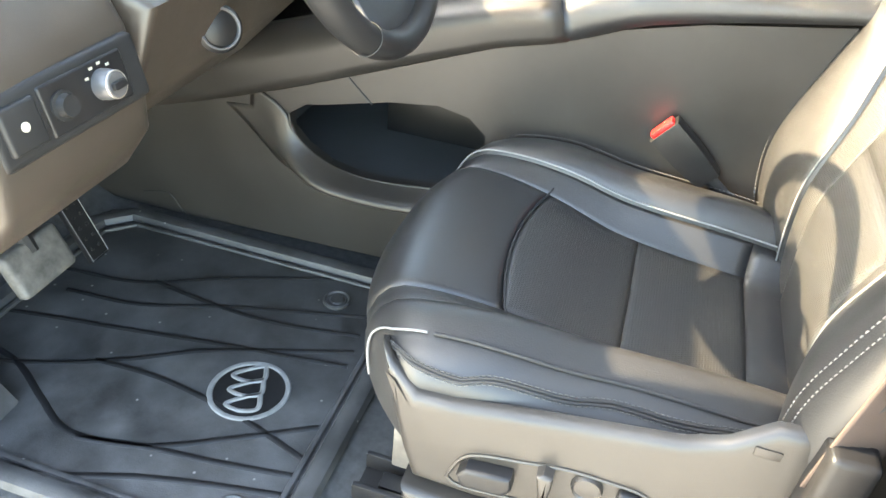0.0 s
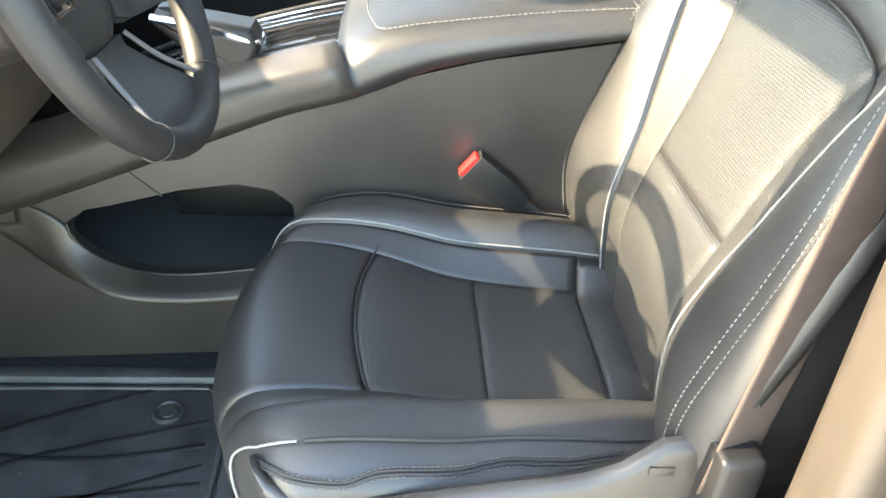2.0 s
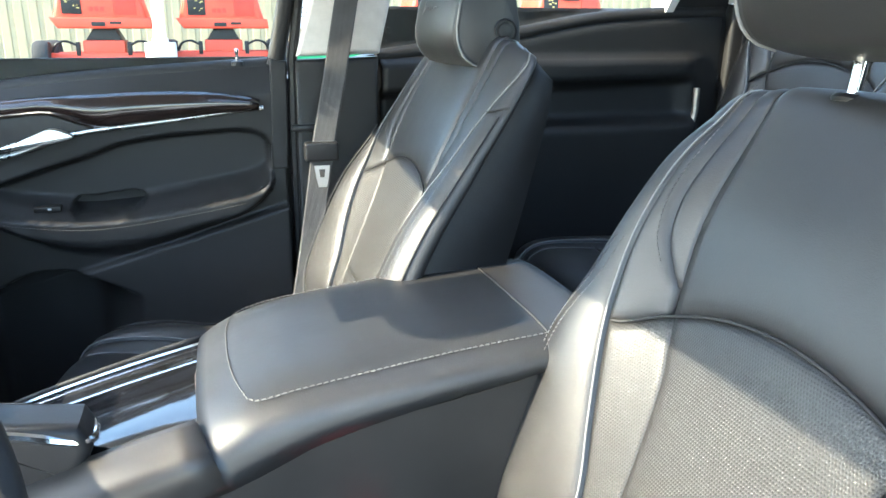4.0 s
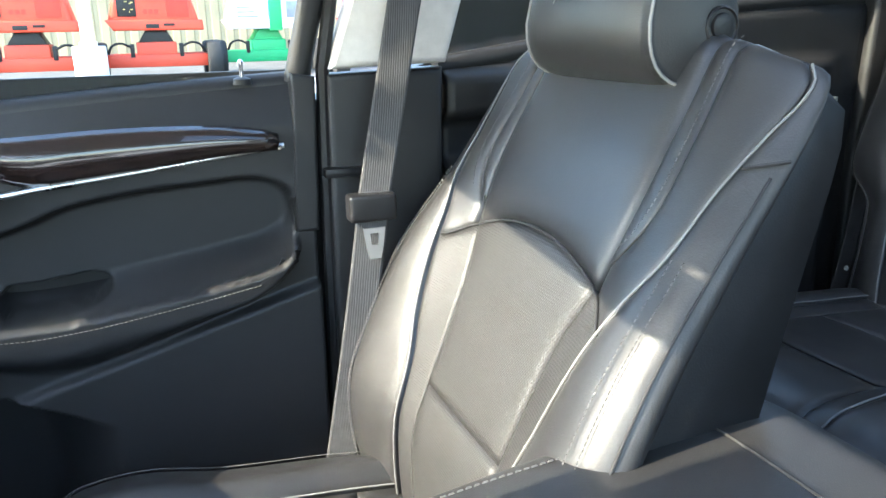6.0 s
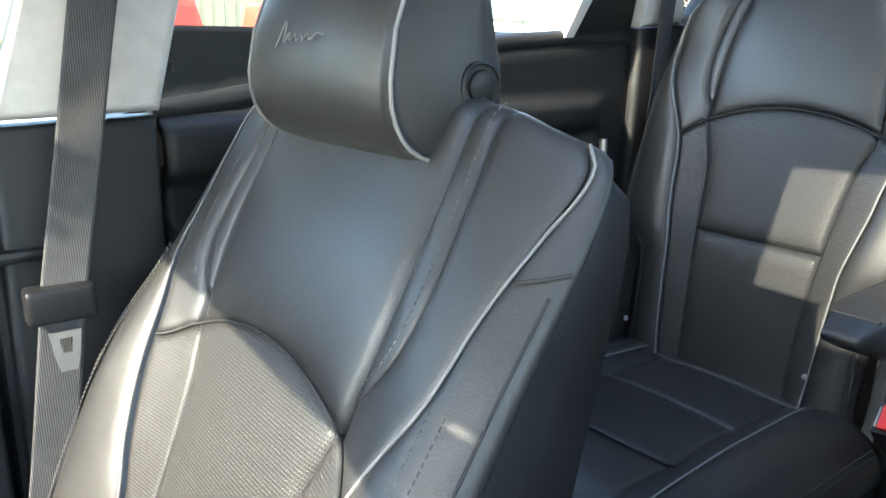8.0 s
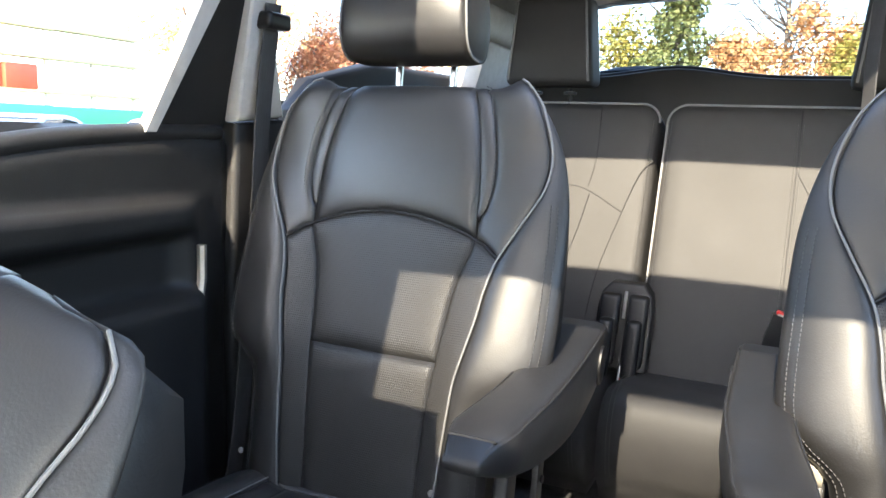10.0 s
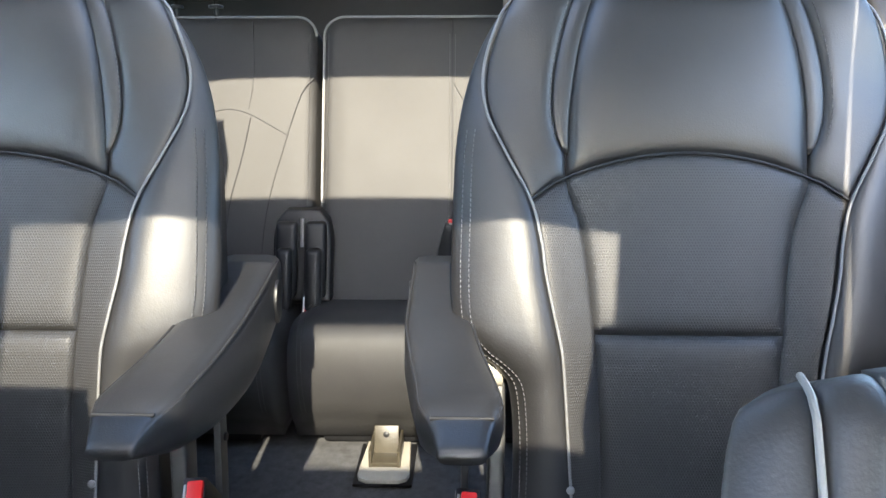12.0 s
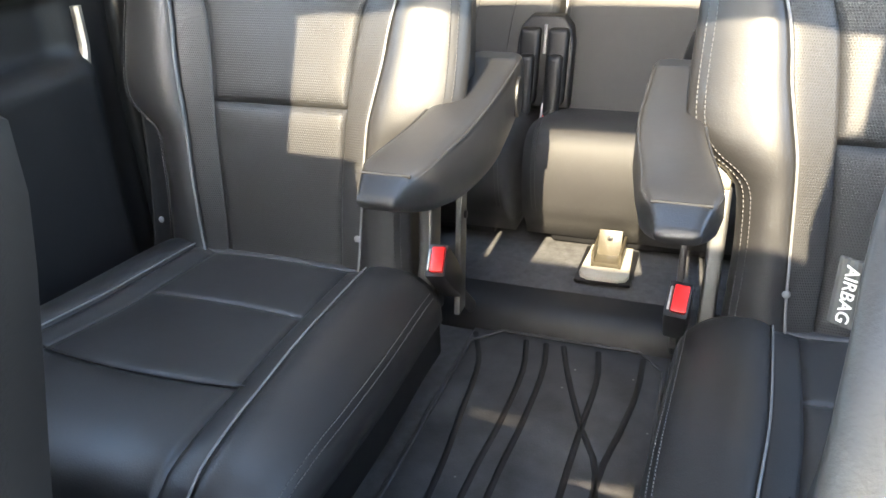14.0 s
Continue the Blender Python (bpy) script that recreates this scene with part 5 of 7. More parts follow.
pts = [Vector((p.x, p.y, lid_top(p.x, p.y) + 0.0012)) for p in ring]
stitches(bm, pts, [Vector((0, 0, 1))] * 90, 0.008, 0.006, 0.001)
me = bpy.data.meshes.new("stitching")
bm.to_mesh(me)
bm.free()
me.materials.append(THREAD)
new("stitching", me).parent = console
tube_part("rear_seam", [(0.615, y, lid_top(0.615, y) + 0.0005) for y in [CY0 - 0.008 + (CY1 - CY0 + 0.016) * k / 24 for k in range(25)]], 0.0018, SEAM, console, "", 6)
# electronic gear selector
gear = thing("gear_selector", (0.0, -0.142, 0.497 + UP), "chrome and black electronic gear selector on the console", "gear lever")
gear.scale = (1.3, 1.25, 1.3)
bm = bmesh.new()
prism(bm, [(-0.03, -0.02), (0.045, -0.005), (0.06, 0.03), (0.05, 0.05), (-0.05, 0.065), (-0.055, 0.05), (-0.02, 0.02)], "y", -0.028, 0.028, 0.012, 4)
part("grip", bm, BLACK, gear)
bm = bmesh.new()
tube(bm, path_of([(-0.055, -0.024, 0.058), (0.0, -0.027, 0.05), (0.052, -0.022, 0.034), (0.058, 0.0, 0.03), (0.052, 0.022, 0.034), (0.0, 0.027, 0.05), (-0.055, 0.024, 0.058)], 36), 0.0045, 8)
part("chrome_band", bm, CHROME, gear)
block("shift_button", (-0.05, -0.012, 0.058), (-0.015, 0.012, 0.068), BLACK, gear, "", 0.004)
prism_part("boot", [(-0.05, -0.06), (0.07, -0.03), (0.06, 0.0), (-0.03, -0.01)], "y", -0.034, 0.034, BLACK, gear, "", 0.008)

# ---------- dashboard, steering wheel, pedals ----------
dash = thing("dashboard", (0, -0.10, UP), "taupe and charcoal dashboard with light switch panel", "dashboard")
for y0, y1, prof in ((-0.78, 0.10, [(-0.95, 0.88), (-0.5, 0.855), (-0.36, 0.80), (-0.29, 0.75), (-0.26, 0.70), (-0.29, 0.64), (-0.40, 0.58), (-0.95, 0.55)]),
                     (0.104, 0.86, [(-0.95, 0.87), (-0.5, 0.77), (-0.36, 0.72), (-0.29, 0.675), (-0.27, 0.645), (-0.30, 0.61), (-0.40, 0.58), (-0.95, 0.55)])):
    bm = bmesh.new()
    prism(bm, prof, "y", y0, y1, 0.02, 3)
    part("upper_pad", bm, LEATHER_SIDE, dash)
# knee panel and column surround take the lighter taupe to look lit
bm = bmesh.new()
prism(bm, [(-0.30, 0.66), (-0.20, 0.61), (-0.182, 0.575), (-0.168, 0.51), (-0.17, 0.46), (-0.205, 0.41), (-0.30, 0.33), (-0.40, 0.27), (-0.45, 0.29), (-0.48, 0.60)], "y", -0.79, -0.565, 0.02, 4)
part("knee_panel", bm, PLASTIC_LIT, dash, "taupe lower dashboard panel in a lit tone")
bm = bmesh.new()
prism(bm, [(-0.27, 0.64), (-0.16, 0.59), (-0.20, 0.48), (-0.30, 0.38), (-0.40, 0.31), (-0.5, 0.35), (-0.48, 0.60)], "y", -0.56, -0.13, 0.02, 4)
part("column_surround", bm, PLASTIC_LIT, dash)
bm = bmesh.new()
prism(bm, [(-0.33, 0.66), (-0.28, 0.60), (-0.28, 0.50), (-0.45, 0.36), (-0.6, 0.3), (-0.6, 0.64)], "y", 0.20, 0.85, 0.03, 4)
part("glovebox", bm, LEATHER_SIDE, dash)
# light switch panel set into the knee panel
sw = new("light_switch_panel")
sw.parent = dash
nn = Vector((0.95, -0.05, 0.22)).normalized()
ey = nn.cross(Vector((0.0, 1.0, 0.0))).normalized()
ex = ey.cross(nn).normalized()
sw.matrix_basis = Matrix(((ex.x, ey.x, nn.x, -0.174), (ex.y, ey.y, nn.y, -0.683), (ex.z, ey.z, nn.z, 0.538), (0, 0, 0, 1)))
bm = bmesh.new()
box(bm, (-0.092, -0.034, -0.03), (0.105, 0.034, 0.006), 0.008, 3)
part("bezel", bm, PLASTIC, sw)
bm = bmesh.new()
box(bm, (-0.032, -0.025, 0.0), (0.078, 0.025, 0.0085), 0.020, 4)
part("inset", bm, BLACK, sw)
lathe_part("headlight_knob", [(0.0155, 0), (0.0155, 0.006), (0.0135, 0.017), (0.012, 0.019), (0.001, 0.0185)], pose(0.042, 0, 0.008), STEEL_DARK, sw, "dark headlight knob with a steel rim")
bm = bmesh.new()
tube(bm, [(0.042 + 0.0132 * math.cos(a), 0.0132 * math.sin(a), 0.0255) for a in [2 * math.pi * k / 32 for k in range(32)]], 0.0009, 6, True)
part("knob_rim", bm, STEEL, sw, "thin steel rim")
block("knob_grip", (0.033, -0.004, 0.0255), (0.051, 0.004, 0.032), BLACK, sw, "", 0.003)
lathe_part("dimmer_knob", [(0.0145, 0), (0.0145, 0.003), (0.0115, 0.0035), (0.010, 0.011), (0.001, 0.0105)], pose(-0.011, 0, 0.008), PLASTIC, sw)
for k in range(4):
    ma = radians(50 + 32 * k)
    mx, my = 0.042 + 0.0205 * math.cos(ma), 0.0205 * math.sin(ma)
    block("mark", (mx - 0.0022, my - 0.0012, 0.008), (mx + 0.0022, my + 0.0012, 0.0092), PALE, sw, "", 0.0)
bm = bmesh.new()
box(bm, (-0.080, -0.022, 0.002), (-0.038, 0.022, 0.011), 0.004, 3)
part("parking_brake_switch", bm, PLASTIC, sw)
lathe_part("mark", [(0.0045, 0.0), (0.0045, 0.001)], pose(-0.059, 0, 0.011), PALE, sw)
# ignition knob on the column surround
lathe_part("start_button", [(0.030, 0), (0.030, 0.008), (0.026, 0.012), (0.022, 0.010), (0.019, 0.012), (0.001, 0.0125)], Matrix.Translation((-0.185, -0.40, 0.515)) @ pose(0, 0, 0, 35, 70, 0), BLACK, dash, "black round start button")
bm = bmesh.new()
mm = Matrix.Translation((-0.185, -0.40, 0.515)) @ pose(0, 0, 0, 35, 70, 0)
tube(bm, [mm @ Vector((0.0245 * math.cos(a), 0.0245 * math.sin(a), 0.012)) for a in [2 * math.pi * k / 32 for k in range(32)]], 0.0018, 6, True)
part("button_ring", bm, STEEL_DARK, dash, "thin dark satin ring")

wheel = thing("steering_wheel", (-0.008, -0.485, 0.71 + UP), "black leather steering wheel with satin trim", "steering wheel")
wheel.rotation_euler = (0, radians(68), 0)
bm = bmesh.new()
R = 0.177
tube(bm, [(R * math.cos(a), R * math.sin(a), 0) for a in [2 * math.pi * k / 64 for k in range(64)]], 0.0165, 14, True, 1.15)
part("rim", bm, LEATHER_SIDE, wheel)
bm = bmesh.new()
lathe(bm, [(0.02, -0.12), (0.07, -0.09), (0.082, -0.06), (0.078, -0.045), (0.06, -0.034), (0.03, -0.029), (0.001, -0.028)], Matrix.Diagonal((0.95, 1.05, 1, 1)), 32)
part("hub", bm, PLASTIC, wheel, "charcoal airbag hub")


def wheel_bar(name, deg, w0, w1, mat, label=""):
    """A spoke from the sunken hub up to the rim; deg runs from the inboard side downwards."""
    bm = bmesh.new()
    vs = box(bm, (-1, 0.0, -0.013), (1, 1, 0.005), 0.0)
    bmesh.ops.subdivide_edges(bm, edges=[e for e in bm.edges if abs(e.verts[0].co.y - e.verts[1].co.y) > 0.5], cuts=8)
    for v in bm.verts:
        k = v.co.y
        v.co = Vector((v.co.x * lerp(w0, w1, smooth(0, 1, k)) / 2, lerp(0.066, R - 0.006, k), v.co.z + lerp(-0.042, 0.0, smooth(0, 1, k))))
    bmesh.ops.bevel(bm, geom=[e for e in bm.edges if abs(e.verts[0].co.y - e.verts[1].co.y) > 0.005], offset=0.005, segments=2, affect="EDGES")
    for v in bm.verts:
        v.co = pose(0, 0, 0, 0, 0, -deg) @ v.co
    return part(name, bm, mat, wheel, label)


for deg in (14, 166):
    wheel_bar("spoke", deg, 0.085, 0.055, PLASTIC)
wheel_bar("lower_spoke", 90, 0.085, 0.175, PLASTIC, "broad charcoal lower spoke")
for sgn in (1, -1):
    tube_part("spoke_edge", path_of([(0.066, 0.045 * sgn, -0.036), (0.105, 0.06 * sgn, -0.02), (0.145, 0.085 * sgn, 0.003)], 12), 0.003, STEEL_DARK, wheel, "dark satin edge")
for sgn in (1, -1):
    pod = new("button_pod")
    pod.parent = wheel
    bm = bmesh.new()
    box(bm, (-0.022, 0.075 * sgn - 0.024, -0.036), (0.020, 0.075 * sgn + 0.030, -0.020), 0.008, 3)
    part("pod", bm, PIANO, pod)
    for q in (-0.012, 0.004):
        block("button", (q - 0.005, 0.075 * sgn - 0.014, -0.021), (q + 0.005, 0.075 * sgn + 0.018, -0.015), BLACK, pod, "", 0.003)
    tube_part("satin_trim", path_of([(-0.026, 0.055 * sgn, -0.026), (-0.03, 0.10 * sgn, -0.018), (-0.012, 0.13 * sgn, -0.012), (0.010, 0.135 * sgn, -0.010)], 16), 0.0028, SATIN, wheel)
    tube_part("rim_stitch", [((R + 0.0185 * math.cos(b)) * math.cos(0.6 * sgn), (R + 0.0185 * math.cos(b)) * math.sin(0.6 * sgn), 0.0195 * math.sin(b)) for b in [2 * math.pi * k / 24 for k in range(24)]], 0.0007, SEAM, wheel, "", 5, True)
bm = bmesh.new()
tube(bm, [(0.019 * math.cos(a), 0.027 * math.sin(a), -0.0265) for a in [2 * math.pi * k / 36 for k in range(36)]], 0.003, 8, True)
part("hub_emblem", bm, CHROME, wheel, "oval chrome emblem ring")
tube_part("column", [(-0.0, 0, -0.06), (0.0, 0, -0.25)], 0.05, PLASTIC_WARM, wheel, "", 16)
bm = bmesh.new()
tube(bm, [(0.02, -0.02, -0.10), (-0.05, -0.13, -0.07), (-0.09, -0.20, -0.05)], lambda k: 0.012 - 0.003 * k, 10)
part("indicator_stalk", bm, BLACK, wheel)

pedal = thing("accelerator_pedal", (-0.50, -0.44, 0.02 + UP), "black accelerator pedal with dotted metal plate", "pedal")
bm = bmesh.new()
box(bm, (-0.006, -0.022, 0.0), (0.006, 0.022, 0.13), 0.004, 2, pose(0, 0, 0, 0, -24, 0))
part("plate", bm, BLACK, pedal)
for i in range(5):
    for j in range(2):
        lathe_part("stud", [(0.003, 0), (0.003, 0.002), (0.0015, 0.003)], pose(0, 0, 0, 0, -24, 0) @ pose(0.006, -0.009 + 0.018 * j, 0.022 + 0.021 * i, 0, 90, 0), BLACK, pedal, "", 8)
tube_part("edge", [pose(0, 0, 0, 0, -24, 0) @ Vector((0.0065, y, z)) for y, z in ((-0.020, 0.004), (-0.020, 0.126), (0.020, 0.126), (0.020, 0.004))], 0.0009, STEEL_DARK, pedal, "", 6, True)
brake = thing("brake_pedal", (-0.45, -0.60, 0.10 + UP), "worn grey brake pedal", "pedal")
bm = bmesh.new()
box(bm, (-0.012, -0.055, 0.0), (0.012, 0.055, 0.075), 0.012, 3, pose(0, 0, 0, 0, -25, 0))
part("pad", bm, PEDAL, brake)
tube_part("arm", [(-0.02, 0.0, 0.05), (-0.08, 0, 0.18), (-0.12, 0, 0.35)], 0.012, BLACK, brake, "", 8)
bm = bmesh.new()
prism(bm, [(-0.62, 0.0), (-0.42, 0.0), (-0.46, 0.05), (-0.60, 0.14)], "y", -0.78, -0.63, 0.01)
part("footrest", bm, RUBBER, thing("footrest", (0, -0.10, 0.0), "black ribbed footrest in the driver footwell", "footrest"))


# ---------- mats ----------
def floor_mat(name, x0, x1, y0, y1, z, label, ribs, lip=0.014, rim_in=0.035):
    t = thing(name, ((x0 + x1) / 2, (y0 + y1) / 2, z), label, "floor mat")
    lx, ly = (x1 - x0) / 2, (y1 - y0) / 2
    bm = bmesh.new()
    box(bm, (-lx, -ly, 0), (lx, ly, 0.006), 0.003)
    part("base", bm, RUBBER, t)
    bm = bmesh.new()
    c = 0.05
    loop = [(-lx + c, -ly), (lx - c, -ly), (lx, -ly + c), (lx, ly - c), (lx - c, ly), (-lx + c, ly), (-lx, ly - c), (-lx, -ly + c)]
    for ins in (0.008, rim_in) if rim_in else (0.008,):
        pts = [(x * (lx - ins) / lx, y * (ly - ins) / ly, 0.009) for x, y in loop]
        dense = []
        for a, b in zip(pts, pts[1:] + pts[:1]):
            dense += [Vector(a) + (Vector(b) - Vector(a)) * k / 8 for k in range(8)]
        tube(bm, dense, lip if ins < 0.02 else 0.005, 8, True, 0.8)
    part("raised_rim", bm, RUBBER, t)
    for line in ribs:
        pts = [(p.x - t.location.x, p.y - t.location.y, 0.0062) for p in path_of(line, 24)]
        tube_part("groove", pts, 0.0052, BLACK, t, "", 6, False, 0.4)
    return t


m1 = floor_mat("floor_mat", -0.62, 0.045, -0.755, -0.145, 0.0, "black rubber driver floor mat with raised lines and round emblem", [
    [(-0.581, -0.345), (-0.435, -0.327), (-0.297, -0.255), (-0.049, -0.15)],
    [(-0.411, -0.314), (-0.277, -0.331), (-0.155, -0.331), (-0.016, -0.307)],
    [(-0.535, -0.392), (-0.405, -0.38), (-0.264, -0.328), (-0.019, -0.255)],
    [(-0.59, -0.475), (-0.504, -0.46), (-0.371, -0.439), (-0.224, -0.414), (-0.129, -0.4), (-0.008, -0.383)],
    [(-0.57, -0.59), (-0.444, -0.551), (-0.337, -0.499), (-0.241, -0.439), (-0.131, -0.393), (-0.011, -0.348)],
    [(-0.382, -0.518), (-0.273, -0.515), (-0.172, -0.529), (-0.084, -0.549), (0.014, -0.581)],
    [(-0.31, -0.657), (-0.21, -0.636), (-0.124, -0.591), (0.002, -0.516)],
    [(-0.55, -0.55), (-0.48, -0.57), (-0.399, -0.617), (-0.325, -0.653), (-0.209, -0.637), (-0.103, -0.625), (0.016, -0.607)],
    [(-0.5, -0.735), (-0.42, -0.735), (-0.327, -0.726), (-0.275, -0.714), (-0.185, -0.683), (-0.077, -0.658), (0.027, -0.639)]], 0.018)
m1.location.y -= 0.10
em = new("emblem")
em.parent = m1
em.location = (-0.128 + 0.2875, -0.488 + 0.450, 0.006)
em.rotation_euler = (0, 0, radians(-48))
bm = bmesh.new()
tube(bm, [(0.058 * math.cos(a), 0.060 * math.sin(a), 0.001) for a in [2 * math.pi * k / 40 for k in range(40)]], 0.0045, 8, True, 0.5)
part("ring", bm, RUBBER_GREY, em, "grey raised ring")
lathe_part("disc", [(0.055, 0.0), (0.055, 0.0006)], Matrix(), BLACK, em, "", 32)
for k in range(3):
    bm = bmesh.new()
    cx = (k - 1) * 0.028
    cy = (1 - k) * 0.012
    tube(bm, path_of([(cx - 0.014, cy + 0.026, 0.0015), (cx + 0.014, cy + 0.014, 0.0015), (cx + 0.008, cy - 0.012, 0.0015), (cx - 0.012, cy - 0.028, 0.0015), (cx - 0.016, cy, 0.0015), (cx - 0.014, cy + 0.026, 0.0015)], 30)[:-1], 0.0042, 6, True, 0.5)
    part("shield_outline", bm, RUBBER_GREY, em, "grey outlined shield shape")
for x, y in ((-0.090, -0.232), (-0.045, -0.685)):
    bm = bmesh.new()
    lathe(bm, [(0.026, 0.0), (0.026, 0.004), (0.022, 0.006), (0.019, 0.003), (0.014, 0.003), (0.012, 0.005), (0.001, 0.005)], pose(x + 0.2875, y + 0.445, 0.006), 28)
    part("retainer_button", bm, RUBBER, m1)
floor_mat("floor_mat", 0.86, 1.70, -0.165, 0.20, 0.234, "black rubber floor mat with curved grooves in the aisle", [
    [(1.675, 0.193), (1.582, 0.159), (1.428, 0.143), (1.299, 0.132), (0.9, 0.121)],
    [(1.675, 0.094), (1.583, 0.077), (1.428, 0.077), (1.31, 0.084), (0.9, 0.091)],
    [(1.675, 0.056), (1.59, 0.043), (1.436, 0.043), (1.318, 0.049), (0.9, 0.055)],
    [(1.675, 0.024), (1.583, -0.003), (1.457, -0.048), (1.363, -0.086), (0.9, -0.124)],
    [(1.675, -0.04), (1.594, -0.051), (1.457, -0.048), (1.34, -0.046), (0.9, -0.044)],
    [(1.675, -0.12), (1.576, -0.12), (1.47, -0.108), (1.365, -0.092), (0.9, -0.076)]], 0.003, 0)

# step trim and the chromed seat latch on the rear floor
trim = thing("step_trim", (1.735, 0.01, 0.235), "charcoal plastic step trim between the seat rows", "trim", kind="structure")
bm = bmesh.new()
prism(bm, [(-0.045, 0.0), (0.05, 0.0), (0.05, 0.058), (0.005, 0.056), (-0.018, 0.048), (-0.034, 0.028), (-0.042, 0.01)], "y", -0.25, 0.26, 0.004)
part("strip", bm, PLASTIC, trim)
latch = thing("floor_latch", (1.90, -0.018, 0.30), "chromed steel seat latch in a grey plastic tray on the carpet", "latch")
bm = bmesh.new()
box(bm, (-0.075, -0.055, -0.003), (0.08, 0.055, 0.004), 0.003)
part("surround", bm, BLACK, latch)
bm = bmesh.new()
prism(bm, [(-0.074, -0.030), (-0.066, -0.044), (-0.05, -0.049), (0.075, -0.043), (0.075, 0.043), (-0.05, 0.049), (-0.066, 0.044), (-0.074, 0.030)], "z", 0.0, 0.012, 0.005)
part("tray", bm, PALE, latch, "pale grey latch tray")
bm = bmesh.new()
box(bm, (-0.03, -0.026, 0.012), (0.02, 0.026, 0.022), 0.003)
box(bm, (0.0, -0.024, 0.02), (0.012, 0.024, 0.075), 0.003, 2, pose(0, 0, 0, 0, 18, 0))
box(bm, (-0.03, -0.03, 0.01), (0.06, -0.024, 0.045), 0.002)
box(bm, (-0.03, 0.024, 0.01), (0.06, 0.03, 0.045), 0.002)
part("striker", bm, BRASS, latch, "brass-tinted steel striker plate")
lathe_part("bolt", [(0.006, 0), (0.006, 0.004), (0.001, 0.005)], pose(0.02, 0, 0.055, 0, -72, 0), BLACK, latch)


# ---------- passenger door ----------
door = thing("passenger_door", (0, 0, 0), "closed charcoal passenger door with wood veneer and satin handle", "car door", kind="structure")


def relief(name, xs, zs, depth, mat, parent, label="", thick=0.02):
    """A moulded panel facing the cabin: depth(x, z) is its y."""
    verts, faces = [], []
    for z in zs:
        for x in xs:
            verts.append((x, depth(x, z), z))
    w = len(xs)
    for j in range(len(zs) - 1):
        for i in range(w - 1):
            faces.append((j * w + i, j * w + i + 1, (j + 1) * w + i + 1, (j + 1) * w + i))
    ob = mesh_object(name, verts, faces, mat, parent, label)
    sol = ob.modifiers.new("thickness", "SOLIDIFY")
    sol.thickness = thick
    sol.offset = -1
    return ob


sill_z = curve_of((-0.7, 0.86), (-0.3, 0.89), (-0.05, 0.917), (0.2, 0.935), (0.385, 0.945))
shelf_z = curve_of((-0.5, 0.64), (-0.28, 0.645), (-0.18, 0.622), (-0.05, 0.606), (0.05, 0.610), (0.124, 0.619), (0.21, 0.631), (0.326, 0.650), (0.37, 0.66))
belly_z = curve_of((-0.5, 0.638), (-0.29, 0.636), (-0.176, 0.583), (-0.1, 0.545), (-0.02, 0.525), (0.05, 0.530), (0.12, 0.548), (0.2, 0.575), (0.28, 0.602), (0.37, 0.64))
crest_z = curve_of((-0.5, 0.65), (-0.29, 0.662), (-0.21, 0.692), (-0.12, 0.722), (-0.03, 0.748), (0.03, 0.770), (0.12, 0.784), (0.214, 0.790), (0.31, 0.795), (0.37, 0.796))


def door_y(x, z):
    y = 0.765
    s = sill_z(x)
    y += 0.038 * min(1.0, max(0.0, (z - s + 0.075) / 0.075)) ** 1.15
    c, sh, be = crest_z(x), shelf_z(x), belly_z(x)
    # the armrest pod ends in a round nose
    k = max(0.0, 1 - max(0.0, (x - 0.255) / 0.10) ** 3) ** (1 / 3)
    mid, share = 0.5 * (c + be), (sh - be) / (c - be)
    c, be = mid + (c - mid) * k, mid + (be - mid) * k
    sh = be + (c - be) * share
    fade = smooth(0.1, 0.8, k)
    # scooped upper insert above the armrest shelf
    if z >= sh:
        y += 0.040 * smooth(c + 0.004, c - 0.010, z) * fade
        y -= 0.062 * min(1.0, max(0.0, (sh + 0.05 - z) / 0.05)) ** 1.3 * fade * smooth(-0.42, -0.2, x)
        # pull cup sunk into the shelf
        half = 0.019 * math.sqrt(max(0.0, 1 - (max(0.0, x - 0.03) / 0.045) ** 2)) * smooth(-0.085, -0.06, x)
        if half > 0.001:
            y += 0.05 * smooth(1.12, 0.82, abs(z - sh - 0.030 - 0.05 * x) / half) * smooth(0.001, 0.008, half)
    else:
        k = smooth(be - 0.004, max(sh - 0.03, be + 0.012), z)
        y -= (0.036 * math.sin(min(1.0, k) * math.pi / 2)) * fade * smooth(-0.42, -0.2, x)
    # lower map pocket step
    line = 0.512 + 0.275 * x
    y -= 0.016 * smooth(line + 0.006, line - 0.010, z)
    # open pocket near the foot of the door
    lip = 0.445 + 0.05 * smooth(-0.3, -0.15, x) - 0.075 * smooth(-0.12, 0.10, x) + 0.075 * smooth(0.10, 0.27, x)
    y += 0.085 * smooth(lip + 0.004, lip - 0.008, z) * smooth(-0.31, -0.26, x) * (1 - smooth(-0.06, 0.06, x))
    return y


relief("inner_panel", [-0.72 + 1.105 * k / 190 for k in range(191)], [0.1 + 0.004 * k for k in range(213)], lambda x, z: door_y(x, min(z, sill_z(x))) + (0.02 if z > sill_z(x) else 0), DOOR_SKIN, door, "charcoal moulded door panel")
# top roll beside the glass
bm = bmesh.new()
tube(bm, [(x, 0.813, sill_z(x) - 0.016) for x in [-0.75 + 1.13 * k / 30 for k in range(31)]], 0.019, 12)
part("top_roll", bm, DOOR_SKIN, door)
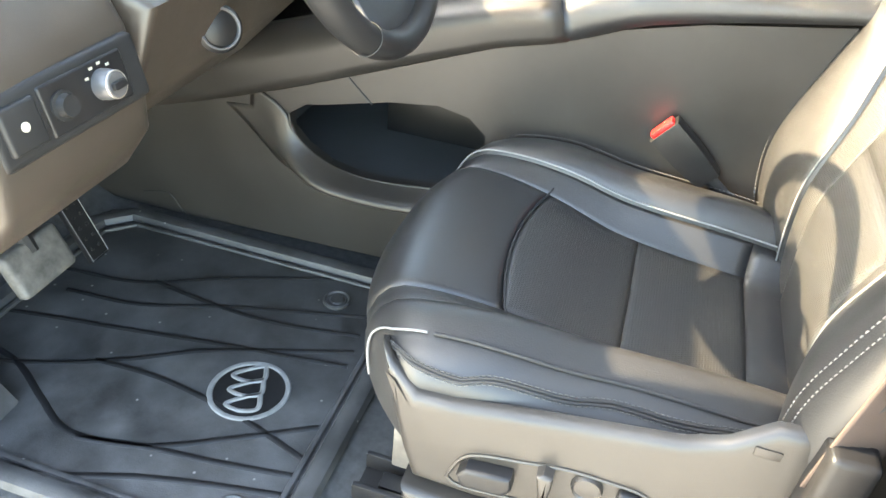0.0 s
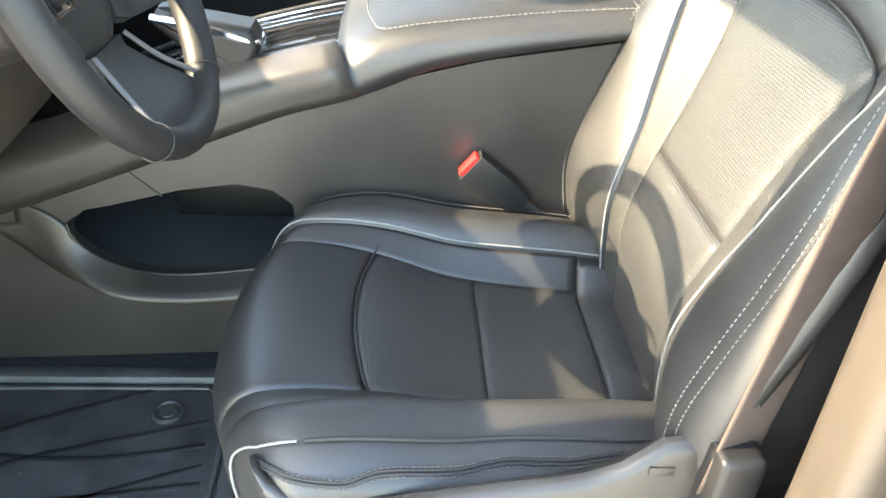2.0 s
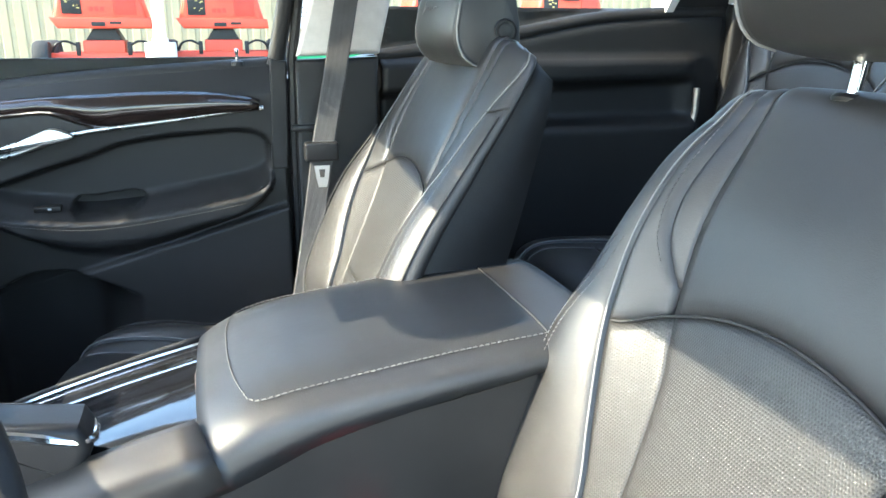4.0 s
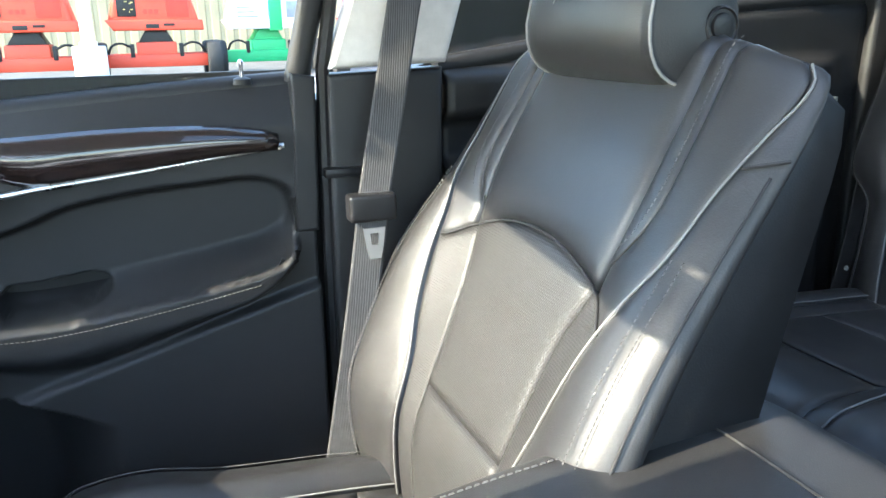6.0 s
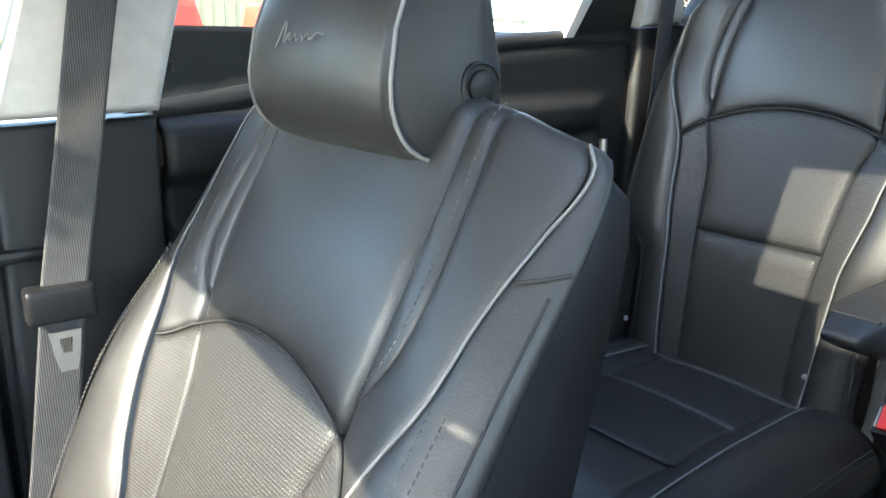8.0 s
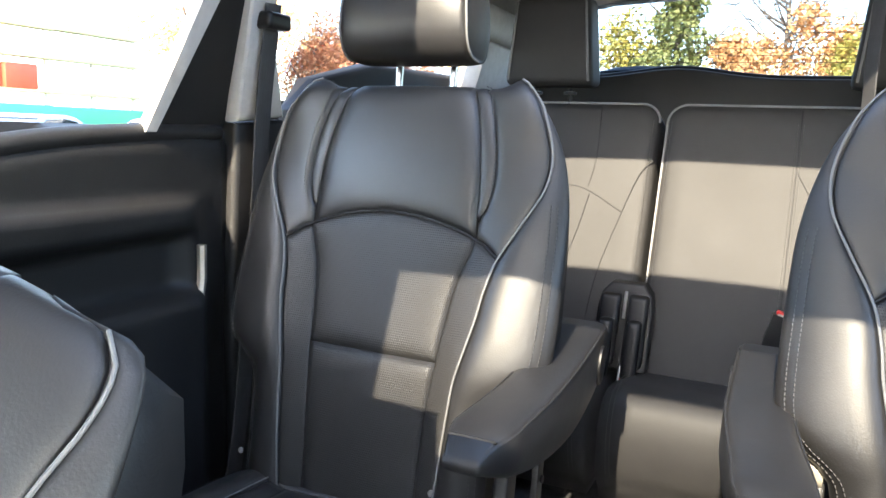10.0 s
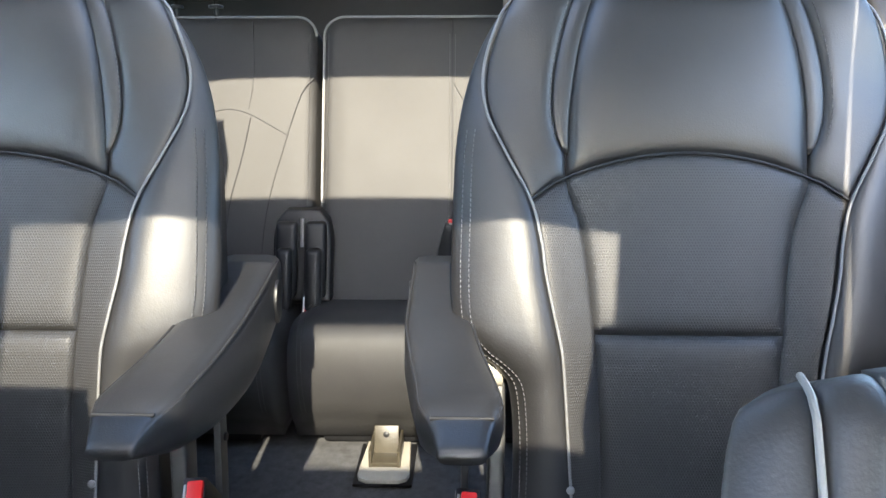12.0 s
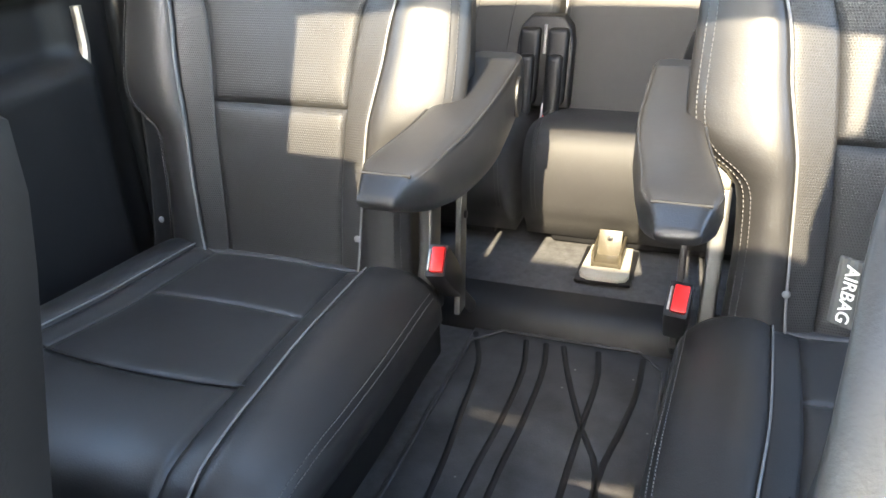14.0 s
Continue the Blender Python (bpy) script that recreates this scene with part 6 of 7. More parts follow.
# veneer strip between chrome lines
up_z = curve_of((-0.7, 0.84), (-0.3, 0.85), (-0.049, 0.868), (0.1, 0.874), (0.239, 0.868), (0.30, 0.858), (0.338, 0.845))
lo_z = curve_of((-0.45, 0.838), (-0.37, 0.826), (-0.335, 0.802), (-0.29, 0.764), (-0.246, 0.748), (-0.18, 0.752), (-0.11, 0.774), (-0.05, 0.793), (0.141, 0.815), (0.25, 0.828), (0.338, 0.838))
verts, faces = [], []
for i in range(41):
    x = -0.50 + 0.83 * i / 40
    low = lerp(lo_z(x) + 0.010, up_z(x) - 0.016, 1 - smooth(-0.11, 0.02, x))
    for a in range(7):
        m = a / 6
        verts.append((x, 0.752 - 0.012 * math.sin(m * math.pi), lerp(low, up_z(x), m)))
for i in range(40):
    for a in range(6):
        faces.append((i * 7 + a, i * 7 + a + 1, (i + 1) * 7 + a + 1, (i + 1) * 7 + a))
ve = mesh_object("veneer", verts, faces, WOOD, door, "glossy dark wood veneer")
sol = ve.modifiers.new("thickness", "SOLIDIFY")
sol.thickness = 0.012
tube_part("chrome_line", [(x, 0.744, lo_z(x) + 0.004) for x in [-0.36 + 0.70 * k / 50 for k in range(51)]], lambda k: 0.0040 + 0.0045 * (1 - k) ** 3, SATIN, door, "satin chrome strip", 10)
prism_part("chrome_tip", [(0.29, 0.838), (0.30, 0.852), (0.338, 0.842), (0.335, 0.836)], "y", 0.738, 0.75, CHROME, door, "", 0.002)
# handle recess and handle
bm = bmesh.new()
prism(bm, [(-0.335, 0.806), (-0.29, 0.768), (-0.246, 0.752), (-0.18, 0.756), (-0.11, 0.778), (-0.02, 0.800), (0.0, 0.82), (-0.05, 0.840), (-0.20, 0.842), (-0.335, 0.838)], "y", 0.748, 0.775, 0.004)
part("handle_recess", bm, BLACK, door)
bm = bmesh.new()
prism(bm, [(p.x, p.y) for p in path_of([(-0.203, 0.773), (-0.15, 0.788), (-0.118, 0.801), (-0.09, 0.811), (-0.065, 0.806), (-0.046, 0.794), (-0.075, 0.784), (-0.12, 0.777), (-0.203, 0.766)], 30)], "y", 0.715, 0.738, 0.005)
part("door_handle", bm, SATIN, door, "satin silver door handle")
bm = bmesh.new()
box(bm, (-0.288, 0.742, 0.774), (-0.246, 0.752, 0.802), 0.004)
mem = part("memory_buttons", bm, PLASTIC, door)
for bx in (-0.277, -0.260):
    block("mark", (bx, 0.7412, 0.786), (bx + 0.005, 0.7422, 0.790), PALE, mem, "", 0.0)
# armrest stitching, pull cup, window switch
bm = bmesh.new()
stitches(bm, [Vector((x, door_y(x, shelf_z(x) - 0.012) - 0.001, shelf_z(x) - 0.012)) for x in [-0.2 + 0.49 * k / 70 for k in range(71)]], [Vector((0, -1, 0.2))] * 71)
me = bpy.data.meshes.new("stitching")
bm.to_mesh(me)
bm.free()
me.materials.append(THREAD)
new("stitching", me).parent = door
bm = bmesh.new()
box(bm, (-0.150, 0.762, 0.630), (-0.096, 0.790, 0.642), 0.003)
part("window_switch_plate", bm, BLACK, door)
block("window_switch", (-0.122, 0.760, 0.634), (-0.114, 0.764, 0.639), SATIN, door, "", 0.002)
lathe_part("speaker_grille", [(0.07, 0), (0.07, 0.004), (0.062, 0.006), (0.001, 0.006)], pose(-0.42, 0.768, 0.36, 90, 0, 0), BLACK, door)
# lock pin
lathe_part("lock_pin_boot", [(0.014, 0), (0.013, 0.008), (0.007, 0.011)], pose(0.293, 0.797, 0.930), PLASTIC, door)
lathe_part("lock_pin", [(0.0035, 0), (0.0035, 0.018), (0.0045, 0.02), (0.0045, 0.026), (0.002, 0.029)], pose(0.293, 0.797, 0.938), CHROME, door, "chrome lock pin", 12)
# door end trim and weather strip
bm = bmesh.new()
prism(bm, [(0.352, 0.70), (0.390, 0.70), (0.393, 0.76), (0.398, 0.94), (0.362, 0.945), (0.356, 0.80)], "y", 0.762, 0.80, 0.006, 3)
part("rear_edge", bm, PLASTIC, door)
tube_part("weather_strip", [(0.402, 0.775, 0.1), (0.405, 0.775, 0.5), (0.408, 0.772, 0.80), (0.412, 0.775, 0.95), (0.428, 0.76, 1.06), (0.44, 0.73, 1.18)], 0.011, BLACK, door, "", 8)
# window frame and glass
bm = bmesh.new()
tube(bm, path_of([(0.375, 0.80, 0.93), (0.40, 0.775, 1.05), (0.42, 0.74, 1.18)], 10), 0.020, 10)
part("window_frame", bm, PLASTIC, door)


def pane(name, pts, owner, label="", thick=0.004, mat=None):
    bm = bmesh.new()
    a = [bm.verts.new(p) for p in pts]
    f = bm.faces.new(a)
    n = (Vector(pts[1]) - Vector(pts[0])).cross(Vector(pts[2]) - Vector(pts[0])).normalized() * thick
    b = [bm.verts.new(Vector(p) + n) for p in pts]
    bm.faces.new(b[::-1])
    for k in range(len(a)):
        bm.faces.new((a[k], b[k], b[(k + 1) % len(a)], a[(k + 1) % len(a)]))
    ob = part(name, bm, mat or GLASS, owner, label, True)
    ob.visible_shadow = False
    return ob


pane("glass", [(-0.7, 0.825, 0.84), (0.40, 0.822, 0.92), (0.425, 0.76, 1.17), (-0.2, 0.76, 1.12)], door, "lightly tinted side glass", mat=SIDE_GLASS)
for q, (x, z) in enumerate(((0.40, 0.965), (0.368, 0.945))):
    bm = bmesh.new()
    if q == 0:
        tube(bm, [(x - 0.006, 0.812, z - 0.005), (x + 0.006, 0.812, z - 0.005), (x + 0.006, 0.811, z + 0.006), (x - 0.006, 0.811, z + 0.006)], 0.0012, 5, True)
        box(bm, (x - 0.002, 0.811, z - 0.002), (x + 0.002, 0.813, z + 0.003), 0.0)
    else:
        box(bm, (x - 0.005, 0.8145, z + 0.004), (x + 0.005, 0.8155, z + 0.005), 0.0)
        box(bm, (x - 0.005, 0.8145, z - 0.006), (x + 0.005, 0.8155, z - 0.005), 0.0)
        box(bm, (x - 0.001, 0.8145, z - 0.005), (x + 0.001, 0.8155, z + 0.004), 0.0)
    part("glass_mark", bm, BLACK, door)

# ---------- middle pillar with belt, passenger side ----------
pil = thing("middle_pillar", (0, 0, 0), "middle pillar trimmed light grey above and charcoal below", "pillar", kind="structure")
bm = bmesh.new()
prism(bm, [(0.412, 0.10), (0.62, 0.10), (0.60, 0.60), (0.605, 0.948), (0.415, 0.942), (0.408, 0.6)], "y", 0.758, 0.82, 0.012, 3)
part("lower_trim", bm, PLASTIC, pil, "charcoal pillar trim")
bm = bmesh.new()
vs = prism(bm, [(0.418, 0.950), (0.604, 0.955), (0.63, 1.10), (0.66, 1.26), (0.52, 1.26), (0.455, 1.08)], "y", 0.742, 0.80, 0.012, 3)
for v in bm.verts:
    v.co.y -= 0.28 * max(0.0, v.co.z - 0.95)
part("upper_trim", bm, HEADLINER, pil, "light grey pillar trim")
bm = bmesh.new()
box(bm, (0.40, 0.742, 0.785), (0.47, 0.77, 0.80), 0.006)
part("pillar_notch", bm, BLACK, pil)


def strap(name, pts, w, mat, parent, label="", across=(1, 0, 0), thick=0.0016):
    """Seat belt webbing: a flat strip with woven ribs along its length."""
    pts = [Vector(p) for p in pts]
    verts, faces = [], []
    m = 13
    for i, p in enumerate(pts):
        t = (pts[min(i + 1, len(pts) - 1)] - pts[max(0, i - 1)]).normalized()
        s = Vector(across)
        s = (s - t * s.dot(t)).normalized()
        nrm = t.cross(s).normalized()
        for k in range(m):
            verts.append(p + s * w * (k / (m - 1) - 0.5) + nrm * (0.0007 * (k % 2)))
        for k in range(m):
            verts.append(p + s * w * (0.5 - k / (m - 1)) - nrm * thick)
    r = 2 * m
    for i in range(len(pts) - 1):
        for k in range(r):
            faces.append((i * r + k, i * r + (k + 1) % r, (i + 1) * r + (k + 1) % r, (i + 1) * r + k))
    faces.append(tuple(range(r))[::-1])
    faces.append(tuple(range((len(pts) - 1) * r, len(pts) * r)))
    return mesh_object(name, verts, faces, mat, parent, label)


belt = thing("seat_belt", (0, 0, 0), "dark grey seat belt hanging beside the passenger seat", "seat belt")
strap("webbing", path_of([(0.548, 0.655, 1.20), (0.526, 0.682, 1.09), (0.49, 0.69, 0.90), (0.462, 0.685, 0.77), (0.45, 0.68, 0.70), (0.425, 0.68, 0.55), (0.40, 0.675, 0.42), (0.38, 0.665, 0.33)], 40), 0.049, WEB, belt, "", (1, -0.12, 0))
bm = bmesh.new()
box(bm, (0.418, 0.668, 0.728), (0.492, 0.70, 0.770), 0.007, 3, Matrix())
part("tongue_grip", bm, BLACK, belt, "black tongue grip")
bm = bmesh.new()
w0 = [(0.436, 0.72), (0.470, 0.72), (0.466, 0.69), (0.462, 0.672), (0.444, 0.672), (0.440, 0.69)]
holed_plate(bm, w0, [(0.446, 0.712), (0.460, 0.712), (0.458, 0.694), (0.448, 0.694)], 0.664, 0.6675)
part("tongue", bm, SATIN, belt, "steel belt tongue", True)
lathe_part("stop_button", [(0.006, 0), (0.006, 0.003), (0.001, 0.004)], pose(0.412, 0.672, 0.48, 90, 0, 0), BLACK, belt)

# ---------- driver side middle pillar, belt and open door frame ----------
pd = thing("middle_pillar", (0.03, -0.115, UP), "tan lit driver side pillar trim with the door frame behind", "pillar", kind="structure")
bm = bmesh.new()
prism(bm, [(0.566, 0.05), (0.66, 0.05), (0.68, 0.60), (0.70, 0.80), (0.60, 0.815), (0.563, 0.826), (0.562, 0.6), (0.564, 0.3)], "y", -0.80, -0.735, 0.02, 4)
for v in bm.verts:
    v.co.y += 0.22 * max(0.0, v.co.z - 0.85)
part("trim", bm, TAN_TRIM, pd, "tan pillar trim")
bm = bmesh.new()
prism(bm, [(0.552, 0.832), (0.60, 0.820), (0.71, 0.806), (0.73, 1.0), (0.72, 1.26), (0.61, 1.26), (0.571, 1.0)], "y", -0.80, -0.735, 0.02, 4)
for v in bm.verts:
    v.co.y += 0.22 * max(0.0, v.co.z - 0.85)
part("upper_trim", bm, HEADLINER, pd, "light grey pillar trim")
tube_part("weather_strip", [(0.60, -0.815, 0.02), (0.612, -0.815, 0.4), (0.63, -0.81, 0.8), (0.63, -0.73, 1.2)], 0.016, TAN_TRIM, pd, "", 10)
bm = bmesh.new()
prism(bm, [(0.62, 0.02), (0.75, 0.02), (0.76, 0.6), (0.77, 1.2), (0.65, 1.2), (0.64, 0.6)], "y", -0.90, -0.815, 0.012)
part("outer_post", bm, BLACK, pd)
bd = thing("seat_belt", (0, -0.10, UP), "brown sunlit seat belt beside the driver seat", "seat belt")
strap("webbing", path_of([(0.70, -0.68, 1.12), (0.640, -0.70, 0.88), (0.628, -0.70, 0.81), (0.620, -0.70, 0.727), (0.609, -0.70, 0.648), (0.594, -0.70, 0.508), (0.584, -0.70, 0.42), (0.576, -0.70, 0.34)], 40), 0.051, WEB_BROWN, bd, "", (0.95, 0.3, 0))
bm = bmesh.new()
box(bm, (0.604, -0.716, 0.742), (0.642, -0.690, 0.772), 0.008, 3)
part("tongue_grip", bm, BLACK, bd)
bm = bmesh.new()
box(bm, (0.556, -0.725, 0.285), (0.598, -0.682, 0.40), 0.008, 3)
part("anchor_cover", bm, BLACK, bd, "black belt anchor cover")
strap("lower_strap", [(0.585, -0.70, 0.29), (0.578, -0.705, 0.22), (0.572, -0.71, 0.15), (0.568, -0.71, 0.08)], 0.02, BLACK, bd, "", (0.77, -0.64, 0), 0.006)

# ---------- rear passenger door, quarter trims ----------
rd = thing("rear_door", (0, 0, 0), "closed charcoal rear passenger door with satin strip", "car door", kind="structure")
rs = curve_of((0.6, 0.957), (0.9, 1.0), (1.164, 1.046), (1.38, 1.062), (1.52, 1.066))


def rear_y(x, z):
    y = 0.79 + 0.02 * smooth(rs(x) - 0.04, rs(x), z)
    c = 0.885 + 0.03 * (x - 1.2)
    y -= 0.025 * smooth(0.95, 0.925, z) * smooth(1.5, 1.42, x)
    y += 0.035 * smooth(c + 0.005, c - 0.02, z) * smooth(1.46, 1.41, x)
    y -= 0.05 * smooth(0.80, 0.76, z) * smooth(1.5, 1.40, x)
    return y


relief("inner_panel", [0.615 + 0.93 * k / 60 for k in range(61)], [0.3 + 0.0095 * k for k in range(81)], lambda x, z: rear_y(x, min(z, rs(x))) + (0.02 if z > rs(x) else 0), LEATHER_SIDE, rd, "charcoal rear door panel")
bm = bmesh.new()
tube(bm, [(x, 0.81, rs(x) - 0.014) for x in [0.61 + 0.93 * k / 20 for k in range(21)]], 0.018, 10)
part("top_roll", bm, LEATHER_SIDE, rd)
tube_part("satin_strip", [(x, 0.776, 0.888 + 0.085 * (x - 1.0)) for x in [0.75 + 0.58 * k / 16 for k in range(17)]], lambda k: 0.0035 + 0.002 * k, SATIN, rd, "satin silver strip", 8)
prism_part("strip_tip", [(1.315, 0.910), (1.335, 0.928), (1.375, 0.918), (1.35, 0.912)], "y", 0.768, 0.782, SATIN, rd, "", 0.002)
tube_part("chrome_edge", [(1.462, 0.772, 0.86), (1.462, 0.772, 0.80), (1.445, 0.77, 0.73)], 0.009, STEEL, rd, "", 8)
bm = bmesh.new()
prism(bm, [(1.36, 1.05), (1.385, 1.05), (1.475, 1.30), (1.435, 1.30)], "y", 0.79, 0.815, 0.006)
for v in bm.verts:
    v.co.y -= 0.3 * max(0.0, v.co.z - 1.05)
part("divider_bar", bm, HEADLINER, rd, "pale quarter light divider")
bm = bmesh.new()
prism(bm, [(1.385, 1.05), (1.56, 1.06), (1.58, 1.30), (1.47, 1.30)], "y", 0.805, 0.82, 0.0)
for v in bm.verts:
    v.co.y -= 0.3 * max(0.0, v.co.z - 1.05)
part("quarter_blank", bm, BLACK, rd, "black corner panel")
pane("glass", [(0.58, 0.825, 0.94), (1.40, 0.825, 1.04), (1.48, 0.74, 1.30), (0.62, 0.74, 1.22)], rd, "clear side glass")
bm = bmesh.new()
tube(bm, [(0.635, 0.815, 1.0), (0.647, 0.815, 1.0), (0.647, 0.814, 1.012), (0.635, 0.814, 1.012)], 0.0012, 5, True)
box(bm, (0.636, 0.816, 0.978), (0.648, 0.8175, 0.986), 0.0)
part("glass_mark", bm, BLACK, rd)

rp = thing("rear_pillar", (0, 0, 0), "rear pillar trimmed light grey above and charcoal below", "pillar", kind="structure")
bm = bmesh.new()
prism(bm, [(1.548, 1.072), (1.685, 1.085), (1.63, 1.20), (1.59, 1.33), (1.53, 1.33)], "y", 0.765, 0.80, 0.012, 3)
for v in bm.verts:
    v.co.y -= 0.25 * max(0.0, v.co.z - 1.1)
part("upper_trim", bm, HEADLINER, rp)
bm = bmesh.new()
prism(bm, [(1.555, 0.25), (1.80, 0.25), (1.76, 0.8), (1.69, 1.08), (1.552, 1.07), (1.535, 0.7)], "y", 0.77, 0.81, 0.012, 3)
part("lower_trim", bm, PLASTIC, rp, "charcoal lower pillar trim")
rb = thing("seat_belt", (0, 0, 0), "dark grey second row seat belt on the rear pillar", "seat belt")
strap("webbing", path_of([(1.585, 0.715, 1.28), (1.595, 0.745, 1.1), (1.588, 0.752, 0.9), (1.565, 0.755, 0.7), (1.54, 0.755, 0.5), (1.50, 0.75, 0.36)], 30), 0.049, WEB, rb, "", (1, 0.1, 0))
bm = bmesh.new()
box(bm, (1.555, 0.70, 1.235), (1.62, 0.74, 1.265), 0.01, 3)
part("guide_loop", bm, BLACK, rb)
lb = thing("seat_belt", (0, 0, 0), "grey third row seat belt hanging behind the captain chair", "seat belt")
strap("webbing", [(2.02, -0.245, 1.40), (2.04, -0.245, 1.2), (2.06, -0.25, 1.0), (2.08, -0.25, 0.8)], 0.04, WEB, lb, "", (1, 0.5, 0))

# rear side trim with the quarter window, both sides
for s in (1, -1):
    q = thing("quarter_trim", (0, 0, 0), "charcoal rear quarter trim below the side window", "trim", kind="structure")
    bm = bmesh.new()
    prism(bm, [(1.72, 0.3), (2.75, 0.3), (2.75, 1.20), (2.4, 1.225), (1.98, 1.215), (1.76, 1.165), (1.70, 1.10)], "y", 0.74 * s, 0.80 * s, 0.015, 3)
    part("side_trim", bm, LEATHER_SIDE, q)
    bm = bmesh.new()
    prism(bm, [(2.42, 1.16), (2.72, 1.16), (2.72, 1.50), (2.50, 1.50), (2.44, 1.3)], "y", 0.69 * s, 0.76 * s, 0.012)
    for v in bm.verts:
        v.co.y -= 0.3 * s * max(0.0, v.co.z - 1.2)
    part("upper_trim", bm, HEADLINER, q)
    pts = [(1.72, 0.825 * s, 1.12), (2.45, 0.825 * s, 1.18), (2.45, 0.73 * s, 1.42), (1.76, 0.73 * s, 1.34)]
    pane("glass", pts if s > 0 else pts[::-1], q, "tinted quarter glass", mat=REAR_GLASS)
# tailgate glass with defroster lines
tg = thing("tailgate_glass", (0, 0, 0), "heated tailgate window with thin defroster lines", "window", kind="structure")
pane("glass", [(2.80, -0.70, 1.235), (2.80, 0.70, 1.235), (2.66, 0.62, 1.49), (2.66, -0.62, 1.49)], tg, "tinted rear glass", mat=REAR_GLASS)
for k in range(11):
    f = k / 11
    z = 1.29 + 0.018 * k
    x = 2.80 - (z - 1.235) * 0.55 - 0.006
    tube_part("heater_line", [(x, -0.55, z), (x, 0.55, z)], 0.0009, GREEN_LINE, tg, "", 4)
bm = bmesh.new()
tube(bm, [(2.775, y, z + 0.004) for y, z in top_line[4:-4]], 0.007, 8)
part("seal", bm, BLACK, tg)
bm = bmesh.new()
lathe(bm, [(0.15, 0), (0.14, 0.02), (0.08, 0.035), (0.001, 0.04)], pose(2.86, 0.32, 1.255, 0, 0, 0) @ Matrix.Diagonal((0.35, 1, 0.9, 1)), 24)
part("wiper_cover", bm, PLASTIC, tg)
# windscreen
ws_ = thing("windscreen", (0, 0, 0), "clear windscreen", "window", kind="structure")
pane("glass", [(-1.05, -0.8, 0.88), (-1.05, 0.8, 0.88), (-0.145, 0.66, 1.235), (-0.145, -0.66, 1.235)], ws_)
# mirror out of view; the block beside its stem is added to shade the cabin
mir = thing("rear_view_mirror", (-0.34, 0.0, 1.13), "unseen black rear view mirror with a block that holds off the sun", "mirror")
bm = bmesh.new()
box(bm, (-0.015, -0.085, -0.032), (0.02, 0.062, 0.03), 0.014, 4)
part("housing", bm, BLACK, mir)
bm = bmesh.new()
prism(bm, [(-0.135, 0.024), (0.0, 0.018), (0.012, 0.05), (0.012, 0.112), (-0.12, 0.112), (-0.19, 0.10), (-0.20, 0.06), (-0.175, 0.036)], "x", -0.03, 0.05, 0.01, 3)
part("sun_block", bm, BLACK, mir, "unseen black block against the sun")
tube_part("stem", [(-0.01, 0.0, 0.02), (-0.04, 0, 0.07)], 0.014, BLACK, mir, "", 8)

# ---------- outside ----------
G = -0.45
bm = bmesh.new()
bmesh.ops.create_grid(bm, x_segments=60, y_segments=60, size=400)
for v in bm.verts:
    v.co.z = G
gr = part("ground", bm, ASPHALT)
tagged(gr, "worn grey parking lot reaching to the horizon", "ground", kind="structure")
slab = thing("concrete_apron", (0, 0, 0), "pale sunlit concrete apron beside the car", "pavement", kind="structure")
prism_part("slab", [(-20, -9), (20, -9), (20, 25.0), (-20, 13.5)], "z", G, G + 0.012, CONCRETE, slab, "", 0.0)
prism_part("kerb", [(-20, 13.5), (20, 25.0), (19.8, 25.4), (-20.2, 13.9)], "z", G, G + 0.15, CONCRETE, slab, "", 0.03)

bw = thing("warehouse", (0, 38, G), "tan warehouse with vertical siding behind the machines", "building")
bm = bmesh.new()
out = []
x = -30.0
while x < 24:
    out += [(x, 0.0), (x + 0.30, 0.0), (x + 0.36, 0.06), (x + 0.54, 0.06)]
    x += 0.60
out += [(24.0, 0.0), (24.0, 3.0), (-30.0, 3.0)]
prism(bm, out, "z", 0.0, 6.0)
part("wall", bm, SIDING, bw, flat=True)
block("roof", (-30.2, -0.3, 6.0), (24.2, 12, 6.3), WHITE, bw, "", 0.02)


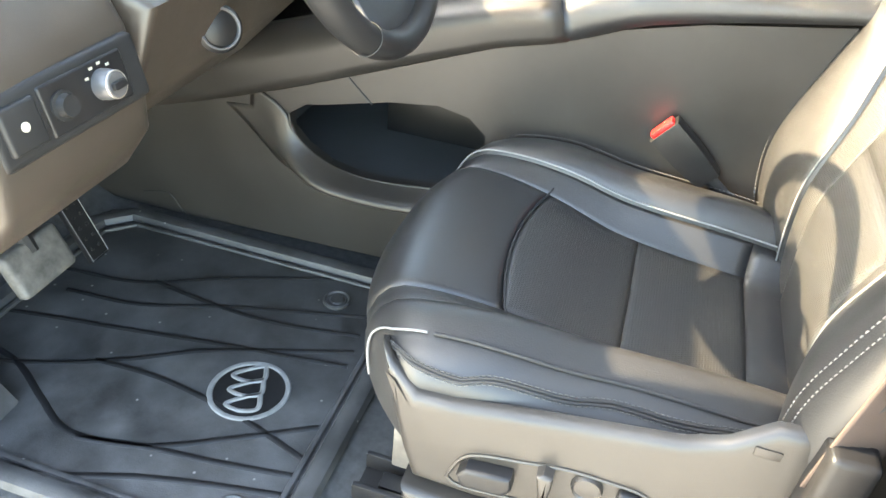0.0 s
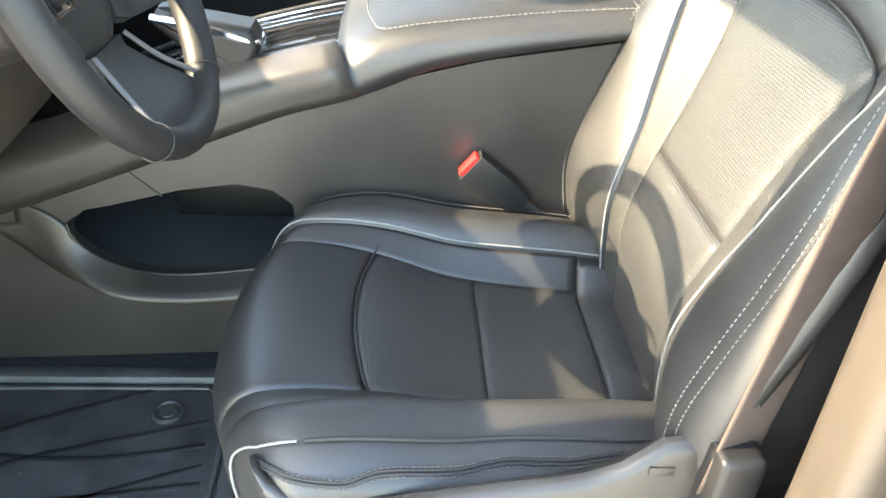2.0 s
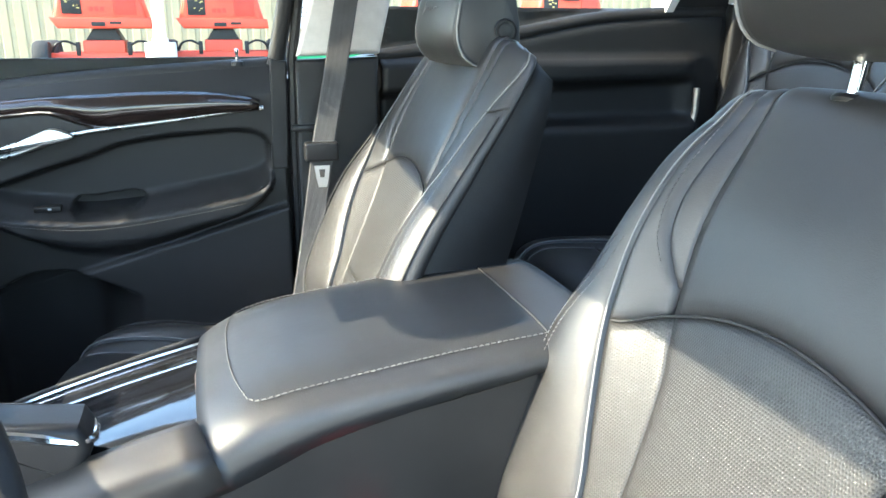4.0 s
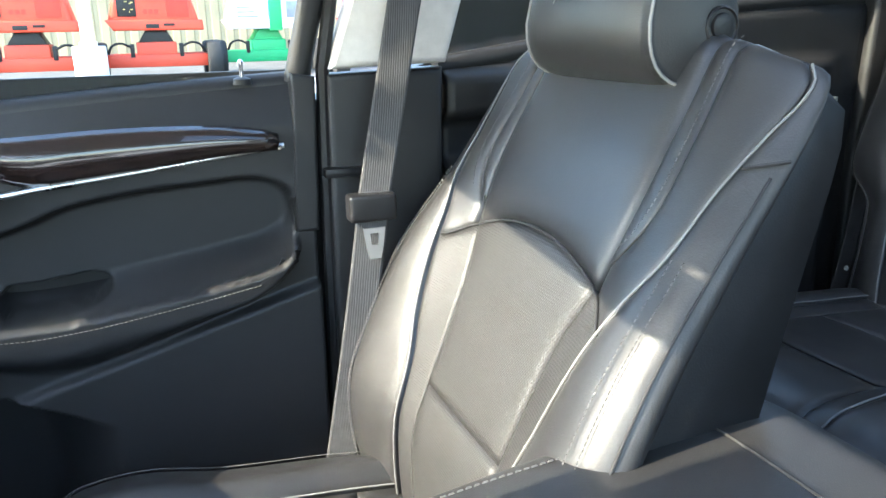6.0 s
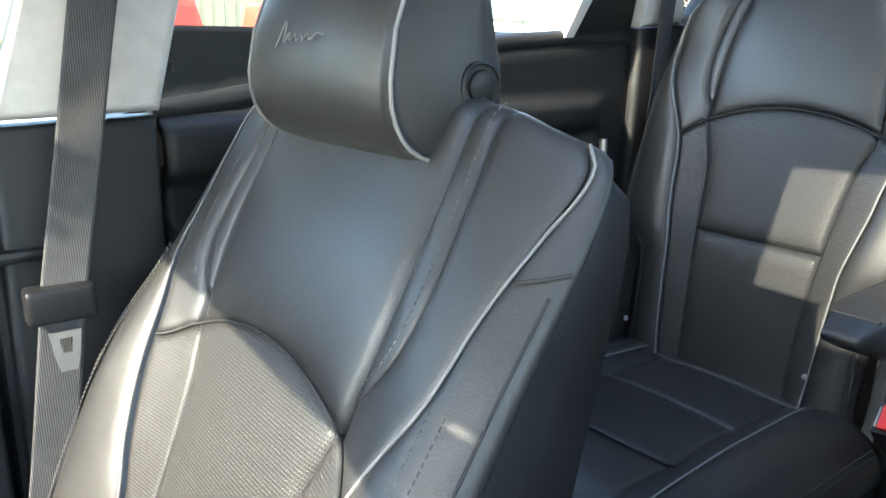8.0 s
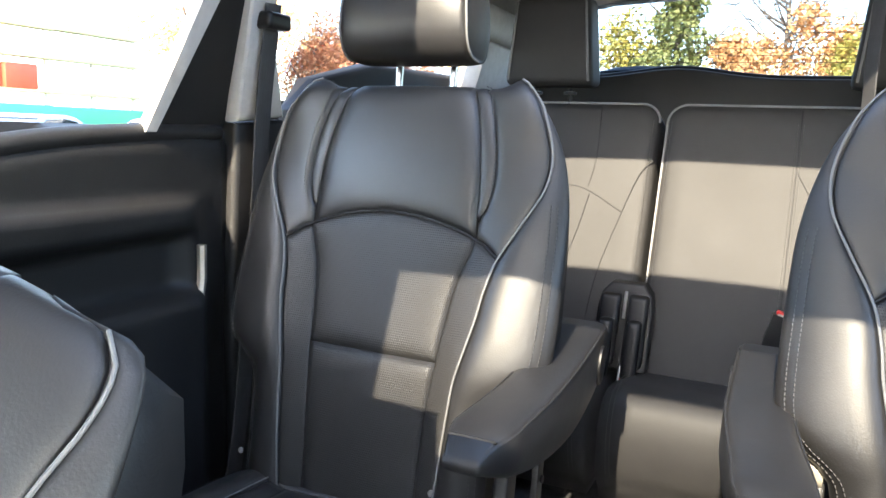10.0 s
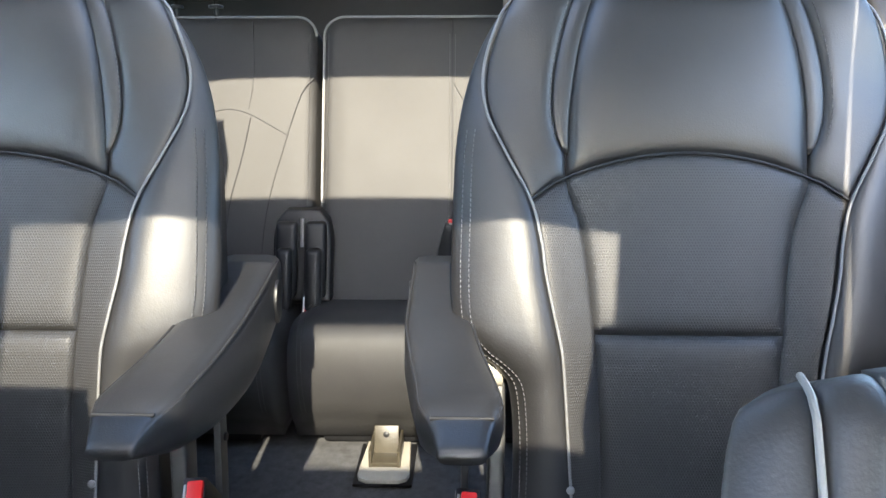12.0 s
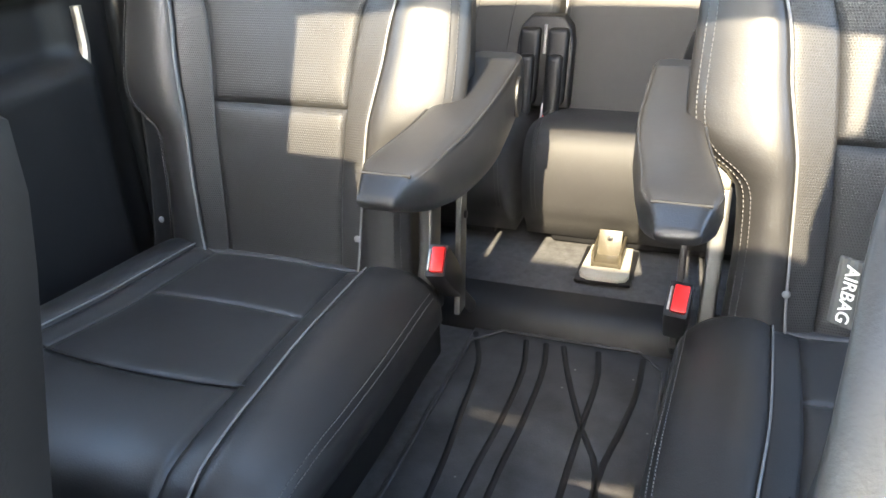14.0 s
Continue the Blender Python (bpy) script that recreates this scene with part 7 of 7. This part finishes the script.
def lift(x, y, paint, label, green=False):
    """Boom lift: turntable with cabinets and control box over a chassis with four tyres."""
    t = thing("boom_lift", (x, y, G), label, "lift", "boom lifts")
    t.scale = (1.3, 1.0, 1.08)
    shell_paint = WHITE if green else paint
    bm = bmesh.new()
    vs = box(bm, (-1.02, -0.9, 1.50), (1.02, 0.9, 2.55), 0.16, 3)
    for v in vs:
        if v.co.z > 2.0:
            v.co.x *= 0.84
    part("cabinet", bm, shell_paint, t)
    bm = bmesh.new()
    prism(bm, [(-1.10, 1.66), (-0.92, 1.36), (1.12, 1.36), (1.10, 1.64), (0.9, 1.66)], "y", -0.98, 0.9, 0.05, 3)
    part("skirt", bm, shell_paint, t)
    if green:
        block("mast", (0.02, -1.02, 1.30), (0.36, -0.6, 5.0), LIFT_GREEN, t, "green mast", 0.03)
        for k in range(3):
            block("louvre_slot", (-0.8, -0.925, 1.72 + 0.14 * k), (-0.25 - 0.08 * k, -0.89, 1.76 + 0.14 * k), CAR_BLUE, t, "", 0.0)
        block("stripe", (0.5, -0.925, 1.7), (0.98, -0.89, 2.2), CAR_BLUE, t, "blue-grey panel", 0.03)
    else:
        block("louvre", (0.30, -0.925, 1.72), (0.80, -0.89, 2.35), LOUVRE_RED, t, "darker red louvre", 0.03)
        eng = block("engine_window", (-0.80, -0.94, 1.74), (-0.38, -0.86, 2.42), BLACK, t, "black framed engine opening", 0.02)
        rng = random.Random(int(x * 10) + 90)
        for k in range(9):
            ex, ez = rng.uniform(-0.74, -0.46), rng.uniform(1.80, 2.30)
            block("engine_fitting", (ex, -0.952, ez), (ex + rng.uniform(0.02, 0.07), -0.94, ez + rng.uniform(0.02, 0.05)), FITTING, eng, "", 0.0)
        block("control_box", (-0.26, -1.05, 2.22), (0.22, -0.85, 2.80), BLACK, t, "black control box", 0.05)
        block("notice", (-0.12, -1.065, 2.42), (0.10, -1.045, 2.70), WHITE, t, "white notice", 0.0)
        for k in range(3):
            block("lettering_bar", (-0.22 + 0.12 * k, -0.915, 1.82), (-0.13 + 0.12 * k, -0.89, 1.94), LOUVRE_RED, t, "", 0.0)
        block("grab_slot", (-0.2, -0.995, 1.42), (0.1, -0.97, 1.54), BLACK, t, "", 0.02)
        block("grab_slot", (0.2, -0.995, 1.48), (0.45, -0.97, 1.55), BLACK, t, "", 0.02)
    # neck between the turning deck and the axle frame
    prism_part("turntable", [(-0.42, 1.0), (0.42, 1.0), (0.26, 1.36), (-0.22, 1.36)], "y", -0.62, 0.62, LIFT_GREEN if green else BLACK, t, "", 0.03)
    bm = bmesh.new()
    box(bm, (-0.46, -0.75, 0.48), (0.46, 0.6, 1.04), 0.05)
    box(bm, (-1.25, -0.8, 0.34), (1.25, -0.55, 0.70), 0.05)
    box(bm, (-1.25, 0.55, 0.34), (1.25, 0.8, 0.70), 0.05)
    part("chassis", bm, LIFT_GREEN if green else paint, t)
    for sx in (-1, 1):
        block("cylinder", (sx * 0.56 - 0.05, -0.82, 0.62), (sx * 0.56 + 0.05, -0.68, 1.0), BLACK, t, "", 0.02)
        for sy in (-0.85, 0.95):
            w = new("wheel")
            w.parent = t
            w.location = (sx * 1.32, sy, 0.52)
            bm = bmesh.new()
            lathe(bm, [(0.28, -0.17), (0.47, -0.17), (0.52, -0.1), (0.52, 0.1), (0.47, 0.17), (0.28, 0.17)], pose(0, 0, 0, 0, 90, 0), 22)
            part("tyre", bm, TYRE, w)
            lathe_part("rim", [(0.27, -0.1), (0.27, 0.1), (0.1, 0.13)], pose(0, 0, 0, 0, 90, 0), LOUVRE_RED, w, "", 16)
        bm = bmesh.new()
        tube(bm, path_of([(sx * 0.6, -0.85, 0.92), (sx * 0.8, -0.9, 1.02), (sx * 1.0, -0.9, 0.95), (sx * 1.1, -0.88, 0.72)], 10), 0.035, 6)
        part("hose", bm, BLACK, t)
    return t


lift(-2.8, 25.8, LIFT_RED, "orange-red boom lift parked before the warehouse")
lift(0.75, 26.6, LIFT_RED, "orange-red boom lift parked before the warehouse")
lift(4.5, 28.3, LIFT_GREEN, "green and white boom lift parked before the warehouse", True)
lift(8.0, 25.3, LIFT_RED, "orange-red boom lift parked before the warehouse")
lift(12.6, 25.5, LIFT_RED, "orange-red rough terrain lift seen behind the pillar")
pole = thing("lamp_post", (-1.02, 22.3, G), "white lamp post on a concrete footing", "lamp post")
lathe_part("footing", [(0.42, 0), (0.42, 1.05), (0.40, 1.10), (0.05, 1.1)], Matrix(), CONCRETE, pole)
lathe_part("flange", [(0.22, 1.1), (0.22, 1.2), (0.18, 1.22), (0.1, 1.22)], Matrix(), WHITE, pole)
lathe_part("post", [(0.165, 1.1), (0.13, 7.0), (0.05, 7.0)], Matrix(), WHITE, pole)


def parked_car(x, y, turn, paint, label):
    t = thing("parked_car", (x, y, G), label, "car", "parked cars")
    t.rotation_euler = (0, 0, radians(turn))
    bm = bmesh.new()
    prism(bm, [(p.x, p.y) for p in path_of([(-2.2, 0.35), (-2.25, 0.75), (-1.9, 0.95), (-1.2, 1.05), (1.4, 1.08), (2.1, 0.95), (2.25, 0.6), (2.2, 0.35)], 30)], "y", -0.88, 0.88, 0.12, 3)
    part("body", bm, paint, t)
    bm = bmesh.new()
    prism(bm, [(p.x, p.y) for p in path_of([(-1.3, 1.03), (-0.55, 1.48), (0.2, 1.56), (0.9, 1.48), (1.7, 1.04)], 20)], "y", -0.74, 0.74, 0.1, 3)
    part("cabin", bm, paint, t)
    for s in (-1, 1):
        prism_part("window", [(-0.95, 1.1), (-0.45, 1.42), (0.25, 1.47), (0.8, 1.40), (1.25, 1.1)], "y", min(0.73 * s, 0.75 * s), max(0.73 * s, 0.75 * s), DARK_GLASS, t, "", 0.0)
    bm = bmesh.new()
    prism(bm, [(-1.24, 1.08), (-0.60, 1.47), (-0.58, 1.45), (-1.2, 1.06)], "y", -0.66, 0.66)
    part("windscreen", bm, DARK_GLASS, t)
    for sx in (-1.4, 1.4):
        for sy in (-0.8, 0.8):
            w = new("wheel")
            w.parent = t
            w.location = (sx, sy, 0.34)
            lathe_part("tyre", [(0.2, -0.1), (0.33, -0.1), (0.34, 0), (0.33, 0.1), (0.2, 0.1)], pose(0, 0, 0, 90, 0, 0), TYRE, w, "", 20)
            lathe_part("rim", [(0.2, -0.08), (0.2, 0.08), (0.05, 0.09)], pose(0, 0, 0, 90, 0, 0), SATIN, w, "", 16)
    return t


parked_car(12.6, 16.5, 20, CAR_BLUE, "blue-grey parked saloon in the lot")
parked_car(15.4, 15.0, 20, CAR_WHITE, "white parked car in the lot")
rack = thing("storage_rack", (27, 33, G), "pale metal rack with pallets behind a green skip", "rack")
for i in range(4):
    block("upright", (-4 + 2.6 * i, -0.1, 0), (-3.8 + 2.6 * i, 0.1, 6.0), WHITE, rack, "", 0.01)
for z in (2.6, 4.2, 5.6):
    block("shelf", (-4, -0.4, z), (4, 0.4, z + 0.15), SIDING, rack, "", 0.01)
block("pallet_load", (-0.6, -0.35, 2.75), (2.2, 0.35, 4.0), CONCRETE, rack, "", 0.05)
block("crate", (-3.6, -0.35, 2.75), (-2.0, 0.35, 3.9), LIFT_RED, rack, "", 0.05)
block("green_skip", (21, 30, G), (32, 31.5, G + 2.0), LIFT_GREEN, tagged(new("skip"), "green steel skip in the lot", "skip"), "", 0.1)


def crown(bm, rng, c, rx, rz, count, size, cone=False):
    for _ in range(count):
        while True:
            p = Vector((rng.uniform(-1, 1), rng.uniform(-1, 1), rng.uniform(-1, 1)))
            if p.length < 1:
                break
        if cone:
            h = rng.random() ** 0.8
            a = rng.uniform(0, 2 * math.pi)
            rr = (1 - h) * rx * rng.uniform(0.35, 1.05) * (0.75 + 0.25 * math.sin(h * 40 + a))
            q = Vector((rr * math.cos(a), rr * math.sin(a), -rz + 2 * rz * h))
        else:
            p = p * (0.55 + 0.45 * rng.random())
            q = Vector((p.x * rx, p.y * rx, p.z * rz))
        q += Vector(c)
        n1 = Vector((rng.gauss(0, 1), rng.gauss(0, 1), rng.gauss(0, 1))).normalized() * size * rng.uniform(0.6, 1.3)
        n2 = n1.cross(Vector((rng.gauss(0, 1), rng.gauss(0, 1), rng.gauss(0, 1)))).normalized() * size * rng.uniform(0.4, 0.9)
        vs = [bm.verts.new(q + d) for d in (n1, n2, -n1, -n2)]
        bm.faces.new(vs)


def tree(x, y, h, spread, leaf, label, seed, cone=False, bare=False, count=900):
    rng = random.Random(seed)
    t = thing("tree", (x, y, G), label, "tree", "trees behind the lot")
    bm = bmesh.new()
    tube(bm, path_of([(0, 0, 0), (0.1, 0.05, h * 0.35), (0, 0, h * (0.9 if cone or bare else 0.6))], 8), lambda k: 0.02 * h * (1 - 0.85 * k), 8)
    for k in range(26 if bare else 7):
        a = rng.uniform(0, 6.28)
        z = h * rng.uniform(0.25, 0.8)
        l = spread * rng.uniform(0.4, 0.9)
        e = Vector((math.cos(a) * l, math.sin(a) * l, z + l * 0.8))
        tube(bm, path_of([(0, 0, z), (e.x * 0.5, e.y * 0.5, z + l * 0.3), tuple(e)], 4), lambda k: 0.006 * h * (1 - 0.85 * k) + 0.01, 5)
        if bare:
            for _ in range(5):
                d = Vector((rng.uniform(-1, 1), rng.uniform(-1, 1), rng.uniform(0.2, 1))) * l * 0.5
                tube(bm, [e * 1.0, e + d * 0.5, e + d], lambda k: 0.03 * (1 - 0.8 * k), 4)
    part("trunk", bm, BARK, t)
    if not bare:
        bm = bmesh.new()
        if cone:
            crown(bm, rng, (0, 0, h * 0.56), spread, h * 0.46, count * 3, 0.17, True)
        else:
            for _ in range(7):
                c = (rng.uniform(-0.5, 0.5) * spread, rng.uniform(-0.5, 0.5) * spread, h * rng.uniform(0.45, 0.8))
                crown(bm, rng, c, spread * rng.uniform(0.4, 0.65), h * rng.uniform(0.14, 0.22), count // 2, 0.15)
        part("crown", bm, leaf, t, flat=True)
    return t


tree(45, 7.0, 15, 3.6, LEAF_GREEN, "tall green pine behind the lot", 1, True, False, 2600)
tree(47, 10.0, 9.5, 2.6, LEAF_YELLOW, "yellow-green tree beside the pine", 2, count=900)
tree(46, 13.4, 10, 2.6, LEAF_RED, "red autumn tree behind the lot", 3)
tree(45, 3.4, 8.2, 2.4, LEAF_ORANGE, "orange autumn tree behind the lot", 4)
tree(48, 1.6, 13, 4.0, BARK, "bare pale tree behind the lot", 5, False, True)
tree(46, 0.0, 10, 3.0, LEAF_ORANGE, "orange autumn tree behind the lot", 6)
tree(45, -2.6, 9, 3.0, LEAF_YELLOW, "yellow autumn tree behind the lot", 7)
tree(45, -6.5, 8, 3.0, LEAF_ORANGE, "orange autumn tree behind the lot", 8)
tree(40, -16.5, 9, 3.2, LEAF_YELLOW, "yellow autumn tree behind the lot", 9)
tree(46, -11.5, 8, 3.0, LEAF_RED, "red autumn tree behind the lot", 10)
for k, (x, y, h) in enumerate(((44, 35, 13), (49, 34, 11), (40, 38, 11), (54, 36, 12), (50, 28, 10), (52, 22, 11), (50, 17, 9.5))):
    tree(x, y, h, 4.0, LEAF_RED if k % 3 == 1 else LEAF_ORANGE, "orange autumn tree at the lot's edge", 20 + k, count=1000)
